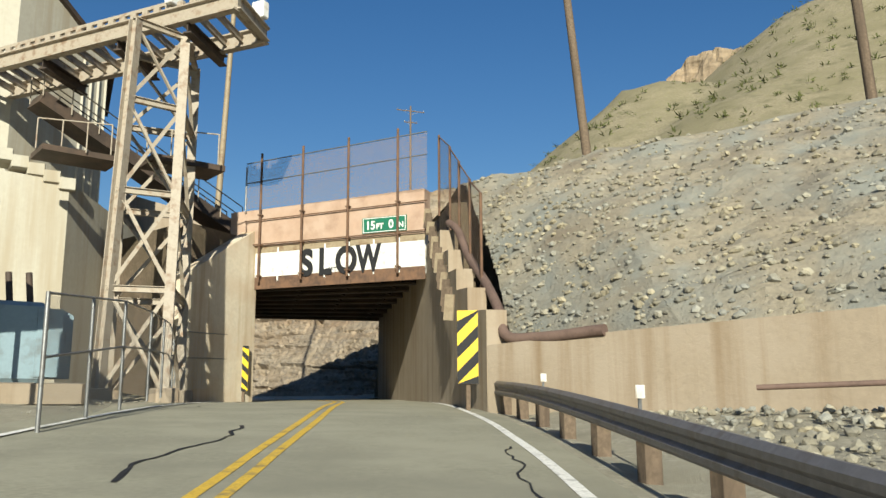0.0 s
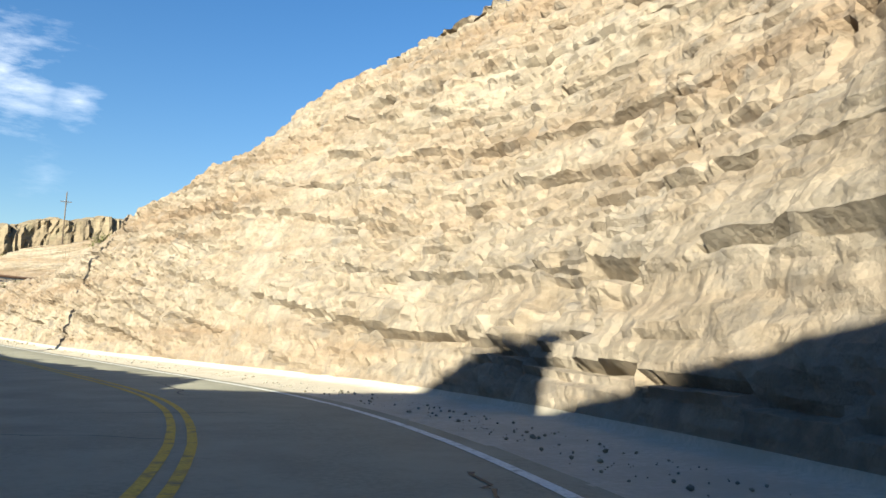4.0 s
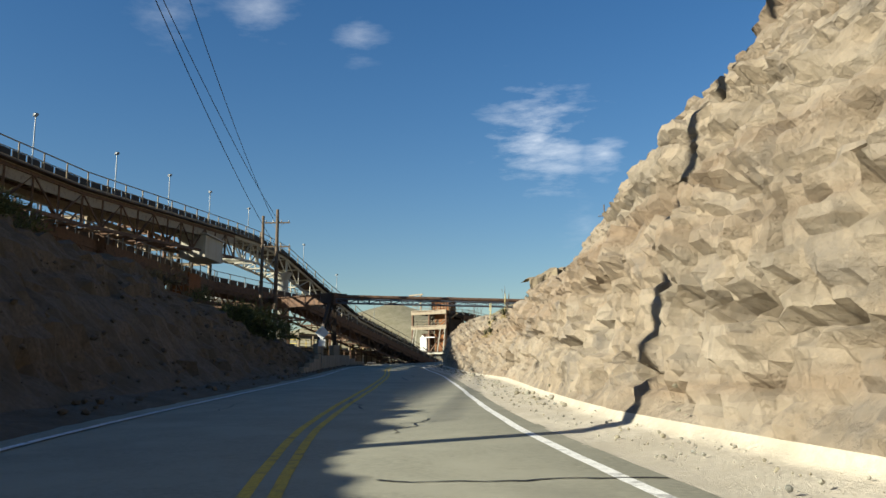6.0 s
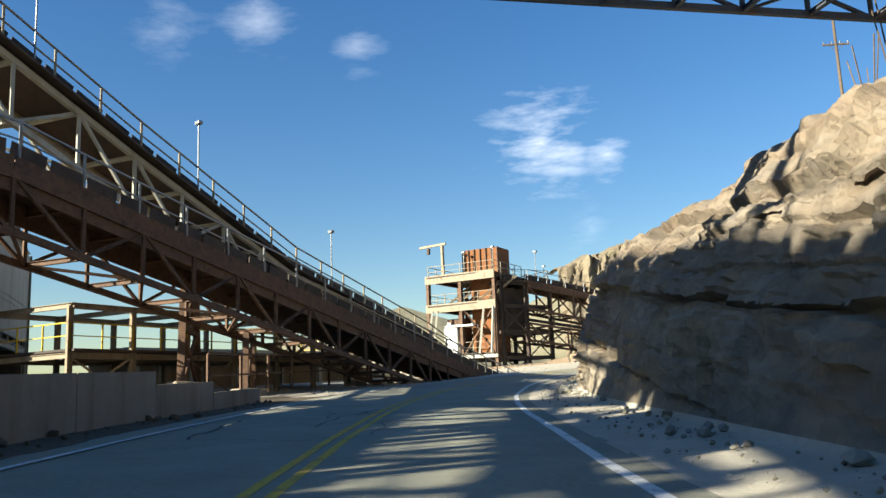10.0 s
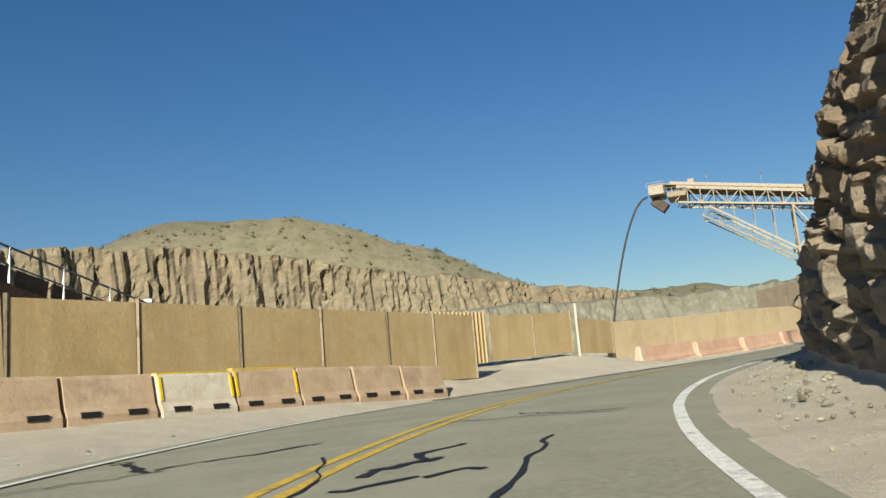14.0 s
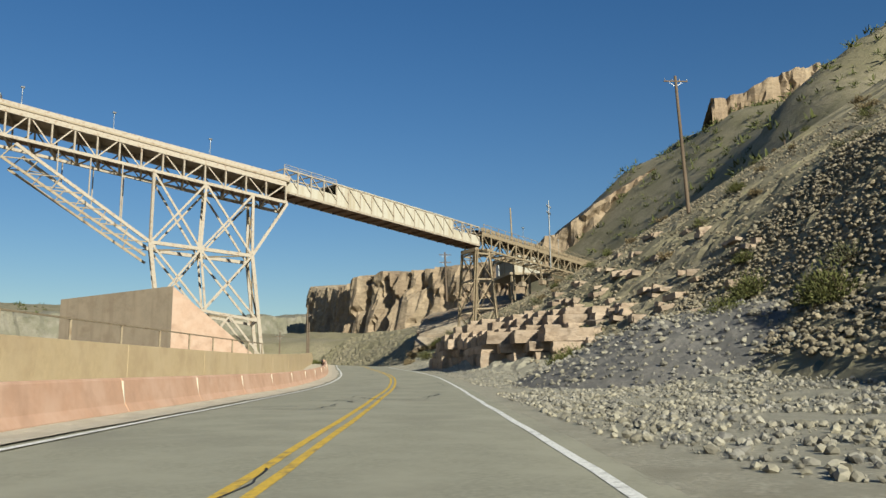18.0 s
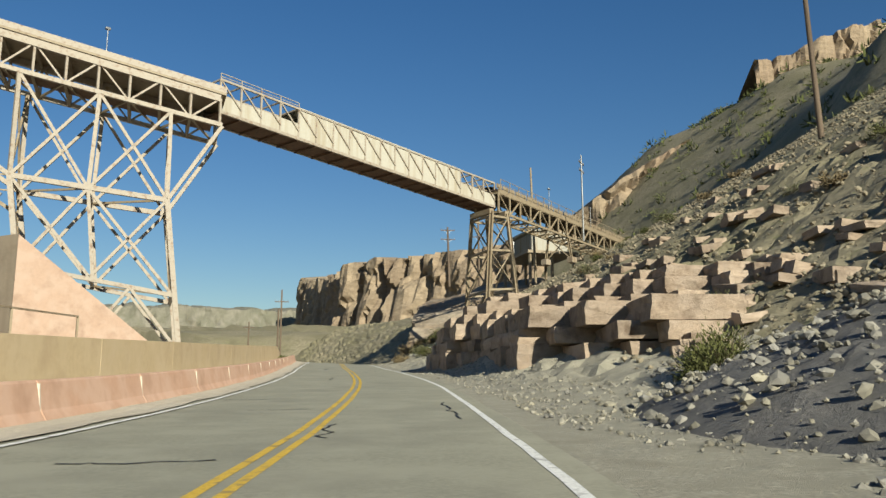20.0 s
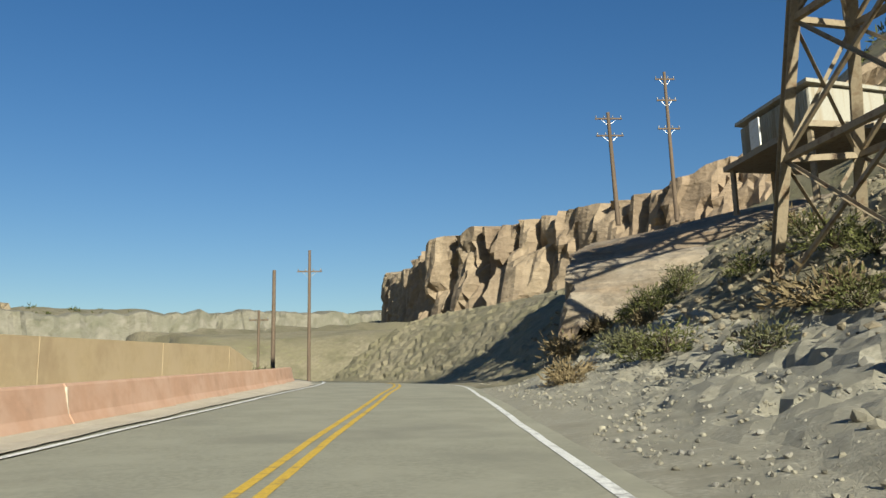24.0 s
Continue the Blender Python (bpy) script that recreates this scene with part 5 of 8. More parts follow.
def truss(parent, a, b, wide, deep, bay, mat, w=0.16, cross=True, lateral=True, flip=False):
    """An open box truss; a and b: the middle of its top at either end."""
    a, b = Vector(a), Vector(b)
    n, dn = flat_right(a, b) * wide / 2, Vector((0, 0, -deep))
    count = max(2, round((b - a).length / bay))
    at = lambda k: a + (b - a) * (k / count)
    for side in (-1, 1):
        bar("top_chord", a + n * side, b + n * side, w * 1.3, w * 1.5, mat, parent)
        bar("bottom_chord", a + n * side + dn, b + n * side + dn, w * 1.3, w * 1.5, mat, parent)
        for k in range(count + 1):
            bar("upright", at(k) + n * side, at(k) + n * side + dn, w, w * 0.8, mat, parent)
        for k in range(count):
            p, q = (at(k), at(k + 1)) if (k % 2 == 0) != flip else (at(k + 1), at(k))
            bar("diagonal", p + n * side, q + n * side + dn, w * 0.8, w * 0.8, mat, parent, "angle")
    for k in range(count + 1):
        if cross:
            bar("cross_beam", at(k) - n + dn, at(k) + n + dn, w, w * 1.2, mat, parent, "ibeam")
            bar("cross_beam", at(k) - n, at(k) + n, w, w * 1.2, mat, parent, "ibeam")
    if lateral:
        for k in range(count):
            s = 1 if k % 2 else -1
            bar("lateral_brace", at(k) - n * s + dn, at(k + 1) + n * s + dn, w * 0.7, w * 0.7, mat, parent)


def handrail(parent, a, b, gap=2.4, tall=1.05, mat=None, w=0.05):
    a, b = Vector(a), Vector(b)
    up = Vector((0, 0, tall))
    bar("top_rail", a + up, b + up, w, w, mat, parent)
    bar("mid_rail", a + up * 0.5, b + up * 0.5, w * 0.8, w * 0.8, mat, parent)
    count = max(1, round((b - a).length / gap))
    for k in range(count + 1):
        p = a + (b - a) * (k / count)
        bar("rail_post", p, p + up, w * 1.2, w * 1.2, mat, parent)


def walk_lamp(parent, p, tall=2.6):
    p = Vector(p)
    post = bar("lamp_post", p, p + Vector((0, 0, tall)), 0.07, 0.07, GALV, parent, "tube")
    slab("lamp_head", (p.x, p.y, p.z + tall + 0.08), (0.34, 0.22, 0.16), GALV, post, shape="soft", label="small grey lamp head")


def belt_line(parent, a, b, wide, skirt_mat, belt=True, fascia=0.9, fascia_mat=None, gap=1.5):
    """The carrying side of a conveyor: deck, belt, rollers and side plates."""
    a, b = Vector(a), Vector(b)
    n, up = flat_right(a, b), Vector((0, 0, 1))
    bar("deck", a, b, wide, 0.12, STEEL_DARK, parent)
    for side in (-1, 1):
        bar("side_plate", a + n * side * (wide / 2 + 0.05) - up * fascia * 0.3, b + n * side * (wide / 2 + 0.05) - up * fascia * 0.3, 0.07, fascia, fascia_mat or STEEL_TAN, parent)
    if belt:
        bar("belt", a + up * 0.42, b + up * 0.42, wide * 0.42, 0.06, BLACK, parent)
        count = round((b - a).length / gap)
        for side in (-1, 1):
            for k in range(count):
                p, q = a + (b - a) * ((k + 0.06) / count), a + (b - a) * ((k + 0.94) / count)
                bar("skirt_panel", p + n * side * wide * 0.42 + up * 0.5, q + n * side * wide * 0.42 + up * 0.5, 0.04, 0.5, skirt_mat, parent)


def trestle(name, foot, top, wide_foot, wide_top, direction, mat, label, levels=3, w=0.3, group="conveyor trestles"):
    """Two raking legs with level and crossed braces under a conveyor."""
    foot, top = Vector(foot), Vector(top)
    d = Vector((direction[0], direction[1], 0)).normalized()
    t = thing(name, foot, label, "conveyor trestle", group)
    pt = lambda side, u: (foot + d * side * wide_foot / 2).lerp(top + d * side * wide_top / 2, u)
    for side in (-1, 1):
        bar("leg", pt(side, -0.02), pt(side, 1), w, w, mat, t, "ibeam")
        f = pt(side, 0)
        slab("footing", (f.x, f.y, f.z - 0.1), (0.9, 0.9, 0.7), CONCRETE, t, shape="soft", label="concrete footing")
    for k in range(levels):
        u0, u1 = k / levels, (k + 1) / levels
        bar("cross_beam", pt(-1, u1), pt(1, u1), w * 0.7, w * 0.7, mat, t)
        bar("brace", pt(-1, u0), pt(1, u1), w * 0.45, w * 0.45, mat, t)
        bar("brace", pt(1, u0), pt(-1, u1), w * 0.45, w * 0.45, mat, t)
    return t


def steel_frame(name, a, b, depth, bays, levels, mat, label, z0, brace=(), w=0.28, floors=(), rail_mat=None, category="steel framework"):
    """Columns and beams on a grid: a to b along the front, depth to the left of that line."""
    a, b = Vector((*a, z0)), Vector((*b, z0))
    n = -flat_right(a, b) * depth
    t = thing(name, a, label, category)
    node = lambda k, j, z: a + (b - a) * (k / bays) + n * j + Vector((0, 0, z - z0))
    for j in (0, 1):
        for k in range(bays + 1):
            bar("column", node(k, j, z0), node(k, j, levels[-1]), w, w, mat, t, "ibeam")
        for z in levels:
            bar("beam", node(0, j, z), node(bays, j, z), w * 0.8, w * 1.1, mat, t, "ibeam")
    for z in levels:
        for k in range(bays + 1):
            bar("beam", node(k, 0, z), node(k, 1, z), w * 0.7, w, mat, t, "ibeam")
    zs = [z0] + list(levels)
    for k, lv, j in brace:
        bar("brace", node(k, j, zs[lv]), node(k + 1, j, zs[lv + 1]), w * 0.45, w * 0.45, mat, t, "angle")
        bar("brace", node(k + 1, j, zs[lv]), node(k, j, zs[lv + 1]), w * 0.45, w * 0.45, mat, t, "angle")
    for z in floors:
        p = (node(0, 0, z) + node(bays, 1, z)) / 2
        bar("floor_plate", (node(0, 0, z) + node(0, 1, z)) / 2 + Vector((0, 0, 0.22)), (node(bays, 0, z) + node(bays, 1, z)) / 2 + Vector((0, 0, 0.22)), depth + 0.6, 0.1, STEEL_DARK, t)
        handrail(t, node(0, 0, z + 0.27), node(bays, 0, z + 0.27), 1.6, 1.05, rail_mat or STEEL_TAN)
        handrail(t, node(0, 0, z + 0.27), node(0, 1, z + 0.27), 1.6, 1.05, rail_mat or STEEL_TAN)
        handrail(t, node(bays, 0, z + 0.27), node(bays, 1, z + 0.27), 1.6, 1.05, rail_mat or STEEL_TAN)
    return t, node


# ---- the plant beside the climbing road: two conveyors ----
UP = [Vector(p) for p in ((-42, 18, 14.2), (-58, 38, 14.7), (-75.5, 59.8, 15.5), (-94, 82.7, 17.8), (-100, 89.5, 18.5), (-104.2, 96.5, 18.0), (-107.6, 104.5, 15.2), (-112, 115, 11.8), (-118.7, 131, 8.9), (-122, 139, 6.8))]
upper = thing("conveyor", (-95, 84, 5.5), "long elevated tan conveyor gallery with dark belt skirts and handrails", "conveyor", "belt conveyors")
for a, b in zip(UP[:-1], UP[1:]):
    down = Vector((0, 0, -1))
    late = b.x < -99
    belt_line(upper, a + down * 0.9, b + down * 0.9, 2.6, BLACK, fascia=1.3 if not late else 0.4)
    truss(upper, a + down * 1.2, b + down * 1.2, 2.8, 2.1, 2.7, CREAM if late else STEEL_RUST, 0.14)
    n = flat_right(a, b)
    for side in (-1, 1):
        handrail(upper, a + down * 0.9 + n * side * 1.7, b + down * 0.9 + n * side * 1.7, 2.6, 1.1, STEEL_TAN, 0.06)
    bar("walkway", a + down * 0.95 + n * 1.5, b + down * 0.95 + n * 1.5, 0.7, 0.08, STEEL_DARK, upper)
    for k in range(int((b - a).length / 9)):
        p = a + (b - a) * ((k + 0.4) * 9 / (b - a).length)
        walk_lamp(upper, p + down * 0.9 + n * 1.75, 3.0)
LOW = [Vector(p) for p in ((-50, 24, 12.4), (-64, 44, 12.6), (-96, 82, 12.8), (-102.4, 98.5, 12.4), (-113, 125.8, 7.6), (-119, 141, 5.2))]
lower = thing("conveyor", (-96, 82, 5.5), "lower rusty belt conveyor on a trussed gallery with handrail", "conveyor", "belt conveyors")
for i, (a, b) in enumerate(zip(LOW[:-1], LOW[1:])):
    down = Vector((0, 0, -1))
    belt_line(lower, a + down * 0.8, b + down * 0.8, 2.4, STEEL_DARK, fascia=1.1, fascia_mat=STEEL_RUST)
    truss(lower, a + down * 1.2, b + down * 1.2, 2.6, 1.7, 2.7, STEEL_RUST, 0.14)
    n = flat_right(a, b)
    handrail(lower, a + down * 0.7 + n * 1.5, b + down * 0.7 + n * 1.5, 2.4, 1.1, GALV, 0.06)

ACROSS = (0.78, -0.62)
for x, y, zf, zt, pale in ((-66, 47.5, 5.2, 11.8, 1), (-72.6, 56, 5.4, 12.1, 1), (-80, 65, 5.4, 12.9, 0), (-110, 109.5, 5.0, 10.0, 0), (-116, 124, 5.0, 7.0, 0)):
    trestle("conveyor_trestle", (x, y, zf), (x, y, zt), 4.2, 2.8, ACROSS, STEEL_TAN if pale else STEEL_RUST, "braced tan steel trestle under the conveyor" if pale else "rusty steel trestle under the conveyor", 2)
for x, y, zt in ((-58, 36, 9.6), (-70, 51, 9.6), (-77, 59.5, 9.7), (-84, 67.5, 9.8), (-102, 97, 9.0), (-107.5, 111, 6.8)):
    trestle("conveyor_trestle", (x, y, 4.6), (x, y, zt + 0.4), 3.4, 2.4, ACROSS, STEEL_RUST, "rusty steel trestle under the conveyor", 1, 0.22)

# transfer frames under the bend of the upper conveyor
steel_frame("steel_framework", (-80, 63.5), (-95, 82.2), 5.5, 5, (7.6, 9.6, 13.9), STEEL_TAN, "weathered tan steel framework with platforms under the conveyor", 5.0, ((0, 1, 0), (2, 1, 0), (3, 0, 0), (4, 1, 0), (1, 2, 0)), 0.3, (9.6,))
steel_frame("steel_framework", (-87.6, 70.5), (-93.6, 78), 4.0, 3, (8.8, 12.6, 15.2), STEEL_RUST, "rusty steel framework with a transfer platform", 5.0, ((0, 1, 0), (2, 2, 0)), 0.26, (12.6,))
house = thing("machine_house", (-89.4, 77.8, 13.1), "cream painted machine housing on the steel platform", "machine housing")
part("body", prism([(-91.6, 78.9), (-88.9, 75.5), (-87.0, 77.0), (-89.7, 80.4)], 13.2, 15.2), CREAM, house)
slab("roof", (-89.3, 77.9, 15.28), (4.9, 2.9, 0.12), CREAM, house, 129)
slab("window", (-88.0, 76.2, 14.4), (0.9, 0.12, 0.7), STEEL_DARK, house, 129, label="dark louvred opening")
chute = thing("transfer_chute", (-92.5, 77.5, 9.8), "orange-brown steel transfer chute between the conveyors", "chute")
RUST_ORANGE = material("orange_rust", (0.42, 0.16, 0.05), 0.8, scale=1.2, spread=0.25, stain=(0.2, 0.08, 0.04), stain_scale=1.0, bump=0.2)
part("hopper", prism([(-93.6, 78.6), (-91.6, 76.2), (-90.2, 77.3), (-92.2, 79.7)], 10.0, 12.2), RUST_ORANGE, chute)
part("spout", prism([(-93.0, 78.3), (-91.9, 77.0), (-91.2, 77.6), (-92.3, 78.9)], 8.0, 10.0), STEEL_RUST, chute)
stair = thing("steel_stair", (-94.5, 78.6, 7.6), "steel access stair with handrails inside the framework", "stairs")
for k in range(14):
    u = k / 13
    slab("tread", (-94.4 + 1.8 * u, 78.0 + 2.2 * u, 7.8 + 2.6 * u), (0.9, 0.26, 0.05), STEEL_TAN, stair, -40)
for side in (-0.45, 0.45):
    bar("stringer", (-94.4 + side * 0.77, 78.0 - side * 0.64, 7.7), (-92.6 + side * 0.77, 80.2 - side * 0.64, 10.4), 0.06, 0.25, STEEL_TAN, stair)
    handrail(stair, (-94.4 + side * 0.77, 78.0 - side * 0.64, 7.8), (-92.6 + side * 0.77, 80.2 - side * 0.64, 10.5), 1.2, 0.95, STEEL_TAN)

# pale concrete column with a flared head
col = thing("concrete_column", (-103, 96.5, 4.6), "pale round concrete column carrying the conveyor bend", "concrete column")
bm = bmesh.new()
bmesh.ops.create_cone(bm, cap_ends=True, segments=28, radius1=0.85, radius2=0.82, depth=10.0, matrix=Matrix.Translation((-103, 96.5, 9.3)))
part("shaft", bm, CREAM, col, smooth=False)
bm = bmesh.new()
bmesh.ops.create_cone(bm, cap_ends=True, segments=28, radius1=0.84, radius2=1.25, depth=0.9, matrix=Matrix.Translation((-103, 96.5, 14.6)))
part("capital", bm, CREAM, col)

# open-sided cream mill building behind the lower conveyor
mill, mnode = steel_frame("mill_building", (-121, 85), (-112.5, 101.5), 12, 5, (7.4, 9.6, 12.6), CREAM, "open-sided cream steel mill building with torn siding and shallow gable", 4.4, ((0, 1, 0), (1, 2, 0), (3, 1, 0), (4, 2, 0)), 0.3, (7.4,), CREAM, "building")
FRONT_N = -flat_right((-121, 85), (-112.5, 101.5))
ma, mb = Vector((-121, 85, 0)), Vector((-112.5, 101.5, 0))
for k, j0, j1, z0, z1 in ((0, 0.05, 0.9, 9.7, 12.5), (1, 0.3, 0.75, 8.2, 11.0), (2, 0.1, 0.55, 9.7, 12.4), (3, 0.4, 0.95, 7.7, 9.4), (4, 0.1, 0.6, 9.7, 12.5)):
    p, q = ma.lerp(mb, (k + j0) / 5), ma.lerp(mb, (k + j1) / 5)
    bar("siding_panel", (p.x, p.y, (z0 + z1) / 2), (q.x, q.y, (z0 + z1) / 2), 0.06, z1 - z0, CREAM, mill, label="leftover corrugated siding panel")
back0, back1 = ma + FRONT_N * 12, mb + FRONT_N * 12
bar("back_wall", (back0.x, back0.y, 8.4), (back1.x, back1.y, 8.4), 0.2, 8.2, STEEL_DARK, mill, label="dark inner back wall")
for w_end in (ma, mb):
    e2 = w_end + FRONT_N * 12
    bar("end_wall", (w_end.x, w_end.y, 10.2), (e2.x, e2.y, 10.2), 0.15, 4.6, CREAM, mill)
ridge0, ridge1 = ma.lerp(back0, 0.5) + Vector((0, 0, 14.2)), mb.lerp(back1, 0.5) + Vector((0, 0, 14.2))
for e in ((ma, mb), (back0, back1)):
    p, q = e[0] + Vector((0, 0, 12.75)), e[1] + Vector((0, 0, 12.75))
    part("roof_sheet", ([p, q, ridge1, ridge0, p + Vector((0, 0, 0.12)), q + Vector((0, 0, 0.12)), ridge1 + Vector((0, 0, 0.12)), ridge0 + Vector((0, 0, 0.12))], [(0, 1, 2, 3), (7, 6, 5, 4), (0, 4, 5, 1), (2, 6, 7, 3), (1, 5, 6, 2), (3, 7, 4, 0)]), CREAM, mill)
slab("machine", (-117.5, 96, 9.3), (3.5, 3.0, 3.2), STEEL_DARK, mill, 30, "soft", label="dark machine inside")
# low sheds and pens further along
steel_frame("steel_framework", (-109.5, 104), (-114.5, 122), 5, 6, (6.4, 8.4), STEEL_TAN, "tan steel framework with platforms beside the conveyor foot", 4.6, ((0, 0, 0), (2, 0, 0), (4, 1, 0)), 0.22, (6.4,), YELLOW)
shed = thing("low_shed", (-121, 124, 4.8), "long low cream shed with open bays behind the conveyor", "shed")
for k in range(7):
    p = Vector((-120.5 - 0.6 * k, 112 + 3.6 * k, 4.6))
    bar("post", p, p + Vector((0, 0, 2.6)), 0.25, 0.25, CREAM, shed)
bar("roof", (-121.3, 110.5, 7.3), (-125.4, 136, 7.3), 4.2, 0.25, CREAM, shed)
bar("back_wall", (-123.2, 110.5, 5.9), (-127.2, 136, 5.9), 0.15, 2.6, CONCRETE, shed)

# heavy rusty frame and the pipe truss over the road
aframe = thing("pipe_support_frame", (-88, 92, 5.3), "dark rusty steel support frame on concrete footings", "support frame")
APEX = Vector((-87.5, 92, 10.5))
for fx, fy in ((-87.2, 90.0), (-88.9, 93.4)):
    bar("leg", (fx, fy, 5.6), APEX + Vector((0.05 * (fx + 88), 0.12 * (fy - 92), 0)), 0.4, 0.4, STEEL_DARK, aframe, "ibeam")
    slab("footing", (fx, fy, 5.2), (0.8, 0.8, 1.4), CONCRETE, aframe, shape="soft", label="concrete footing")
for u in (0.3, 0.62):
    p, q = Vector((-87.2, 90.0, 5.6)).lerp(APEX, u), Vector((-88.9, 93.4, 5.6)).lerp(APEX, u)
    bar("tie", p, q, 0.12, 0.12, STEEL_DARK, aframe)
for u, v in ((0.05, 0.6), (0.6, 0.05), (0.6, 0.95), (0.95, 0.6)):
    bar("brace", Vector((-87.2, 90.0, 5.6)).lerp(APEX, u), Vector((-88.9, 93.4, 5.6)).lerp(APEX, v), 0.12, 0.12, STEEL_DARK, aframe)
bar("beam", (-105.7, 91.9, 10.9), (-87.0, 92, 10.5), 0.5, 1.1, STEEL_RUST, aframe, label="heavy rusty plate girder")
bar("beam_flange", (-105.7, 91.9, 11.45), (-87.0, 92, 11.05), 0.9, 0.08, STEEL_RUST, aframe)
bar("cap", (-88.3, 91.0, 10.6), (-86.8, 93.2, 10.6), 0.6, 0.9, STEEL_DARK, aframe)
BLUE_STEEL = material("blue_grey_steel", (0.16, 0.19, 0.24), 0.6, scale=1.5, spread=0.2, stain=(0.2, 0.12, 0.08), stain_scale=1.2)
bridge_pipe = thing("pipe_bridge", (-87.5, 92, 10), "slender dark pipe on a lattice truss spanning over the road", "pipe bridge")
pa, pb = Vector((-87.3, 92.2, 10.75)), Vector((-63, 128, 10.5))
bar("pipe", pa, pb, 0.42, 0.42, STEEL_RUST, bridge_pipe, "tube", "rusty pipe along the truss top")
truss(bridge_pipe, pa + Vector((0, 0, -0.24)), pb + Vector((0, 0, -0.24)), 0.8, 0.42, 1.15, BLUE_STEEL, 0.07, True, False)

# poles, wires and the warning sign
pole((-86.4, 84.2, 5.6), 12.9, "tall brown wooden utility pole with two crossarms beside the bank", 0.21, ((0.90, 2.4), (0.72, 2.6)), arm_yaw=42)
pole((-87.9, 83.6, 5.6), 12.4, "bare wooden utility pole standing by its neighbour", 0.19)
pole((-31.2, 38.8, 4.4), 13.5, "tall wooden pole on the bank above the road", 0.2, ((0.9, 0.9),), lean=(0.3, 0.5), arm_yaw=42)
for i, (a, b) in enumerate((((-31.5, 38, 17.4), (-87.0, 85.0, 17.3)), ((-30.9, 39.8, 17.2), (-85.8, 83.4, 17.2)), ((-31, 39, 15.5), (-86.4, 84.2, 14.9)))):
    a, b = Vector(a), Vector(b)
    pipe("overhead_wire", [a.lerp(b, k / 10) + Vector((0, 0, -1.1 * (1 - (k / 5 - 1) ** 2))) for k in range(11)], 0.018, BLACK, "thin black overhead wire slung between poles", "wire", 5)
wsign = thing("road_sign", (-70.3, 77.3, 3.4), "pale back of a diamond warning sign with small plate", "road sign")
bar("post", (-70.3, 77.3, 3.2), (-70.3, 77.3, 6.2), 0.07, 0.05, GALV, wsign)
dc, dr, dt = Vector((-70.27, 77.27, 5.7)), Vector((0.53 * 0.707, 0.53 * 0.707, 0)), Vector((-0.014, 0.014, 0))
part("plate", ([dc + dr + dt, dc + Vector((0, 0, 0.53)) + dt, dc - dr + dt, dc - Vector((0, 0, 0.53)) + dt, dc + dr - dt, dc + Vector((0, 0, 0.53)) - dt, dc - dr - dt, dc - Vector((0, 0, 0.53)) - dt], [(0, 1, 2, 3), (7, 6, 5, 4), (0, 4, 5, 1), (1, 5, 6, 2), (2, 6, 7, 3), (3, 7, 4, 0)]), WHITE, wsign, "blank pale back of the diamond plate")
slab("plate", (-70.27, 77.27, 4.95), (0.5, 0.02, 0.5), WHITE, wsign, 44)
# retaining wall along the verge
ret = thing("retaining_wall", V3(172, -5.7, 0), "low tan concrete retaining wall under the bank", "retaining wall", kind="structure")
for k in range(12):
    s0, s1 = 150 + 4 * k, 150 + 4 * k + 3.96
    h0, h1 = (0.4 + 0.75 * min(1, k / 3)) * (1 if k < 9 else (12.6 - k) / 3.6), 0
    quad = [tuple(V3(s0, -5.45, 0)[:2]), tuple(V3(s1, -5.45, 0)[:2]), tuple(V3(s1, -5.8, 0)[:2]), tuple(V3(s0, -5.8, 0)[:2])]
    za, zb = V3(s0, -5.6, 0).z, V3(s1, -5.6, 0).z
    part("wall_panel", prism(quad, za - 0.4, [za + h0, zb + h0, zb + h0, za + h0]), CONCRETE, ret)

# ---- transfer tower at the head of the canyon ----
tower, tnode = steel_frame("transfer_tower", (-132.7, 147.0), (-125.9, 148.9), 6.4, 2, (7.5, 12.2, 15.0), STEEL_RUST, "rusty two-deck conveyor transfer tower with handrails", 5.2, ((0, 1, 1), (1, 1, 1), (1, 1, 0)), 0.34, (7.5, 12.2, 15.0), STEEL_TAN, "transfer tower")
bar("deck_edge", (-132.9, 146.8, 15.0), (-125.7, 148.7, 15.0), 0.16, 0.8, STEEL_TAN, tower, label="pinkish tan edge beam")
bar("deck_edge", (-132.9, 146.8, 12.2), (-125.7, 148.7, 12.2), 0.16, 0.8, STEEL_TAN, tower, label="pinkish tan edge beam")
bar("deck_edge", (-132.9, 146.8, 7.45), (-125.7, 148.7, 7.45), 0.16, 0.3, CREAM, tower)
for u in (0.02, 0.1, 0.8, 0.98):
    p, q = Vector((-132.7, 146.7, 0)).lerp(Vector((-125.9, 148.6, 0)), u), Vector((-132.7, 146.7, 0)).lerp(Vector((-125.9, 148.6, 0)), min(1.0, u + 0.06))
    bar("raking_strut", (p.x, p.y - 0.3, 7.7), (q.x, q.y, 12.0), 0.18, 0.18, CREAM, tower)
for k in range(5):
    bar("inner_brace", (-132 + 1.3 * k, 148.5, 12.4), (-130.2 + 1.3 * k, 151, 14.8), 0.2, 0.2, STEEL_TAN, tower)
part("chute", prism([(-129.3, 149.4), (-126.8, 150.1), (-127.4, 152.6), (-129.9, 151.9)], 7.7, 14.8), RUST_ORANGE, tower, "red-brown steel chute through the decks")
bar("machine_casing", (-131.9, 149.2, 9.4), (-130.2, 149.7, 9.4), 1.6, 3.6, STEEL_RUST, tower)
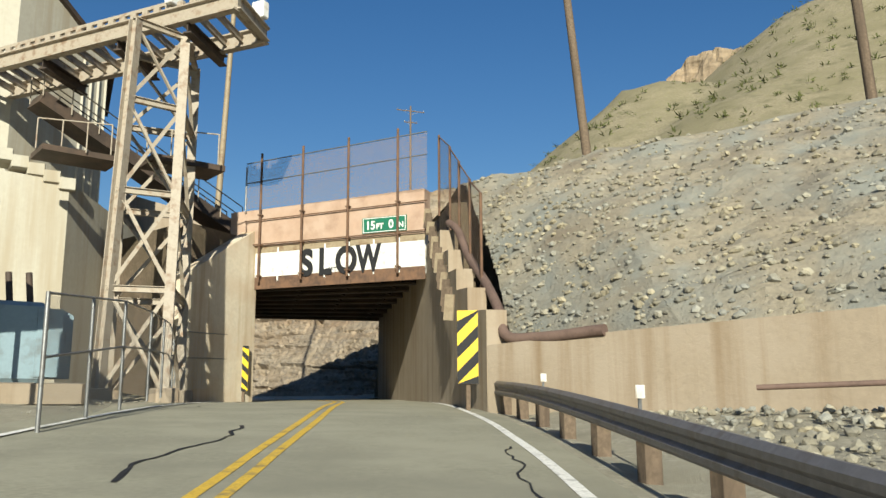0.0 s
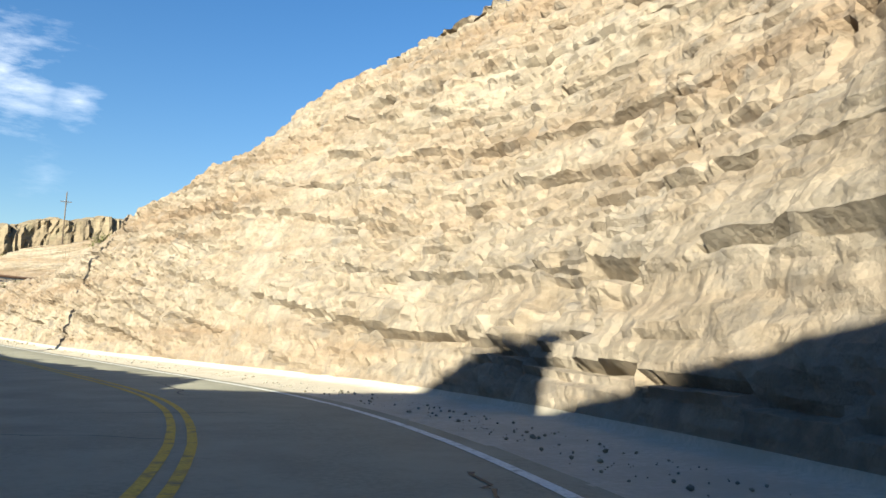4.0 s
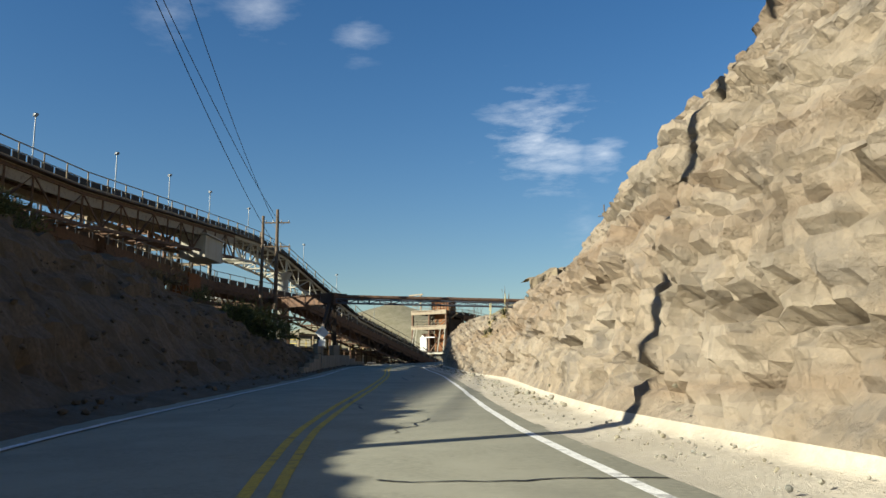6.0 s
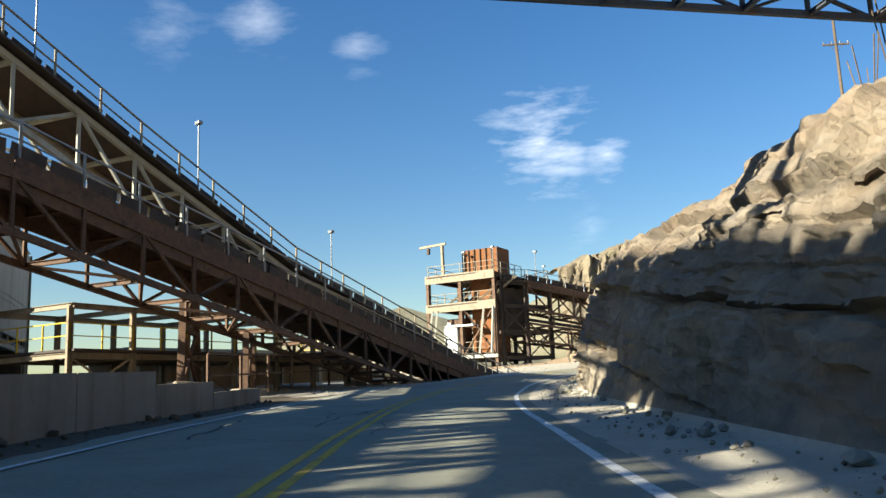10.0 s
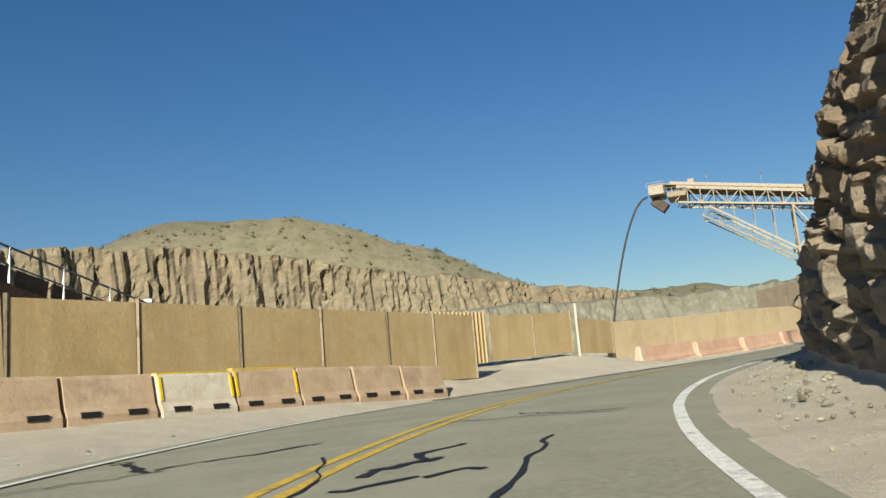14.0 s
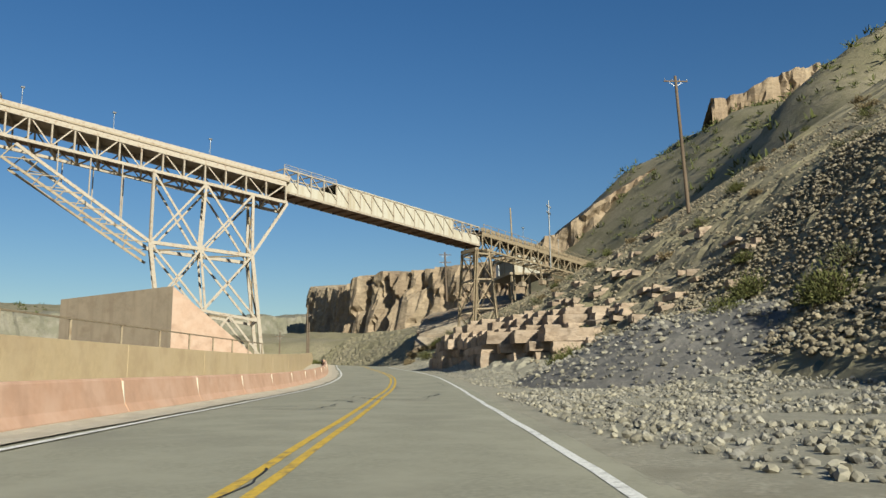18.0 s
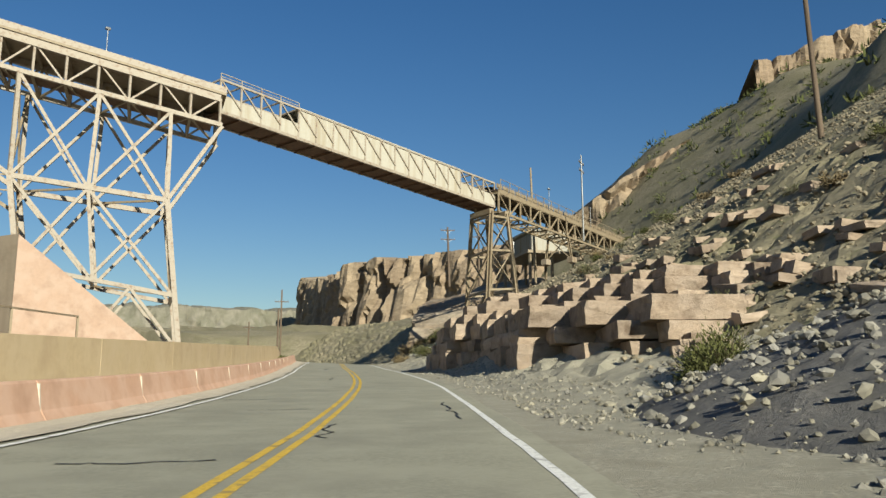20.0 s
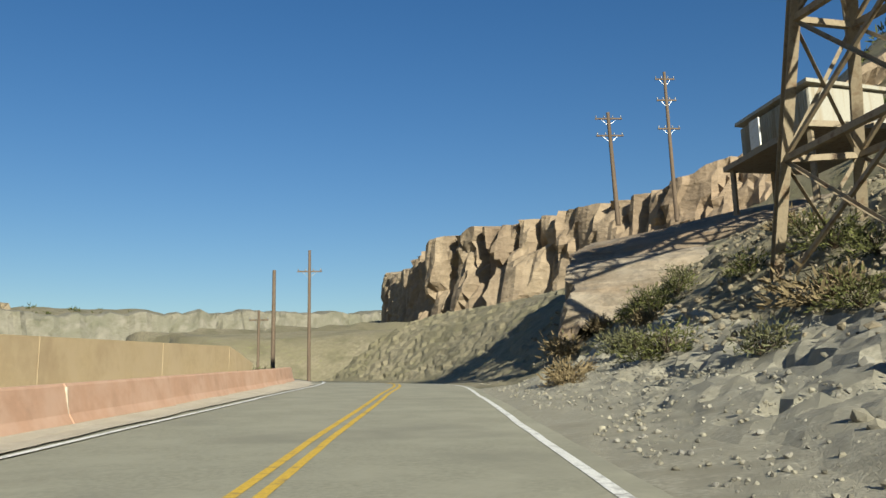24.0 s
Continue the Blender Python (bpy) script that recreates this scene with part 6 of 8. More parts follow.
part("head_house", prism([(-130.6, 149.9), (-127.0, 150.9), (-127.7, 153.4), (-131.3, 152.4)], 15.3, 17.9), RUST_ORANGE, tower, "ribbed rusty box on the top deck")
for k in range(7):
    u = k / 6
    p = Vector((-130.6, 149.85, 0)).lerp(Vector((-127.0, 150.85, 0)), u)
    bar("rib", (p.x, p.y - 0.04, 15.35), (p.x, p.y - 0.04, 17.9), 0.12, 0.12, STEEL_RUST, tower)
tank = thing("white_tank", (-130.7, 147.9, 7.75), "white equipment cabinet on the lowest deck", "cabinet")
slab("body", (-130.6, 148.0, 9.1), (1.4, 1.0, 2.4), WHITE, tank, 15, "soft")
slab("hood", (-129.6, 148.2, 10.4), (3.0, 1.2, 0.18), WHITE, tank, 15, label="white sheet hood")
slab("vent", (-130.9, 147.9, 10.55), (0.4, 0.4, 0.5), WHITE, tank, 15, "soft")
jib = thing("jib_crane", (-131.2, 147.7, 15.3), "tan steel jib hoist on the top deck", "jib crane")
bar("post", (-131.2, 147.6, 15.2), (-131.2, 147.6, 18.3), 0.24, 0.24, STEEL_TAN, jib)
bar("arm", (-133.7, 147.0, 18.35), (-130.8, 147.7, 18.45), 0.18, 0.22, STEEL_TAN, jib)
slab("hoist", (-132.7, 147.2, 17.9), (0.3, 0.25, 0.6), STEEL_DARK, jib, shape="soft")
for k, (x, y, z) in enumerate(((-126.2, 149.2, 15.3), (-125.4, 154.6, 15.2), (-129.9, 149.2, 15.3))):
    lamp = thing("deck_lamp", (x, y, z), "small grey lamp on a post at the tower's deck edge", "lamp", "deck lamps")
    bar("post", (x, y, z), (x, y, z + 2.2), 0.08, 0.08, GALV, lamp, "tube")
    slab("head", (x, y, z + 2.3), (0.4, 0.25, 0.2), GALV, lamp, shape="soft")
side, snode = steel_frame("tower_annex", (-125.7, 149.6), (-124.6, 155.4), 5.5, 2, (7.2, 9.6, 12.0, 14.2), STEEL_DARK, "dark steel bay beside the tower full of braces and chutes", 5.2, ((0, 0, 0), (1, 1, 0), (0, 2, 0), (1, 0, 1)), 0.3, (14.2,), STEEL_TAN, "steel framework")
part("hopper", prism([(-128.6, 150.6), (-126.4, 150.4), (-126.0, 153.6), (-128.2, 153.8)], 9.4, 13.8), STEEL_DARK, side)

# third conveyor, falling away into the canyon floor
third = thing("conveyor", (-120, 170, 5.5), "rusty trussed conveyor falling from the tower with a galvanised handrail", "conveyor", "belt conveyors")
ca, cb = Vector((-126.2, 153, 15.0)), Vector((-110.5, 197, 7.4))
belt_line(third, ca + Vector((0, 0, -0.6)), cb + Vector((0, 0, -0.6)), 2.4, STEEL_DARK, fascia=0.7, fascia_mat=STEEL_RUST)
truss(third, ca + Vector((0, 0, -1.0)), cb + Vector((0, 0, -1.0)), 2.6, 2.2, 2.6, STEEL_RUST, 0.15)
cn = flat_right(ca, cb)
truss(third, ca + Vector((0, 0, -4.6)), ca.lerp(cb, 0.6) + Vector((0, 0, -3.6)), 2.6, 1.6, 2.2, STEEL_RUST, 0.13)
bar('pipe', ca + cn * 0.9 + Vector((0, 0, -4.2)), ca.lerp(cb, 0.62) + cn * 0.9 + Vector((0, 0, -3.3)), 0.3, 0.3, STEEL_DARK, third, 'tube')
for k in range(9):
    p = ca.lerp(cb, 0.06 + 0.07 * k)
    bar('hanger', p + cn * 1.3 + Vector((0, 0, -3.0)), p + cn * 1.3 + Vector((0, 0, -4.6 + 0.1 * k)), 0.12, 0.12, STEEL_RUST, third)
handrail(third, ca + cn * 1.5 + Vector((0, 0, -0.5)), cb + cn * 1.5 + Vector((0, 0, -0.5)), 2.2, 1.0, GALV, 0.05)
for k in range(5):
    walk_lamp(third, ca.lerp(cb, 0.08 + 0.2 * k) - cn * 1.4 + Vector((0, 0, -0.5)), 2.4)
trestle("conveyor_trestle", (-119.5, 172, 3), (-119.5, 172, 8.7), 3.6, 2.6, (cn.x, cn.y), STEEL_RUST, "rusty steel trestle under the falling conveyor", 2)
post_y = thing("yellow_railing", (-123.5, 150, 5.6), "pale yellow pipe railing at the foot of the tower", "railing")
handrail(post_y, (-124.2, 147.6, 5.4), (-121.5, 156.5, 5.9), 1.6, 1.0, CREAM, 0.07)
yf = thing("yard_fence", (-118, 122, 4.9), "low rusty pipe fence along the plant yard", "fence")
handrail(yf, V3(200, -8.2, 0.2), V3(214, -9.0, 0.2), 3.0, 1.6, STEEL_RUST, 0.08)
handrail(yf, V3(214, -9.0, 0.2), V3(228, -11.5, 0.2), 3.0, 1.6, STEEL_RUST, 0.08)

# ---- stacker: boom, tower, covered gallery over the road, second tower ----
BOOM = Vector((-0.906, 0.423, 0))
BACK = Vector((0.423, 0.906, 0))
J0 = Vector((-29.7, 266.9, 0.3))


def SP(u, z, back=0.0):
    return J0 + BOOM * (0.97 * u) + BACK * back + Vector((0, 0, 0.975 * z))


stacker = thing("stacker_boom", SP(3, 14), "pale painted steel stacker boom with open lattice and belt deck", "stacker conveyor")
W_B = 4.6
deck_at = lambda u: 33.1 + 0.196 * u
low_at = lambda u: 30.6 + 0.174 * u
for b in (0.0, W_B):
    bar("top_chord", SP(0, deck_at(0) - 0.5, b), SP(31, deck_at(31) - 0.5, b), 0.3, 0.5, STEEL_PALE, stacker)
    bar("bottom_chord", SP(-0.2, low_at(0), b), SP(31, low_at(31), b), 0.26, 0.3, STEEL_PALE, stacker)
    for k in range(15):
        u = 2.1 * k
        bar("upright", SP(u, low_at(u), b), SP(u, deck_at(u) - 0.5, b), 0.15, 0.15, STEEL_PALE, stacker)
        p, q = (u, u + 2.1) if k % 2 else (u + 2.1, u)
        bar("diagonal", SP(p, low_at(p), b), SP(q, deck_at(q) - 0.5, b), 0.13, 0.13, STEEL_PALE, stacker, "angle")
for k in range(15):
    u = 2.1 * k
    bar("cross_beam", SP(u, low_at(u), 0), SP(u, low_at(u), W_B), 0.2, 0.28, STEEL_TAN, stacker, "ibeam")
    bar("lateral_brace", SP(u, low_at(u), 0 if k % 2 else W_B), SP(u + 2.1, low_at(u + 2.1), W_B if k % 2 else 0), 0.14, 0.14, STEEL_TAN, stacker)
    bar("cross_beam", SP(u, deck_at(u) - 0.5, 0), SP(u, deck_at(u) - 0.5, W_B), 0.16, 0.24, STEEL_TAN, stacker, "ibeam")
bar("belt_deck", SP(-0.4, deck_at(-0.4) - 0.12, W_B / 2), SP(33, deck_at(33) - 0.12, W_B / 2), W_B + 0.5, 0.16, STEEL_TAN, stacker)
bar("side_skirt", SP(-0.4, deck_at(0) + 0.1, -0.2), SP(32, deck_at(32) + 0.1, -0.2), 0.06, 0.5, STEEL_PALE, stacker)
bar("service_tray", SP(0.5, low_at(0.5) + 0.1, 1.4), SP(29, low_at(29) + 0.1, 1.4), 1.6, 0.12, STEEL_RUST, stacker, label="rusty walkway plates under the belt")
for u in (8, 17.5, 26):
    walk_lamp(stacker, SP(u, deck_at(u), -0.1), 2.0)
# head platforms
for u0, u1, z0, z1, mat, label in ((33.2, 35.6, 37.2, 38.9, STEEL_PALE, "head cabin"), (29.6, 32.6, 36.4, 37.2, STEEL_TAN, "drive platform")):
    c = (SP(u0, 0) + SP(u1, 0)) / 2 + BACK * W_B / 2
    slab("head_cabin" if u0 > 33 else "drive_platform", (c.x, c.y, (z0 + z1) / 2), (u1 - u0, W_B + 0.8, z1 - z0), mat, stacker, 155, label=label + " in pale steel")
for b in (-0.5, W_B + 0.5):
    handrail(stacker, SP(33, 39.0, b), SP(36, 39.0, b), 1.0, 0.9, STEEL_PALE)
    handrail(stacker, SP(29.4, 37.4, b), SP(33, 37.6, b), 1.0, 1.0, STEEL_PALE)
bar("chute", SP(35.2, 37.4, W_B / 2), SP(33.2, 35.6, W_B / 2), 2.0, 1.6, STEEL_DARK, stacker, label="dark discharge chute")
slab("motor_house", tuple(SP(28.6, 39.1, 1.5)), (1.0, 1.2, 1.6), STEEL_PALE, stacker, 155)
slab("gearbox", tuple(SP(30.8, 38.5, 1.2)), (0.7, 0.7, 0.8), WHITE, stacker, 155, "soft")
bar("mast", SP(31.2, 38, 1.0), SP(31.2, 40.6, 1.0), 0.05, 0.05, GALV, stacker)
# legs and bracing of the tower, front and back planes
twr = thing("stacker_tower", SP(3, 14), "tall pale steel braced tower carrying the stacker boom", "steel tower")
TOPS = {"a": (3.4, 31.2), "b": (8.2, 32.0), "c": (13.4, 32.9), "j": (-0.2, 30.5)}
KNEE = {"a": (3.3, 24.7), "b": (8.5, 25.1), "c": (13.4, 25.6)}
LOWS = {"a": (2.6, 18.0), "b": (8.0, 19.0), "c": (12.6, 19.6)}
for b in (0.0, W_B):
    P = lambda uz: SP(uz[0], uz[1], b)
    for k in "abc":
        bar("post", P(KNEE[k]), P(TOPS[k]), 0.26, 0.26, STEEL_PALE, twr)
    bar("leg", P((1.9, 13.6)), P(KNEE["a"]), 0.34, 0.34, STEEL_PALE, twr)
    bar("leg", P((11.6, 13.6)), P(KNEE["c"]), 0.34, 0.34, STEEL_PALE, twr)
    bar("post", P((7.8, 18.9)), P(KNEE["b"]), 0.22, 0.22, STEEL_PALE, twr)
    bar("beam", P(KNEE["a"]), P(KNEE["c"]), 0.26, 0.34, STEEL_PALE, twr)
    bar("beam", P(LOWS["a"]), P(LOWS["c"]), 0.22, 0.28, STEEL_PALE, twr)
    for p, q in ((KNEE["a"], TOPS["b"]), (TOPS["a"], KNEE["b"]), (KNEE["b"], TOPS["c"]), (TOPS["b"], KNEE["c"]), (KNEE["a"], LOWS["b"]), (LOWS["a"], KNEE["b"]), (KNEE["b"], LOWS["c"]), (LOWS["b"], KNEE["c"]), ((5.4, 18.4), (1.9, 14.0)), ((5.4, 18.4), (8.6, 14.0)), ((10.2, 19.2), (7.6, 14.0))):
        bar("brace", P(p), P(q), 0.2, 0.2, STEEL_PALE, twr)
    bar("strut", P(KNEE["a"]), P(TOPS["j"]), 0.26, 0.26, STEEL_PALE, twr)
    bar("strut", P(KNEE["c"]), P((26.2, 34.6)), 0.26, 0.3, STEEL_PALE, twr)
    bar("strut_chord", P((13.8, 24.2)), P((27.4, 33.2)), 0.2, 0.24, STEEL_TAN, twr)
    for k in range(6):
        a0, a1 = Vector(P(KNEE["c"])).lerp(Vector(P((26.2, 34.6))), k / 6), Vector(P((13.8, 24.2))).lerp(Vector(P((27.4, 33.2))), (k + 1) / 6)
        bar("lacing", a0, a1, 0.1, 0.1, STEEL_TAN, twr)
        bar("lacing", a1, Vector(P(KNEE["c"])).lerp(Vector(P((26.2, 34.6))), (k + 1) / 6), 0.1, 0.1, STEEL_TAN, twr)
    for u in (13.4 + 3.0 * k for k in range(4)):
        zz = 25.6 + (u - 13.4) * 0.70
        bar("hanger", P((u, zz)), P((u, low_at(u))), 0.1, 0.1, STEEL_PALE, twr)
    for u, z in ((1.9, 13.4), (11.6, 13.4)):
        slab("footing", tuple(SP(u, z, b)), (1.4, 1.4, 1.2), CONCRETE, twr, 155, "soft", label="concrete footing")
for tab in (KNEE, LOWS):
    for k in "abc":
        bar("tie", SP(*tab[k], 0), SP(*tab[k], W_B), 0.2, 0.26, STEEL_PALE, twr)
    for p, q in (("a", "b"), ("b", "c")):
        bar("tie", SP(*tab[p], 0), SP(*tab[q], W_B), 0.14, 0.14, STEEL_TAN, twr)
for k in "ac":
    for (p, q) in ((KNEE[k], TOPS[k]), (LOWS[k], KNEE[k])):
        bar("brace", SP(*p, 0), SP(*q, W_B), 0.14, 0.14, STEEL_TAN, twr)
        bar("brace", SP(*p, W_B), SP(*q, 0), 0.14, 0.14, STEEL_TAN, twr)

# covered gallery
G0, G1 = Vector((-28.8, 268.6, 34.3)), Vector((4.4, 271.1, 33.0))
gal = thing("covered_gallery", (-28, 269.5, 31.8), "pale sheet-clad conveyor gallery spanning the road with open ends", "conveyor gallery")
gn = -flat_right(G0, G1)
GW, GD, NB = 2.7, 2.5, 18
gp = lambda k, b, dz=0.0: G0.lerp(G1, k / NB) + gn * b + Vector((0, 0, dz))
for b in (0.0, GW):
    bar("top_chord", gp(0, b), gp(NB, b), 0.16, 0.16, STEEL_PALE, gal)
    bar("bottom_chord", gp(0, b, -GD), gp(NB, b, -GD), 0.2, 0.24, STEEL_PALE, gal)
    for k in range(NB + 1):
        bar("upright", gp(k, b), gp(k, b, -GD), 0.13, 0.13, STEEL_PALE, gal)
    for k in range(NB):
        bar("diagonal", gp(k, b - 0.08 if b == 0 else b + 0.08, -0.1), gp(k + 1, b - 0.08 if b == 0 else b + 0.08, -GD + 0.6), 0.1, 0.1, STEEL_PALE, gal)
        tall = GD - 0.2 if 4 <= k < 15 else 1.15
        bar("cladding_panel", gp(k + 0.02, b + 0.02, -GD + 0.1 + tall / 2), gp(k + 0.98, b + 0.02, -GD + 0.1 + tall / 2), 0.05, tall, CREAM, gal)
for k in range(NB + 1):
    bar("cross_beam", gp(k, 0, -GD - 0.1), gp(k, GW, -GD - 0.1), 0.14, 0.2, STEEL_RUST, gal)
    if k < 5 or k > 14:
        bar("cross_beam", gp(k, 0), gp(k, GW), 0.1, 0.12, STEEL_PALE, gal)
for k in range(NB):
    bar("floor_plate", gp(k + 0.02, GW / 2, -GD + 0.02), gp(k + 0.98, GW / 2, -GD + 0.02), GW - 0.1, 0.06, STEEL_RUST, gal)
bar("roof", gp(4, GW / 2, 0.06), gp(15, GW / 2, 0.06), GW + 0.2, 0.08, CREAM, gal)
bar("belt", gp(0, GW / 2, -GD + 1.0), gp(NB, GW / 2, -GD + 1.0), 1.3, 0.08, BLACK, gal)
handrail(gal, gp(0, 0, 0.0), gp(4, 0, 0.0), 1.7, 0.5, STEEL_PALE)

# second tower and the conveyor behind it
t2 = thing("conveyor_tower", (6, 273, 18), "slender tapered tan steel tower with braces on the hillside", "steel tower")
T2T = [Vector(p) for p in ((2.6, 269.9, 29.6), (3.2, 273.2, 29.6), (5.2, 272.9, 29.6), (4.6, 269.6, 29.6))]
T2F = [Vector(p) for p in ((2.4, 270.6, 17.2), (6.2, 277.2, 17.1), (9.2, 275.6, 17.6), (6.0, 269.2, 17.6))]
for a, b in zip(T2F, T2T):
    bar("leg", a, b, 0.34, 0.34, STEEL_TAN, t2, "ibeam")
    slab("footing", (a.x, a.y, a.z - 0.3), (1.0, 1.0, 1.2), CONCRETE, t2, shape="soft", label="concrete footing")
for i in range(4):
    j = (i + 1) % 4
    for k, (u0, u1) in enumerate(((0.02, 0.36), (0.36, 0.68), (0.68, 0.96))):
        p0, p1, q0, q1 = T2F[i].lerp(T2T[i], u0), T2F[i].lerp(T2T[i], u1), T2F[j].lerp(T2T[j], u0), T2F[j].lerp(T2T[j], u1)
        bar("cross_beam", p1, q1, 0.2, 0.2, STEEL_TAN, t2)
        bar("brace", p0, q1, 0.12, 0.12, STEEL_TAN, t2, "angle")
        bar("brace", q0, p1, 0.12, 0.12, STEEL_TAN, t2, "angle")
bar("cap_beam", T2T[0], T2T[1], 0.5, 0.5, STEEL_TAN, t2)
bar("cap_beam", T2T[3], T2T[2], 0.5, 0.5, STEEL_TAN, t2)
fourth = thing("conveyor", (20, 275, 20), "tan trussed conveyor running up to the hillside shed", "conveyor", "belt conveyors")
fa, fb = Vector((4.0, 271.8, 32.2)), Vector((44, 282.0, 33.2))
belt_line(fourth, fa, fb, 2.6, STEEL_TAN, fascia=0.6)
truss(fourth, fa + Vector((0, 0, -0.3)), fb + Vector((0, 0, -0.3)), 2.7, 2.0, 2.6, STEEL_TAN, 0.16)
fnr = flat_right(fa, fb)
for side in (-1, 1):
    handrail(fourth, fa + fnr * side * 1.6 + Vector((0, 0, 0.1)), fb + fnr * side * 1.6 + Vector((0, 0, 0.1)), 2.2, 1.0, STEEL_TAN)
walk_lamp(fourth, fa.lerp(fb, 0.3) + fnr * 1.6, 2.4)
walk_lamp(fourth, fa.lerp(fb, 0.62) + fnr * 1.6, 2.4)
for u in (0.45, 0.72, 0.95):
    p = fa.lerp(fb, u)
    trestle("conveyor_trestle", (p.x, p.y, 24 + 8 * u), (p.x, p.y, p.z - 2.2), 3.4, 2.6, (fnr.x, fnr.y), STEEL_TAN, "tan steel trestle standing on the hillside", 1, 0.24)
CORR = material("corrugated_siding", (0.66, 0.63, 0.52), 0.7, scale=1.0, spread=0.06, streak=(0.52, 0.42, 0.28), bump=0.1)
shed2 = thing("corrugated_shed", (36, 290, 29.4), "weathered cream corrugated shed on a timber platform", "shed")
slab("platform", (35.6, 290.4, 31.2), (7.6, 10.6, 0.4), STEEL_TAN, shed2, -28)
for sx in (-3.3, 0, 3.3):
    for sy in (-4.8, 4.8):
        c, s_ = math.cos(radians(-28)), math.sin(radians(-28))
        p = (35.6 + sx * c - sy * s_, 290.4 + sx * s_ + sy * c)
        bar("post", (*p, 22), (*p, 31.1), 0.3, 0.3, STEEL_TAN, shed2)
slab("wall", (35.6, 290.4, 32.7), (5.4, 8.4, 2.7), CORR, shed2, -28)
for k in range(30):
    c, s_ = math.cos(radians(-28)), math.sin(radians(-28))
    for sx in (-2.72,):
        sy = -4.1 + 0.283 * k
        bar("siding_rib", (35.6 + sx * c - sy * s_, 290.4 + sx * s_ + sy * c, 31.5), (35.6 + sx * c - sy * s_, 290.4 + sx * s_ + sy * c, 34.0), 0.09, 0.09, CORR, shed2)
slab("roof", (35.6, 290.4, 34.25), (6.0, 9.0, 0.25), CORR, shed2, -28, roll=4)
slab("door", (35.6 - 2.76 * math.cos(radians(-28)) - 1.2 * 0.47, 290.4 - 2.76 * math.sin(radians(-28)) + 1.2 * 0.88, 32.5), (0.1, 1.2, 2.0), WHITE, shed2, -28)

# ore falling from the head in one dark arc
ORE = material("falling_ore", (0.10, 0.09, 0.085), 0.95, scale=1.5, spread=0.3, bump=0.5)
o0 = SP(36.2, 38.2, W_B / 2)
arc = [o0 + BOOM * (8.5 * (k / 9)) + Vector((0, 0, -22.0 * (k / 9) ** 1.8)) for k in range(10)]
pipe("ore_stream", arc, 0.17, ORE, "thin dark stream of ore arcing down from the stacker head", "ore stream")
pile_top = arc[-1]
bm = bmesh.new()
bmesh.ops.create_cone(bm, cap_ends=True, segments=40, radius1=16, radius2=0.6, depth=9, matrix=Matrix.Translation((pile_top.x, pile_top.y, pile_top.z - 4.3)))
pile = part("ore_pile", bm, GRAVEL, None)
tagged(pile, "pale cone of stacked ore below the boom", "ore pile")

# big concrete wedge wall beside the tower
wedge = thing("abutment_wall", (-43.5, 263.4, 12.7), "large tan and pink concrete abutment with one sloping end", "abutment", kind="structure")
# darker concrete: the side wall's shade is put into its colour
SHADED_CONC = material("shaded_concrete", (0.33, 0.27, 0.20), 0.92, scale=0.6, spread=0.08, tint=(0.37, 0.30, 0.22), stain=(0.27, 0.21, 0.15), stain_scale=0.4, streak=(0.28, 0.22, 0.16), bump=0.25)
part("sloping_face", prism([(-43.4, 263.4), (-35.2, 261.6), (-34.6, 266.0), (-42.4, 268.0)], 11.5, [19.8, 13.3, 13.3, 19.8]), PINK_CONC, wedge, "pink concrete sloping end")
part("side_wall", prism([(-43.42, 263.38), (-42.4, 268.2), (-48.0, 274.4), (-49.2, 273.2)], 11.5, [19.82, 19.82, 19.1, 19.1]), SHADED_CONC, wedge, "concrete side wall with shade put into its grey-tan colour")

# ---- barriers, screens and walls on the outer side of the road ----
def jersey(name, s0, s1, off, tall, mat, label, group, rows=4, parent=None, h0=0.0):
    """One length of concrete barrier with the usual flared foot, following the road."""
    prof = [(-0.30, 0.0), (-0.30, 0.08), (-0.20, 0.30), (-0.10, 0.94), (-0.07, 1.0), (0.07, 1.0), (0.10, 0.94), (0.20, 0.30), (0.30, 0.08), (0.30, 0.0)]
    verts, faces, m = [], [], len(prof)
    for k in range(rows):
        s = s0 + (s1 - s0) * k / (rows - 1)
        for o, h in prof:
            verts.append(tuple(V3(s, off + o, h0 + h * tall - (0.06 if h == 0 else 0))))
    for k in range(rows - 1):
        for i in range(m):
            j = (i + 1) % m
            faces.append((k * m + i, k * m + j, (k + 1) * m + j, (k + 1) * m + i))
    faces += [tuple(range(m))[::-1], tuple(range((rows - 1) * m, rows * m))]
    if parent is None:
        t = thing(name, V3((s0 + s1) / 2, off, 0), label, "concrete barrier", group)
        return t, part("body", (verts, faces), mat, t)
    return parent, part("segment", (verts, faces), mat, parent)


rng = random.Random(9)
def dust_bank(s, off):
    """Height of the dust bank over the road's left shoulder."""
    rise = np.interp(-np.asarray(off, float), [4.2, 4.9, 6.5, 9.0, 12.0, 14.0], [0.0, 0.26, 0.58, 1.05, 1.05, -0.2])
    return rise * np.interp(s, [236, 243, 262, 281, 290], [0.0, 0.45, 1.0, 1.0, 0.75])


def on_bank(p, up=0.0):
    s, o = s_off(p)
    q = V3(s, o, float(dust_bank(s, o)) + up)
    return Vector((p[0], p[1], q.z))


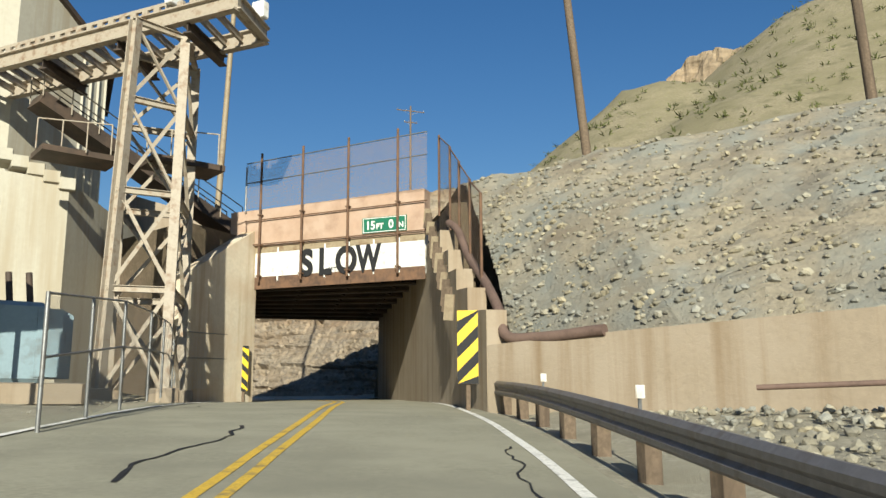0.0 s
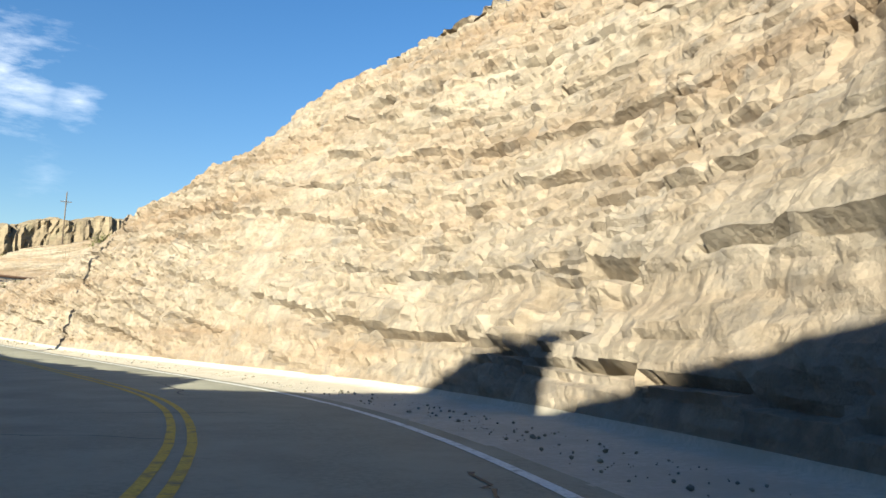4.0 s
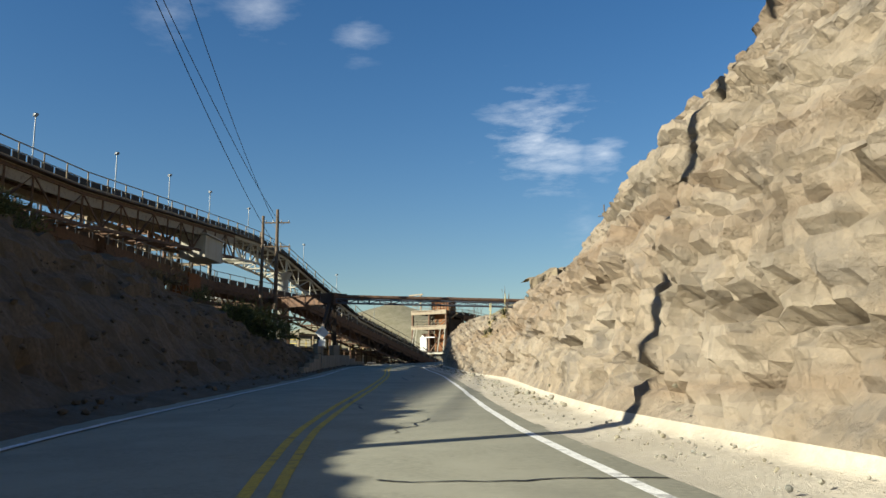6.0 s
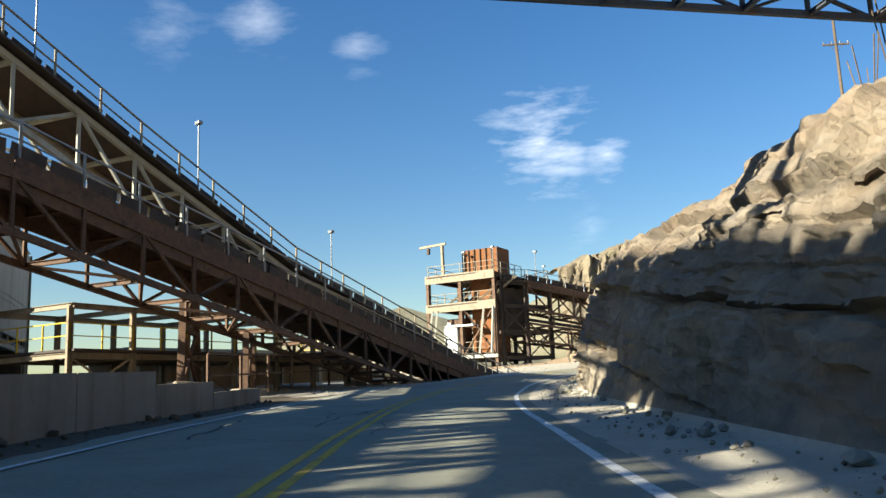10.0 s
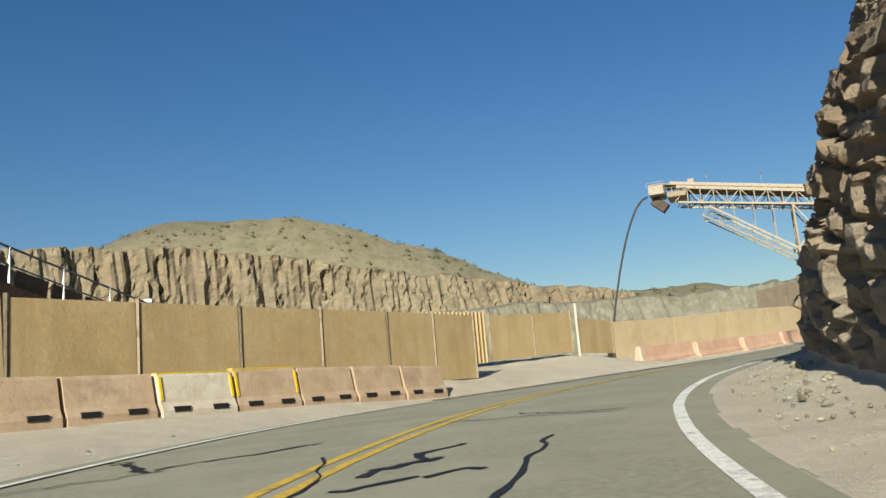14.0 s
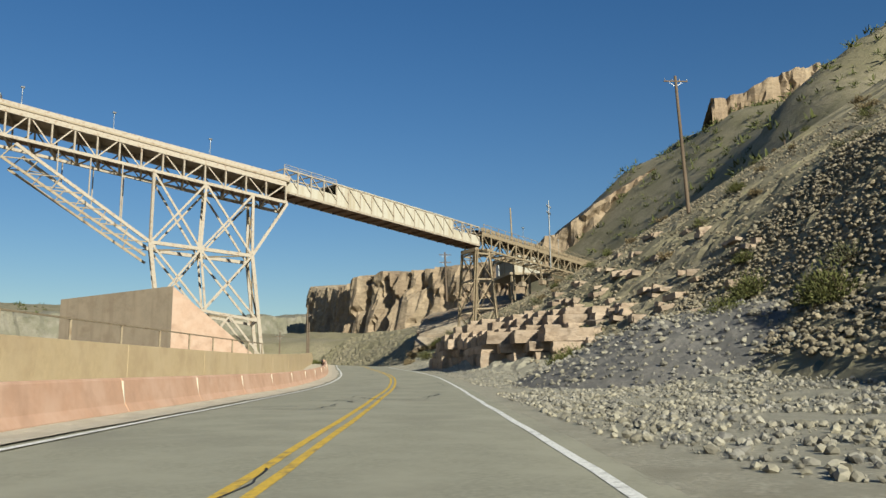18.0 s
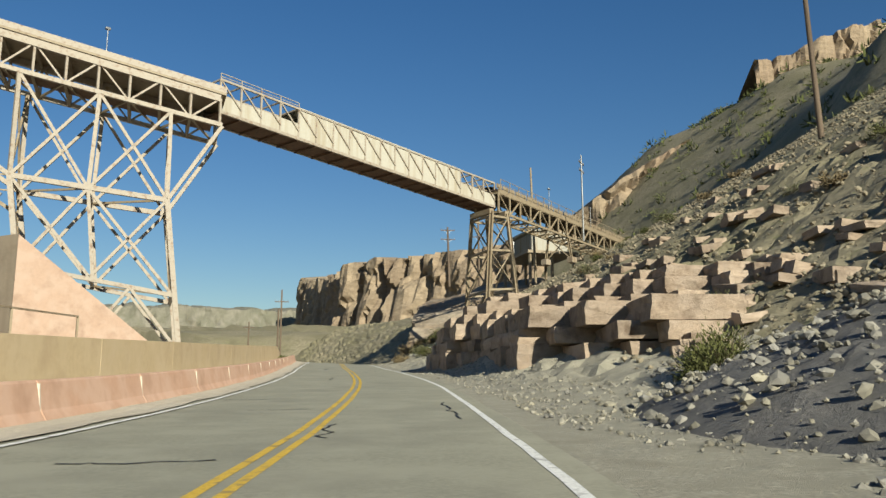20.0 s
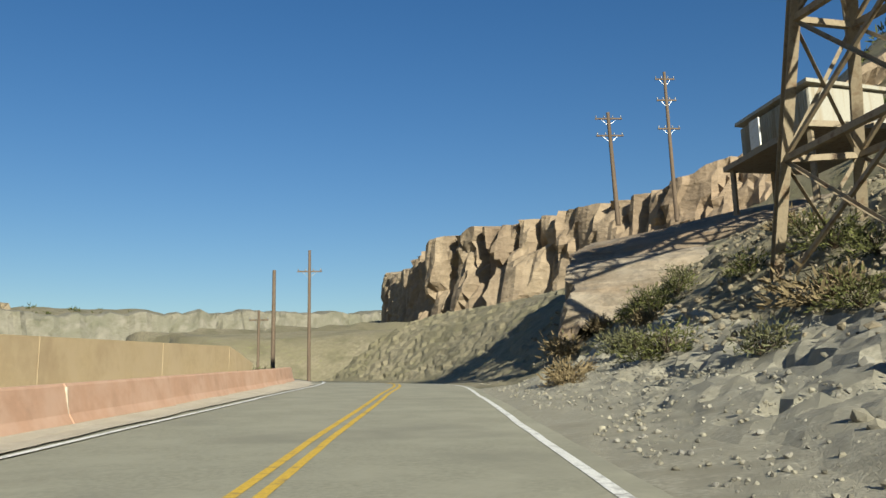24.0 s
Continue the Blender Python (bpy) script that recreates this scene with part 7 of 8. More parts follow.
ROW_AT, ROW_STEP = Vector((-121.5, 153.9)), Vector((1.18, 1.44))
ROW_SIDE = Vector((-ROW_STEP.y, ROW_STEP.x)).normalized()
TAN_CONC = material("tan_barrier", (0.56, 0.40, 0.26), 0.9, tone=0.7, scale=0.8, spread=0.08, tint=(0.62, 0.46, 0.32), stain=(0.42, 0.30, 0.20), stain_scale=0.8, bump=0.3)
PALE_CONC = material("pale_barrier", (0.70, 0.64, 0.52), 0.9, tone=0.75, scale=0.8, spread=0.08, tint=(0.62, 0.52, 0.40), stain=(0.48, 0.38, 0.28), stain_scale=0.8, bump=0.3)
for k in range(13):
    pale, yell = k in (4, 8), k in (8, 9)
    label = "pale weathered concrete barrier with yellow painted edges" if pale and yell else "pale weathered concrete barrier section" if pale else "tan concrete barrier with yellow painted edges" if yell else "short tan concrete barrier section on the dusty shoulder"
    shift = ROW_SIDE * rng.uniform(-0.05, 0.05)
    a, b = on_bank(ROW_AT + ROW_STEP * (k + 0.02) + shift, -0.04), on_bank(ROW_AT + ROW_STEP * (k + 0.97) + shift, -0.04)
    t = thing("concrete_barrier", (a + b) / 2, label, "concrete barrier", "loose concrete barriers")
    tall = 0.78 + rng.uniform(-0.03, 0.03)
    prof = [(-0.28, -0.25), (-0.28, 0.08), (-0.2, 0.28), (-0.1, 0.93), (-0.07, 1.0), (0.07, 1.0), (0.1, 0.93), (0.2, 0.28), (0.28, 0.08), (0.28, -0.25)]
    side = ROW_SIDE.to_3d()
    verts = [tuple(p + side * o + Vector((0, 0, h * tall))) for p in (a, b) for o, h in prof]
    faces = [(i, (i + 1) % 10, 10 + (i + 1) % 10, 10 + i) for i in range(10)] + [tuple(range(9, -1, -1)), tuple(range(10, 20))]
    part("body", (verts, faces), PALE_CONC if pale else TAN_CONC, t)
    turn = math.degrees(math.atan2(ROW_STEP.y, ROW_STEP.x))
    for u in (0.24, 0.76):
        slab("lifting_slot", tuple(a.lerp(b, u) - side * 0.275 + Vector((0, 0, 0.08))), (0.36, 0.05, 0.1), BLACK, t, turn, label="dark forklift slot")
    if yell:
        up = Vector((0, 0, tall + 0.012))
        bar("yellow_band", a + up, b + up, 0.15, 0.03, YELLOW, t, label="yellow painted top edge")
        for p in (a.lerp(b, 0.02), a.lerp(b, 0.98)):
            bar("yellow_band", p - side * 0.2 + Vector((0, 0, 0.25)), p - side * 0.115 + Vector((0, 0, tall * 0.93)), 0.05, 0.03, YELLOW, t)
low_wall = thing("low_wall", on_bank(ROW_AT - ROW_STEP * 4), "low tan concrete kerb wall before the barriers", "low wall", kind="structure")
for k in range(4):
    a, b = ROW_AT - ROW_STEP * (2.2 * k + 0.1), ROW_AT - ROW_STEP * (2.2 * k + 2.25)
    a, b = on_bank(a), on_bank(b)
    bar("wall_length", a + Vector((0, 0, 0.1)), b + Vector((0, 0, 0.1)), 0.3, 0.9, TAN_CONC, low_wall)

# long pink barrier
krail = thing("long_barrier", V3(320, -5.2, 0), "long pinkish concrete roadside barrier in joined lengths", "concrete barrier")
PINK_RAIL = material("pink_barrier", (0.68, 0.42, 0.29), 0.9, tone=0.66, scale=0.7, spread=0.06, tint=(0.74, 0.49, 0.36), stain=(0.58, 0.36, 0.25), stain_scale=0.5, bump=0.2)
for i in range(25):
    a = 281 + 6.1 * i
    off = -5.2 - 0.1 * max(0, i - 20) - float(np.interp(a + 3, [281, 300], [0.9, 0]))
    lift = float(np.interp(a + 3, [281, 290, 302], [0.34, 0.2, 0.0]))
    jersey("long_barrier", a, a + 6.04, off, 0.78, PINK_RAIL, "", "", 6, krail, lift)
    bar("joint_strip", V3(a - 0.03, off + 0.18, lift + 0.05), V3(a - 0.03, off + 0.12, lift + 0.72), 0.04, 0.05, PALE_CONC, krail, label="pale joint filler")
kerb = ribbon("dust_strip", 262, 430, -4.95, -4.0, DUST, 0.012, 0.5, 0.35, 8)
tagged(kerb, "pale dust and gravel strip under the barrier", "dust strip", kind="structure")


def long_wall(name, s0, s1, off0, off1, h0, h1, thick, mat, label, step=6.0, foot=-0.3):
    w = thing(name, V3((s0 + s1) / 2, (off0 + off1) / 2, 0), label, "wall", kind="structure")
    n = max(1, round((s1 - s0) / step))
    for k in range(n):
        a, b = s0 + (s1 - s0) * k / n, s0 + (s1 - s0) * (k + 1) / n - 0.03
        oa, ob = off0 + (off1 - off0) * k / n, off0 + (off1 - off0) * (k + 1) / n
        ha, hb = h0 + (h1 - h0) * k / n, h0 + (h1 - h0) * (k + 1) / n
        c = [V3(a, oa, 0), V3(b, ob, 0), V3(b, ob - thick, 0), V3(a, oa - thick, 0)]
        z = [c[0].z, c[1].z, c[1].z, c[0].z]
        part("wall_panel", prism([(v.x, v.y) for v in c], [v + foot for v in z], [z[0] + ha, z[1] + hb, z[2] + hb, z[3] + ha]), mat, w)
    return w


long_wall("screen_wall", 284.2, 316, -9.0, -8.6, 2.55, 2.6, 0.3, WALL_TAN, "high plain tan wall behind the barrier", 8.5)
long_wall("screen_wall", 316, 425, -7.6, -7.4, 1.72, 1.78, 0.3, WALL_TAN, "long tan block wall running behind the barrier", 9.2)
long_wall("wall_end", 425, 430, -7.4, -7.2, 1.78, 1.0, 0.3, WALL_TAN, "low end of the tan wall", 3.5)

# dust berm behind the barrier
gb_s = np.arange(236, 318, 0.5)
berm_o = -np.array([4.2, 4.6, 5.0, 5.5, 6.1, 6.8, 7.5, 8.2, 9.0, 10.0, 11.0, 12.0, 13.0, 14.0])
SS, OO = np.meshgrid(gb_s, berm_o, indexing="ij")
heap = np.interp(-OO, [5.2, 5.9, 6.5, 7.2, 8.0, 9.0, 10.0], [0.0, 0.72, 0.9, 0.95, 0.8, 0.4, 0.0]) * np.interp(SS, [279, 287, 300, 317], [0.0, 0.9, 0.9, 0.5])
HH = np.maximum(dust_bank(SS, OO) * np.interp(SS, [281, 291], [1, 0]), heap)
HH = HH * (1 + 0.5 * fbm(SS / 3, OO / 1.5, 71, 4)) - 0.05
tagged(sheet("dust_berm", along(SS, OO, HH), DUST, True, True), "pale heaped dust bank under the tan fence and screens", "dust berm", kind="structure")


def screen_run(name, pts, tall, label, width=2.6, slats=True, gate=False, low=0.0):
    f = thing(name, pts[0], label, "screen fence", "tan screen fences")
    for a, b in zip(pts[:-1], pts[1:]):
        a, b = Vector(a), Vector(b)
        n = max(1, round((b - a).length / width))
        for k in range(n):
            p, q = a.lerp(b, k / n), a.lerp(b, (k + 1) / n)
            bar("post", p, p + Vector((0, 0, tall + 0.08)), 0.08, 0.08, STEEL_TAN, f)
            d = (q - p).normalized()
            mid = Vector((0, 0, low + (tall - low) / 2))
            bar("screen_panel", p + d * 0.06 + mid, q - d * 0.06 + mid, 0.04, tall - low, SCREEN, f)
            if slats:
                m = int((q - p).length / 0.3)
                for j in range(m):
                    r = p.lerp(q, (j + 0.5) / m) + Vector((d.y, -d.x, 0)) * 0.035
                    bar("slat", r + Vector((0, 0, low)), r + Vector((0, 0, tall)), 0.1, 0.02, SCREEN, f)
        bar("post", b, b + Vector((0, 0, tall + 0.08)), 0.08, 0.08, STEEL_TAN, f)
    return f


SCREEN = material("tan_screen", (0.66, 0.48, 0.24), 0.9, tone=0.6, scale=0.8, spread=0.1, tint=(0.70, 0.53, 0.29), stain=(0.55, 0.39, 0.19), stain_scale=0.4, streak=(0.58, 0.42, 0.21), bump=0.25)
FENCE_LINE = [on_bank(ROW_AT + ROW_STEP * k + ROW_SIDE * 1.7) for k in (0.9, 4, 7, 10, 13, 15.5)]
screen_run("screen_fence", FENCE_LINE, 2.1, "tan fabric screen fence behind the barriers", 3.0, False)
screen_run("fence_gate", [V3(268.4, -8.7, 0.95), V3(273.2, -8.9, 1.05)], 2.1, "tan slatted double gate standing in the fence", 2.4, True)
screen_run("fence_gate", [V3(273.5, -8.9, 1.1), V3(279.6, -8.6, 1.2)], 1.9, "tan boarded gate leaves in the fence", 3.0, False)
screen_run("screen_fence", [V3(280.2, -8.6, 1.1), V3(284, -8.8, 0.9)], 1.7, "tan fabric screen sagging beside the berm", 4.0, False)
post2 = thing("gate_post", V3(280, -8.5, 0.9), "tall pale gate post", "post")
bar("shaft", V3(280, -8.5, 0.8), V3(280, -8.5, 3.5), 0.12, 0.12, CREAM, post2)
pf = thing("pipe_fence", V3(328, -8.2, 0.3), "thin pipe fence in front of the abutment", "fence")
handrail(pf, V3(319, -8.6, 0.4), V3(352, -8.2, 0.4), 4.0, 2.0, STEEL_TAN, 0.05)

# poles ahead and on the hillside
pole((-5.7, 234.5, 27.6), 13.4, "tall grey wooden pole with one crossarm on the talus crest", 0.2, ((0.96, 2.4),), lean=(-0.6, 0.2), arm_yaw=-40)
pole((31.4, 304.4, 28.4), 8.9, "brown utility pole with two crossarms on the slope", 0.2, ((0.94, 2.2), (0.78, 2.2)), lean=(-0.3, 0.1), arm_yaw=-35)
pole((35.0, 301.5, 28.6), 12.0, "tall thin utility pole with several crossarms", 0.18, ((0.95, 1.6), (0.8, 1.6), (0.6, 1.8)), lean=(-0.2, 0), arm_yaw=-35)
pole((4.7, 310.3, 14.2), 8.8, "bare dark pole beside the road bend", 0.16)
pole((17.0, 328.0, 14.6), 13.8, "wooden utility pole with a short crossarm by the bend", 0.18, ((0.86, 2.2),), arm_yaw=-35)
pole((15.5, 335.0, 14.6), 9.0, "distant wooden utility pole by the bend", 0.16, ((0.9, 1.8),), arm_yaw=-35)
pole((24.5, 282.0, 26.0), 14.5, "leaning tan pole beside the hillside platform", 0.18, lean=(-1.4, -0.6), mat=STEEL_TAN)
pole((22.0, 236.0, 31.0), 10.0, "thin bare pole on the stony hillside", 0.15)
pole((52.0, 232.0, 43.0), 9.5, "thin bare pole far up the hillside", 0.15)
pole((20.4, 271.5, 29.5), 10.0, "pole with short crossarms behind the gallery end", 0.12, ((0.9, 2.0), (0.8, 2.0)), arm_yaw=20, mat=GALV)
pole((-96, 156, 17.5), 14.0, "thin utility pole with a crossarm behind the rock cut", 0.15, ((0.86, 2.0),), arm_yaw=40)

# ---- loose stone, slabs and plants ----
def rock_shapes(seed, n=7):
    r = np.random.RandomState(seed)
    out = []
    for _ in range(n):
        bm = bmesh.new()
        bmesh.ops.create_icosphere(bm, subdivisions=1, radius=1.0)
        v = np.array([p.co[:] for p in bm.verts])
        f = np.array([[q.index for q in p.verts] for p in bm.faces])
        bm.free()
        v = v * r.uniform(0.55, 1.15, (len(v), 1)) * r.uniform([0.8, 0.7, 0.45], [1.3, 1.1, 0.85])
        out.append((v, f))
    return out


ROCKS = rock_shapes(3)


def scatter(name, places, sizes, mat, label, category, seed, sink=0.25, kind="stuff"):
    """Many loose stones as one mesh, each its own island."""
    r = np.random.RandomState(seed)
    V, F, base = [], [], 0
    for p, z in zip(places, sizes):
        v, f = ROCKS[r.randint(len(ROCKS))]
        a = r.uniform(0, 6.28)
        tilt = r.uniform(-0.5, 0.5)
        ca, sa, ct, st = math.cos(a), math.sin(a), math.cos(tilt), math.sin(tilt)
        m = np.array([[ca, -sa, 0], [sa, ca, 0], [0, 0, 1]]) @ np.array([[1, 0, 0], [0, ct, -st], [0, st, ct]])
        V.append(v @ m.T * z * 0.5 + p + np.array([0, 0, z * (0.5 - sink) * 0.6]))
        F.append(f + base)
        base += len(v)
    V, F = np.concatenate(V), np.concatenate(F)
    me = bpy.data.meshes.new(name)
    me.vertices.add(len(V))
    me.vertices.foreach_set("co", V.reshape(-1).astype(np.float32))
    me.loops.add(F.size)
    me.loops.foreach_set("vertex_index", F.reshape(-1).astype(np.int32))
    me.polygons.add(len(F))
    me.polygons.foreach_set("loop_start", (np.arange(len(F)) * 3).astype(np.int32))
    me.polygons.foreach_set("use_smooth", np.zeros(len(F), bool))
    me.update(calc_edges=True)
    me.materials.append(mat)
    return tagged(new(name, me), label, category, kind=kind)


def on_side(tab, side, s0, s1, o0, o1, n, seed, power=1.0, clump=0.0):
    """Random places on the cross sections beside the road."""
    r = np.random.RandomState(seed)
    s, u = r.uniform(s0, s1, n), r.uniform(0, 1, n) ** power
    o = o0 + (o1 - o0) * u
    if clump:
        keep = vnoise(s / 3.0, o / 2.0, seed) > clump
        s, o = s[keep], o[keep]
    return along(s, side * o, read(tab, s, o)), s, o


def sizes_of(n, lo, hi, seed, p=2.6):
    return lo + (hi - lo) * np.random.RandomState(seed + 99).uniform(0, 1, n) ** p


def spread(name, tab, side, s0, s1, o0, o1, n, lo, hi, mat, label, seed, power=1.0, clump=0.0, p=2.6):
    pl, s, o = on_side(tab, side, s0, s1, o0, o1, n, seed, power, clump)
    return scatter(name, pl, sizes_of(len(pl), lo, hi, seed, p), mat, label, "loose stones", seed)


RUBBLE = material("grey_rubble", (0.50, 0.46, 0.35), 0.95, scale=0.9, spread=0.2, tint=(0.42, 0.40, 0.35), bump=0.5, island=0.4)
spread("verge_stones", R_TAB, 1, 62, 284, 3.9, 5.0, 2600, 0.02, 0.10, PALE_ROCK, "small tan stones fallen at the foot of the cliff", 1)
spread("fallen_rocks", R_TAB, 1, 110, 280, 4.5, 5.15, 260, 0.06, 0.3, PALE_ROCK, "broken tan rocks at the foot of the cut", 2)
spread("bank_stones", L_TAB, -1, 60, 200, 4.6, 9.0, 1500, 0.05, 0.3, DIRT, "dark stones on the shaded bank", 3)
spread("shoulder_stones", L_TAB, -1, 205, 300, 4.6, 9.5, 1300, 0.025, 0.12, RUBBLE, "pale stones on the dusty shoulder", 4)
spread("rubble_field", R_TAB, 1, 280, 332, 4.2, 14, 13000, 0.03, 0.25, RUBBLE, "pale broken rubble beside the road", 5, 1.0, 0.3)
spread("rubble_field", R_TAB, 1, 330, 352, 4.4, 15, 2000, 0.03, 0.17, RUBBLE, "pale stones scattered over the gravel pullout", 6, 1.6, 0.35)
spread("talus", R_TAB, 1, 296, 352, 15, 33, 19000, 0.12, 0.45, TAN_ROCK, "steep talus slope of small tan boulders", 7, 1.0, 0.0, 2.0)
spread("talus", R_TAB, 1, 345, 440, 9, 45, 14000, 0.08, 0.4, TAN_ROCK, "stony hillside strewn with tan boulders", 8, 1.0, 0.2, 2.4)
spread("talus", R_TAB, 1, 282, 330, 20, 58, 6000, 0.18, 0.7, TAN_ROCK, "scattered boulders on the scrub hillside", 9, 1.0, 0.2)
spread("roadside_stones", R_TAB, 1, 352, 430, 4.0, 8, 5200, 0.02, 0.13, RUBBLE, "pale stones and clods along the road edge", 10, 1.0, 0.2)
spread("boulders", R_TAB, 1, 380, 402, 5.6, 12, 120, 0.1, 0.5, RUBBLE, "large pale boulders by the gully", 11)
spread("verge_stones", R_TAB, 1, -12, 22, 5.4, 12, 4200, 0.04, 0.26, PALE_ROCK, "pale rubble behind the guardrail", 12, 1.0, 0.15)
spread("verge_stones", L_TAB, -1, -10, 26, 4.8, 9, 900, 0.02, 0.08, PALE_ROCK, "small stones along the dusty verge", 13)

# dark heap of rubble by the pullout
hs, ho = np.meshgrid(np.linspace(330, 352, 66), np.linspace(6.0, 19, 44), indexing="ij")
mound = 2.4 * np.clip(1.1 - np.hypot((hs - 341) / 8.6, (ho - 12.6) / 6.0), 0, 1) ** 0.85 * (1 + 0.5 * fbm(hs / 1.5, ho / 1.5, 44, 4)) - 0.1
base_h = np.array([read(R_TAB, hs[i], ho[i]) for i in range(hs.shape[0])])
mg = along(hs, ho, base_h + mound)
GREY_DIRT = material("grey_spoil", (0.33, 0.31, 0.28), 0.97, scale=1.2, spread=0.3, tint=(0.25, 0.24, 0.22), bump=0.9, bump_scale=14)
tagged(sheet("spoil_heap", mg, GREY_DIRT, False), "grey heap of broken rock spoil on the pullout", "spoil heap", kind="structure")
pick = np.random.RandomState(8).randint(0, mg.shape[0] * mg.shape[1], 4200)
pl = mg.reshape(-1, 3)[pick] + np.random.RandomState(9).uniform(-0.25, 0.25, (4200, 3)) * np.array([1, 1, 0.1])
scatter("spoil_stones", pl, sizes_of(4200, 0.04, 0.4, 15, 3.4), RUBBLE, "grey broken stones heaped on the spoil", "loose stones", 16)

# pale talus on the embankment above the start
er = np.random.RandomState(17)
ei, ej = er.randint(0, 70, 18000), (er.uniform(0, 1, 18000) ** 1.5 * 68).astype(int)
eu = er.uniform(0, 1, (18000, 1))
pl = emb[ei, ej] * (1 - eu) + emb[ei + 1, ej + 1] * eu
scatter("embankment_talus", pl, sizes_of(len(pl), 0.03, 0.3, 18, 4.5), PALE_ROCK, "pale broken rock covering the embankment", "loose stones", 18)

# bedded pink granite outcrop standing over the road
SLAB_MESH = []
br = random.Random(12)
for k in range(9):
    bm = bmesh.new()
    bmesh.ops.create_cube(bm, size=1)
    bmesh.ops.subdivide_edges(bm, edges=bm.edges[:], cuts=2, use_grid_fill=True)
    for v in bm.verts:
        edge = sum(abs(c) > 0.45 for c in v.co)
        v.co += Vector((br.uniform(-1, 1), br.uniform(-1, 1), br.uniform(-1, 1))) * (0.012 if edge < 2 else 0.018)
        if edge > 1:
            v.co *= br.uniform(0.98, 1.0)
    me = bpy.data.meshes.new("granite_block")
    bm.to_mesh(me)
    bm.free()
    me.materials.append(PINK_ROCK)
    SLAB_MESH.append(me)


def granite(parent, centre, size, yaw, tilt=0.0, roll=0.0):
    ob = new("granite_block", SLAB_MESH[br.randrange(9)])
    ob.parent = parent
    ob.matrix_parent_inverse = root_inverse(parent)
    ob.matrix_basis = pose(*centre, tilt, roll, yaw) @ Matrix.Diagonal((*size, 1))
    return ob


outcrop = thing("rock_outcrop", V3(368, 8, 0), "bedded pink granite outcrop of stacked square blocks", "rock outcrop", kind="structure")
heading = lambda s: math.degrees(math.atan2(*reversed((V3(s + 1, 0, 0) - V3(s - 1, 0, 0))[:2])))
BEDS = [(1.6, 352.3, 6.6), (0.65, 353.0, 6.7), (0.9, 354.0, 6.85), (0.6, 354.5, 7.2), (0.75, 355.0, 8.0), (0.55, 356.0, 9.2)]
h0 = -0.15
for layer, (tall, start, face) in enumerate(BEDS):
    s = start + br.uniform(0, 0.8)
    while s < 386.5 - 1.0 * layer:
        long = br.uniform(1.3, 4.2) if layer < 3 else br.uniform(0.7, 2.4)
        mid = s + long / 2
        front = face + max(0, 362 - mid) * 0.5 + (max(0, 373 - mid) * 0.3 if layer > 2 else 0) - min(1.3, max(0, mid - 372) * 0.25) + max(0, mid - 384 + 1.1 * layer) * 0.8 + br.uniform(-0.1, 0.12) + (br.uniform(0.0, 0.5) if layer > 3 else 0)
        deep = br.uniform(2.8, 4.0)
        if not (layer >= 4 and br.random() < 0.2):
            c = V3(mid, front + deep / 2, h0 + tall / 2 + 0.02 * (368 - mid))
            granite(outcrop, tuple(c), (long * 1.0, deep, tall * br.uniform(0.99, 1.03)), heading(mid) + br.uniform(-3, 3), br.uniform(-1.2, 0.8), br.uniform(-1.2, 1.2))
        s += long
    h0 += tall
ledges = thing("rock_ledges", V3(345, 16, 4), "broken ledges of pale pink slabs on the hillside", "rock ledges", kind="structure")
for k in range(90):
    s, o = br.uniform(345, 376), 0
    row = br.randrange(6)
    o = 11.0 + 2.3 * row + br.uniform(-0.6, 0.6) + max(0, s - 352) * 0.12
    h = float(read(R_TAB, np.array([s]), np.array([o]))[0])
    granite(ledges, tuple(V3(s, o, h - 0.02)), (br.uniform(0.4, 2.0), br.uniform(0.5, 1.1), br.uniform(0.2, 0.5)), heading(s) + br.uniform(-14, 14), br.uniform(-12, 12), br.uniform(-10, 10))
# dark rock spur at the far bend
spur_line = [tuple(V3(a, b, 0)[:2]) for a, b in ((450, 24), (444, 15), (438, 9.5), (433, 7), (428, 5.6))]
cliff_band("rock_spur", spur_line, [24, 20, 17, 16, 16], [29, 25.5, 23, 21.5, 18], "dark shaded rock spur at the bend beyond the towers", 61, 0.9, 0.3, 0.1, CLIFF)
# loose pipes and blocks near the second tower
pipe("steel_pipe", [V3(398, 8.0, 1.1), V3(399.5, 11.0, 1.9)], 0.28, GALV, "short pale steel pipe lying on the stones")
for s, o, h, sx, sy, sz in ((292.5, 8.6, 0.7, 2.6, 0.5, 0.8),):
    b = thing("concrete_block", V3(s, o, h), "leftover tan concrete block among the rubble", "concrete block", "leftover blocks")
    slab("body", tuple(V3(s, o, h)), (sx, sy, sz), CONCRETE, b, heading(s), "soft", roll=6)


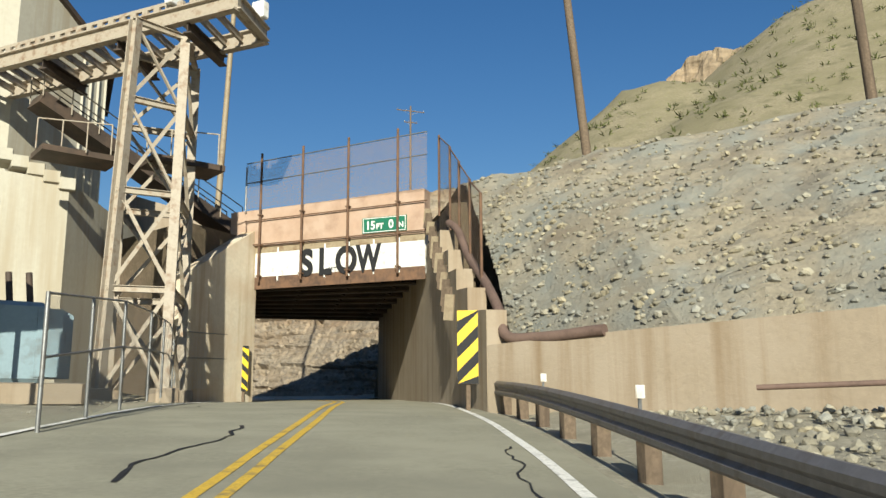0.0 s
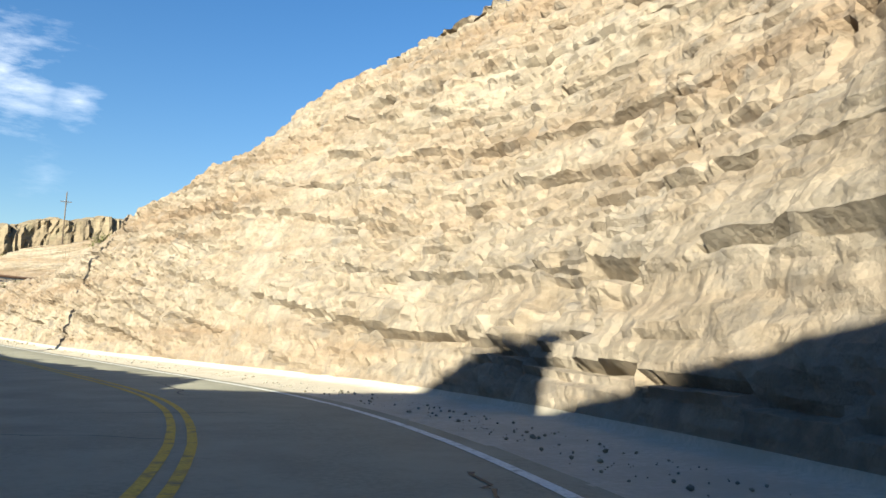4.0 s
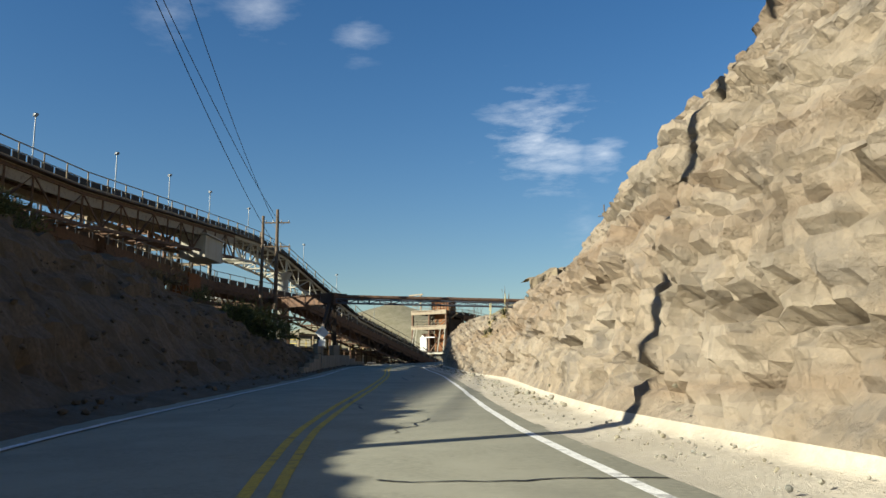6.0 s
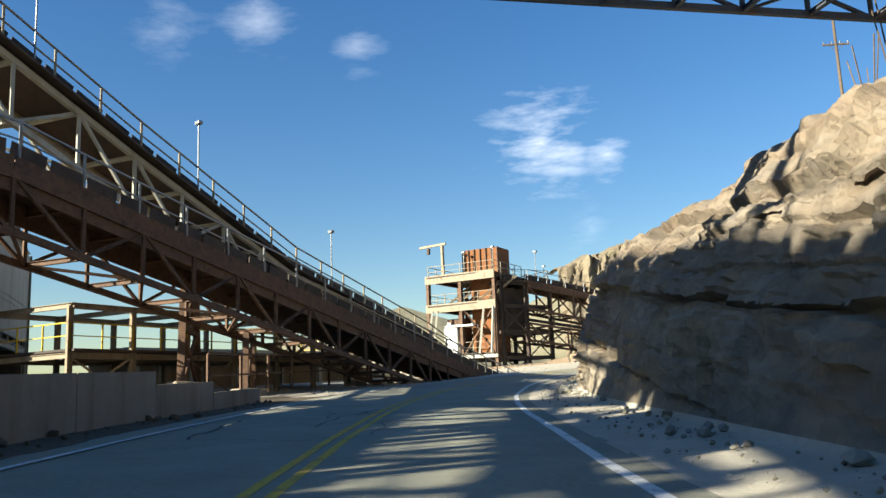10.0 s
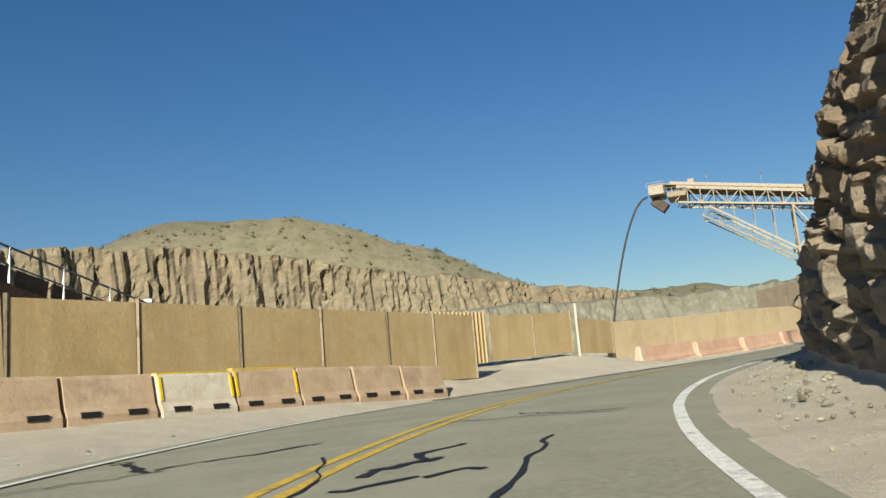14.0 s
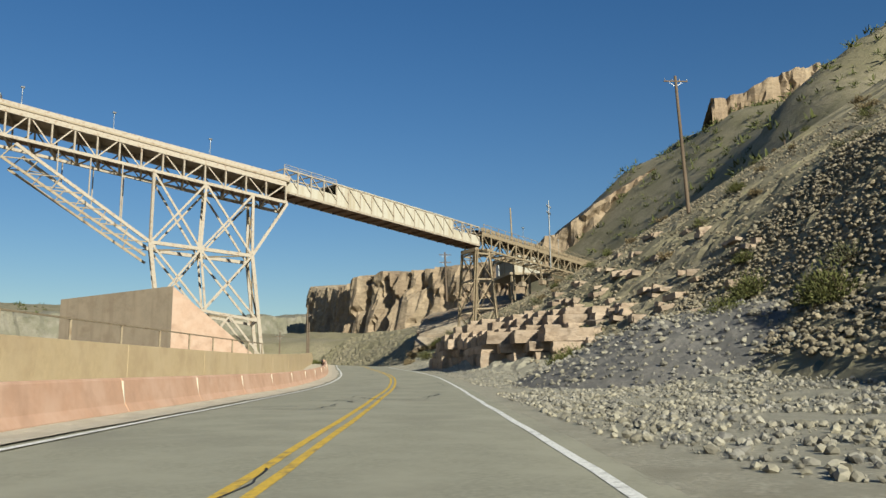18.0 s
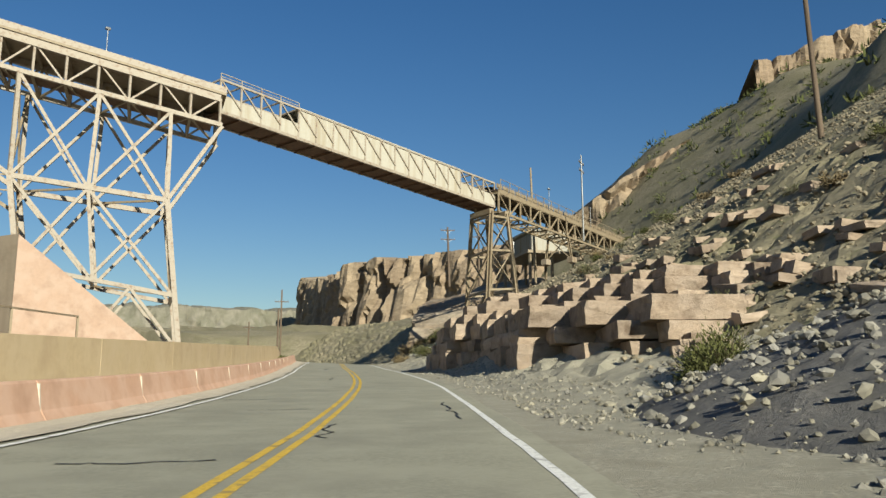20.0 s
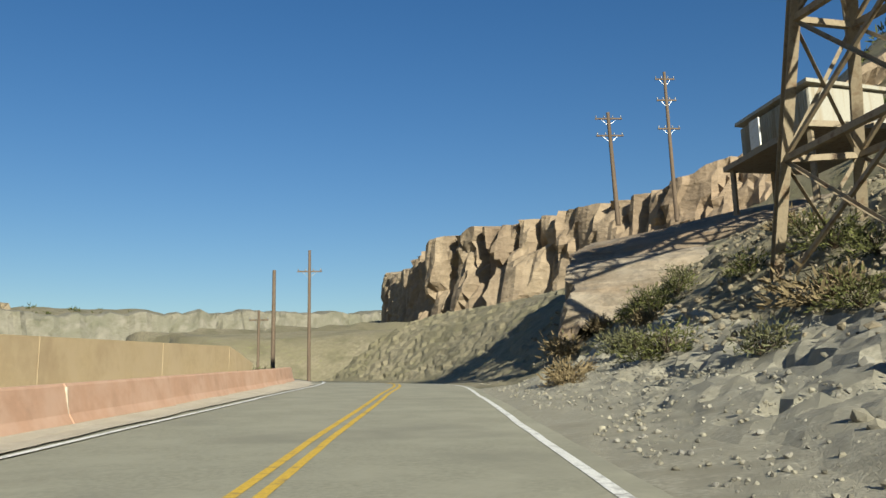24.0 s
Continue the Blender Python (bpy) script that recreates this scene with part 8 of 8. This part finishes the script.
# ---- shrubs ----
def foliage(seed, n, rx, rz, leaf, droop=0.0, gaps=0.45):
    """Leaf blades in uneven clumps over a rounded crown."""
    r = np.random.RandomState(seed)
    clump = r.normal(0, 1, (max(6, n // 40), 3))
    clump /= np.linalg.norm(clump, axis=1)[:, None]
    clump *= r.uniform(0.35, 1.0, (len(clump), 1))
    c = clump[r.randint(0, len(clump), n)] + r.normal(0, 0.2, (n, 3))
    c[:, 2] = np.abs(c[:, 2]) * 0.95 + 0.06
    p = c * np.array([rx, rx, rz])
    p[:, 2] -= droop * np.hypot(p[:, 0], p[:, 1]) ** 2
    d = c + r.normal(0, 0.5, (n, 3))
    d /= np.linalg.norm(d, axis=1)[:, None]
    e = np.cross(d, r.normal(0, 1, (n, 3)))
    e /= np.linalg.norm(e, axis=1)[:, None]
    ln = leaf * r.uniform(0.6, 1.5, (n, 1))
    q = np.stack([p - e * ln * 0.16, p + e * ln * 0.16, p + d * ln + e * ln * 0.05, p + d * ln - e * ln * 0.05], 1)
    return q.reshape(-1, 3), (np.arange(n * 4).reshape(-1, 4))


def stalks(seed, n, rx, rz, w):
    r = np.random.RandomState(seed)
    V, F = [], []
    for k in range(n):
        a, t = r.uniform(0, 6.28), r.uniform(0.3, 1.0)
        tip = np.array([math.cos(a) * rx * t, math.sin(a) * rx * t, rz * r.uniform(0.6, 1.0)])
        mid = tip * 0.5 + r.normal(0, 0.08, 3) * rx
        pts = [np.zeros(3), mid, tip]
        for i in range(2):
            s = np.array([-math.sin(a), math.cos(a), 0]) * w * (1 - 0.4 * i)
            u = np.array([0, 0, 1.0]) * w * 0.6
            b = len(V)
            V += [pts[i] - s, pts[i] + s, pts[i] + u, pts[i + 1] - s * 0.5, pts[i + 1] + s * 0.5, pts[i + 1] + u * 0.5]
            F += [(b, b + 1, b + 4, b + 3), (b + 1, b + 2, b + 5, b + 4), (b + 2, b, b + 3, b + 5)]
    return V, F


LEAF = material("olive_leaves", (0.17, 0.18, 0.055), 0.85, scale=3, spread=0.3, bump=0.0, island=0.45)
LEAF2 = material("grey_green_leaves", (0.20, 0.20, 0.10), 0.9, scale=3, spread=0.3, bump=0.0, island=0.4)
KINDS = {}
for name, seed, n, rx, rz, leaf, mat in (("creosote", 1, 900, 1.0, 1.0, 0.13, LEAF), ("sage", 2, 700, 1.0, 0.7, 0.12, LEAF2), ("brush", 3, 800, 1.0, 0.9, 0.2, DRY), ("dense", 4, 2600, 1.0, 0.95, 0.12, LEAF), ("tree", 5, 3600, 1.0, 0.9, 0.09, LEAF), ("grass", 6, 420, 0.6, 0.7, 0.3, LEAF2)):
    V, F = foliage(seed, n, rx, rz, leaf, 0.1)
    fo = mesh_of("foliage", V.tolist(), F.tolist(), mat)
    V, F = stalks(seed + 20, 26, rx * 0.85, rz * 0.85, 0.022)
    KINDS[name] = (fo, mesh_of("stem_tangle", V, F, WOOD))


def shrub(kind, p, size, label, group="desert shrubs", tall=1.0, turn=0.0):
    t = thing("shrub", p, label, "shrub", group)
    t.matrix_basis = Matrix.Translation(Vector(p)) @ Matrix.Rotation(turn, 4, "Z") @ Matrix.Diagonal((size, size, size * tall, 1))
    for nm, me in zip(("foliage", "stem_tangle"), KINDS[kind]):
        ob = new(nm, me)
        ob.parent = t
    return t


def at_side(tab, side, s, o, up=0.0):
    return V3(s, side * o, float(read(tab, np.array([s]), np.array([o]))[0]) + up)


sr = random.Random(31)
for k in range(46):
    s = sr.uniform(100, 246)
    o = sr.uniform(8.2, 13) if s > 128 else sr.uniform(14, 19)
    shrub(sr.choice(["creosote", "sage", "brush", "grass"]), at_side(R_TAB, 1, s, o, -0.05), sr.uniform(0.25, 0.55), "scraggly dry shrub on the crest of the rock cut", "crest shrubs", 1.0, sr.uniform(0, 6))
for s, o, z in ((118, 9.8, 0.9), (119.5, 10.5, 0.8), (253, 6.6, 1.0), (255, 8.2, 0.9)):
    shrub("creosote", at_side(R_TAB, 1, s, o), z, "dark green bush leaning from the cliff edge", "crest shrubs")


def yucca(p, size, stalk, seed):
    """A rosette of narrow blades, green above and straw below, and a flower stalk."""
    r = np.random.RandomState(seed)
    t = thing("yucca", p, "spiky green yucca with a straw-coloured skirt on the crest", "yucca", "yuccas")
    for nm, mat, n, lo, hi in (("blades", LEAF2, 70, 0.1, 1.3), ("dry_skirt", STRAW, 50, -0.5, 0.15)):
        V, F = [], []
        for k in range(n):
            a, e, ln = r.uniform(0, 6.28), r.uniform(lo, hi), size * r.uniform(0.7, 1.0)
            d = np.array([math.cos(a) * math.cos(e), math.sin(a) * math.cos(e), math.sin(e)])
            w = np.array([-math.sin(a), math.cos(a), 0]) * size * 0.03
            root = np.array([0, 0, size * 0.35])
            mid = root + d * ln * 0.5
            tip = root + d * ln - np.array([0, 0, 0.1 * ln * math.cos(e)])
            b = len(V)
            V += [root - w * 0.5, root + w * 0.5, mid + w, mid - w, tip]
            F += [(b, b + 1, b + 2, b + 3), (b + 3, b + 2, b + 4)]
        part(nm, ([Vector(v.tolist()) + Vector(p) for v in V], F), mat, t)
    if stalk:
        top = Vector(p) + Vector((0.1 * size, 0.05, stalk))
        bar("flower_stalk", p, top, 0.022, 0.022, STRAW, t, "taper", "tall straw-coloured flower stalk")
        bar("seed_head", Vector(p).lerp(top, 0.66), top, 0.06, 0.06, STRAW, t, "taper")
    return t


STRAW = material("straw_blades", (0.62, 0.50, 0.22), 0.9, scale=3, spread=0.2, bump=0.0, tone=0.7)
for k, (s, o, z, tall) in enumerate(((140.7, 6.6, 0.62, 1.4), (142.6, 6.0, 0.5, 1.9), (144.2, 5.9, 0.5, 0), (147.5, 6.5, 0.35, 1.5), (150.5, 7.2, 0.4, 0), (138.6, 7.6, 0.5, 0))):
    yucca(at_side(R_TAB, 1, s, o, -0.12), z, tall, 80 + k)
for s, o, z, tall in ((157, 9.0, 2.2, 0), (161, 9.6, 1.9, 0), (182, 8.6, 2.4, 0), (184, 9.2, 2.0, 0), (133, 11.0, 2.3, 0), (146, 10, 1.6, 0)):
    oc = thing("ocotillo", at_side(R_TAB, 1, s, o), "thin bare desert stalks rising from the crest", "desert plant", "bare stalks")
    for j in range(5):
        a = 1.3 * j + s
        b0 = at_side(R_TAB, 1, s, o, -0.1)
        bar("stalk", b0, b0 + Vector((math.cos(a) * 0.3, math.sin(a) * 0.3, z * (0.7 + 0.07 * j))), 0.018, 0.018, WOOD, oc)
for s, o, z, tall, kind in ((150, 8.2, 2.2, 0.9, "tree"), (152.5, 9.4, 1.9, 0.95, "tree"), (147, 9.6, 1.5, 0.8, "dense"), (118, 10.6, 0.9, 0.8, "dense"), (121, 11, 0.8, 0.8, "creosote"), (135, 10.8, 1.0, 0.8, "brush"), (141, 10.5, 0.9, 0.8, "creosote")):
    shrub(kind, at_side(L_TAB, -1, s, o, -0.1), z, "rounded olive green bush on the bank by the poles", "bank bushes", tall)
for s, o, z, kind in ((244.5, 5.3, 0.55, "dense"), (245.3, 5.5, 0.45, "creosote"), (246.5, 5.4, 0.6, "dense")):
    shrub(kind, at_side(R_TAB, 1, s, min(o, 5.15), -0.05), z, "bright green bush growing at the foot of the cliff", "cliff foot bushes", 2.0)
for s, o, z, kind in ((287, 8.6, 1.5, "brush"), (289, 9.6, 1.8, "tree"), (288, 11.2, 1.9, "brush"), (291.5, 10.6, 1.7, "brush"), (290, 12.5, 2.2, "tree"), (293, 13, 1.9, "tree"), (286, 10.0, 1.7, "tree"), (294, 10.5, 1.3, "brush")):
    shrub(kind, at_side(R_TAB, 1, s, o, -0.1), z, "tangled olive and straw-coloured brush at the slope foot", "roadside brush")
for s, o, z, kind in ((349, 10.2, 1.1, "dense"), (351, 11.4, 0.9, "creosote"), (341, 17, 1.5, "tree"), (343, 19.5, 1.3, "dense"), (333, 18.5, 1.5, "dense"), (336, 21, 1.2, "sage"), (326, 20, 1.3, "sage"), (355, 13, 0.8, "dense"), (317, 17, 1.4, "dense"), (311, 16.5, 1.6, "tree"), (306, 16, 1.3, "sage")):
    shrub(kind, at_side(R_TAB, 1, s, o, -0.1), z, "green desert bush on the stony slope", "slope bushes")
for k in range(70):
    s, o = sr.uniform(300, 440), sr.uniform(15, 56)
    shrub(sr.choice(["sage", "creosote", "brush", "dense"]), at_side(R_TAB, 1, s, o, -0.1), sr.uniform(0.4, 1.0), "small scrub bush scattered on the hillside", "hillside scrub", 0.9, sr.uniform(0, 6))
for k in range(26):
    s, o = sr.uniform(404, 430), sr.uniform(6, 16)
    shrub(sr.choice(["sage", "brush", "creosote"]), at_side(R_TAB, 1, s, o, -0.1), sr.uniform(0.6, 1.3), "dusty brush along the gully bank", "gully brush", 0.9, sr.uniform(0, 6))
for k in range(10):
    s, o = sr.uniform(425, 440), sr.uniform(4.8, 8)
    shrub("dense", at_side(L_TAB, -1, s, o, -0.1), sr.uniform(0.5, 0.9), "green weeds where the wall ends", "roadside weeds", 0.8, sr.uniform(0, 6))


# scrub on the far hills, too many to count
def ground_z(x, y):
    gxi, gyi = np.clip(np.searchsorted(gx, x) - 1, 0, len(gx) - 2), np.clip(np.searchsorted(gy, y) - 1, 0, len(gy) - 2)
    zz = z_far.reshape(GX.shape)
    u, v = (x - gx[gxi]) / (gx[gxi + 1] - gx[gxi]), (y - gy[gyi]) / (gy[gyi + 1] - gy[gyi])
    return zz[gxi, gyi] * (1 - u) * (1 - v) + zz[gxi + 1, gyi] * u * (1 - v) + zz[gxi, gyi + 1] * (1 - u) * v + zz[gxi + 1, gyi + 1] * u * v


def far_scrub(label, x0, x1, y0, y1, n, lo, hi, seed, mat):
    r = np.random.RandomState(seed)
    x, y = r.uniform(x0, x1, n), r.uniform(y0, y1, n)
    keep = vnoise(x / 25, y / 25, seed) > 0.35
    x, y = x[keep], y[keep]
    z = ground_z(x, y)
    V, F, b = [], [], 0
    for i in range(len(x)):
        q, f = foliage(seed + i % 12, 16, 1.0, 0.8, 0.8)
        V.append(q * r.uniform(lo, hi) + np.array([x[i], y[i], z[i]]))
        F.append(f + b)
        b += len(q)
    return tagged(new("far_scrub", mesh_of("far_scrub", np.concatenate(V).tolist(), np.concatenate(F).tolist(), mat)), label, "desert scrub", kind="stuff")


far_scrub("scattered dark green scrub over the right-hand hillside", 20, 190, 150, 340, 2600, 0.5, 1.2, 71, BUSH)
far_scrub("scattered scrub over the far hills", -420, 160, 520, 860, 1900, 1.0, 2.2, 72, BUSH)
far_scrub("scattered scrub above the start of the road", 15, 130, -60, 120, 1100, 0.4, 1.0, 73, BUSH)
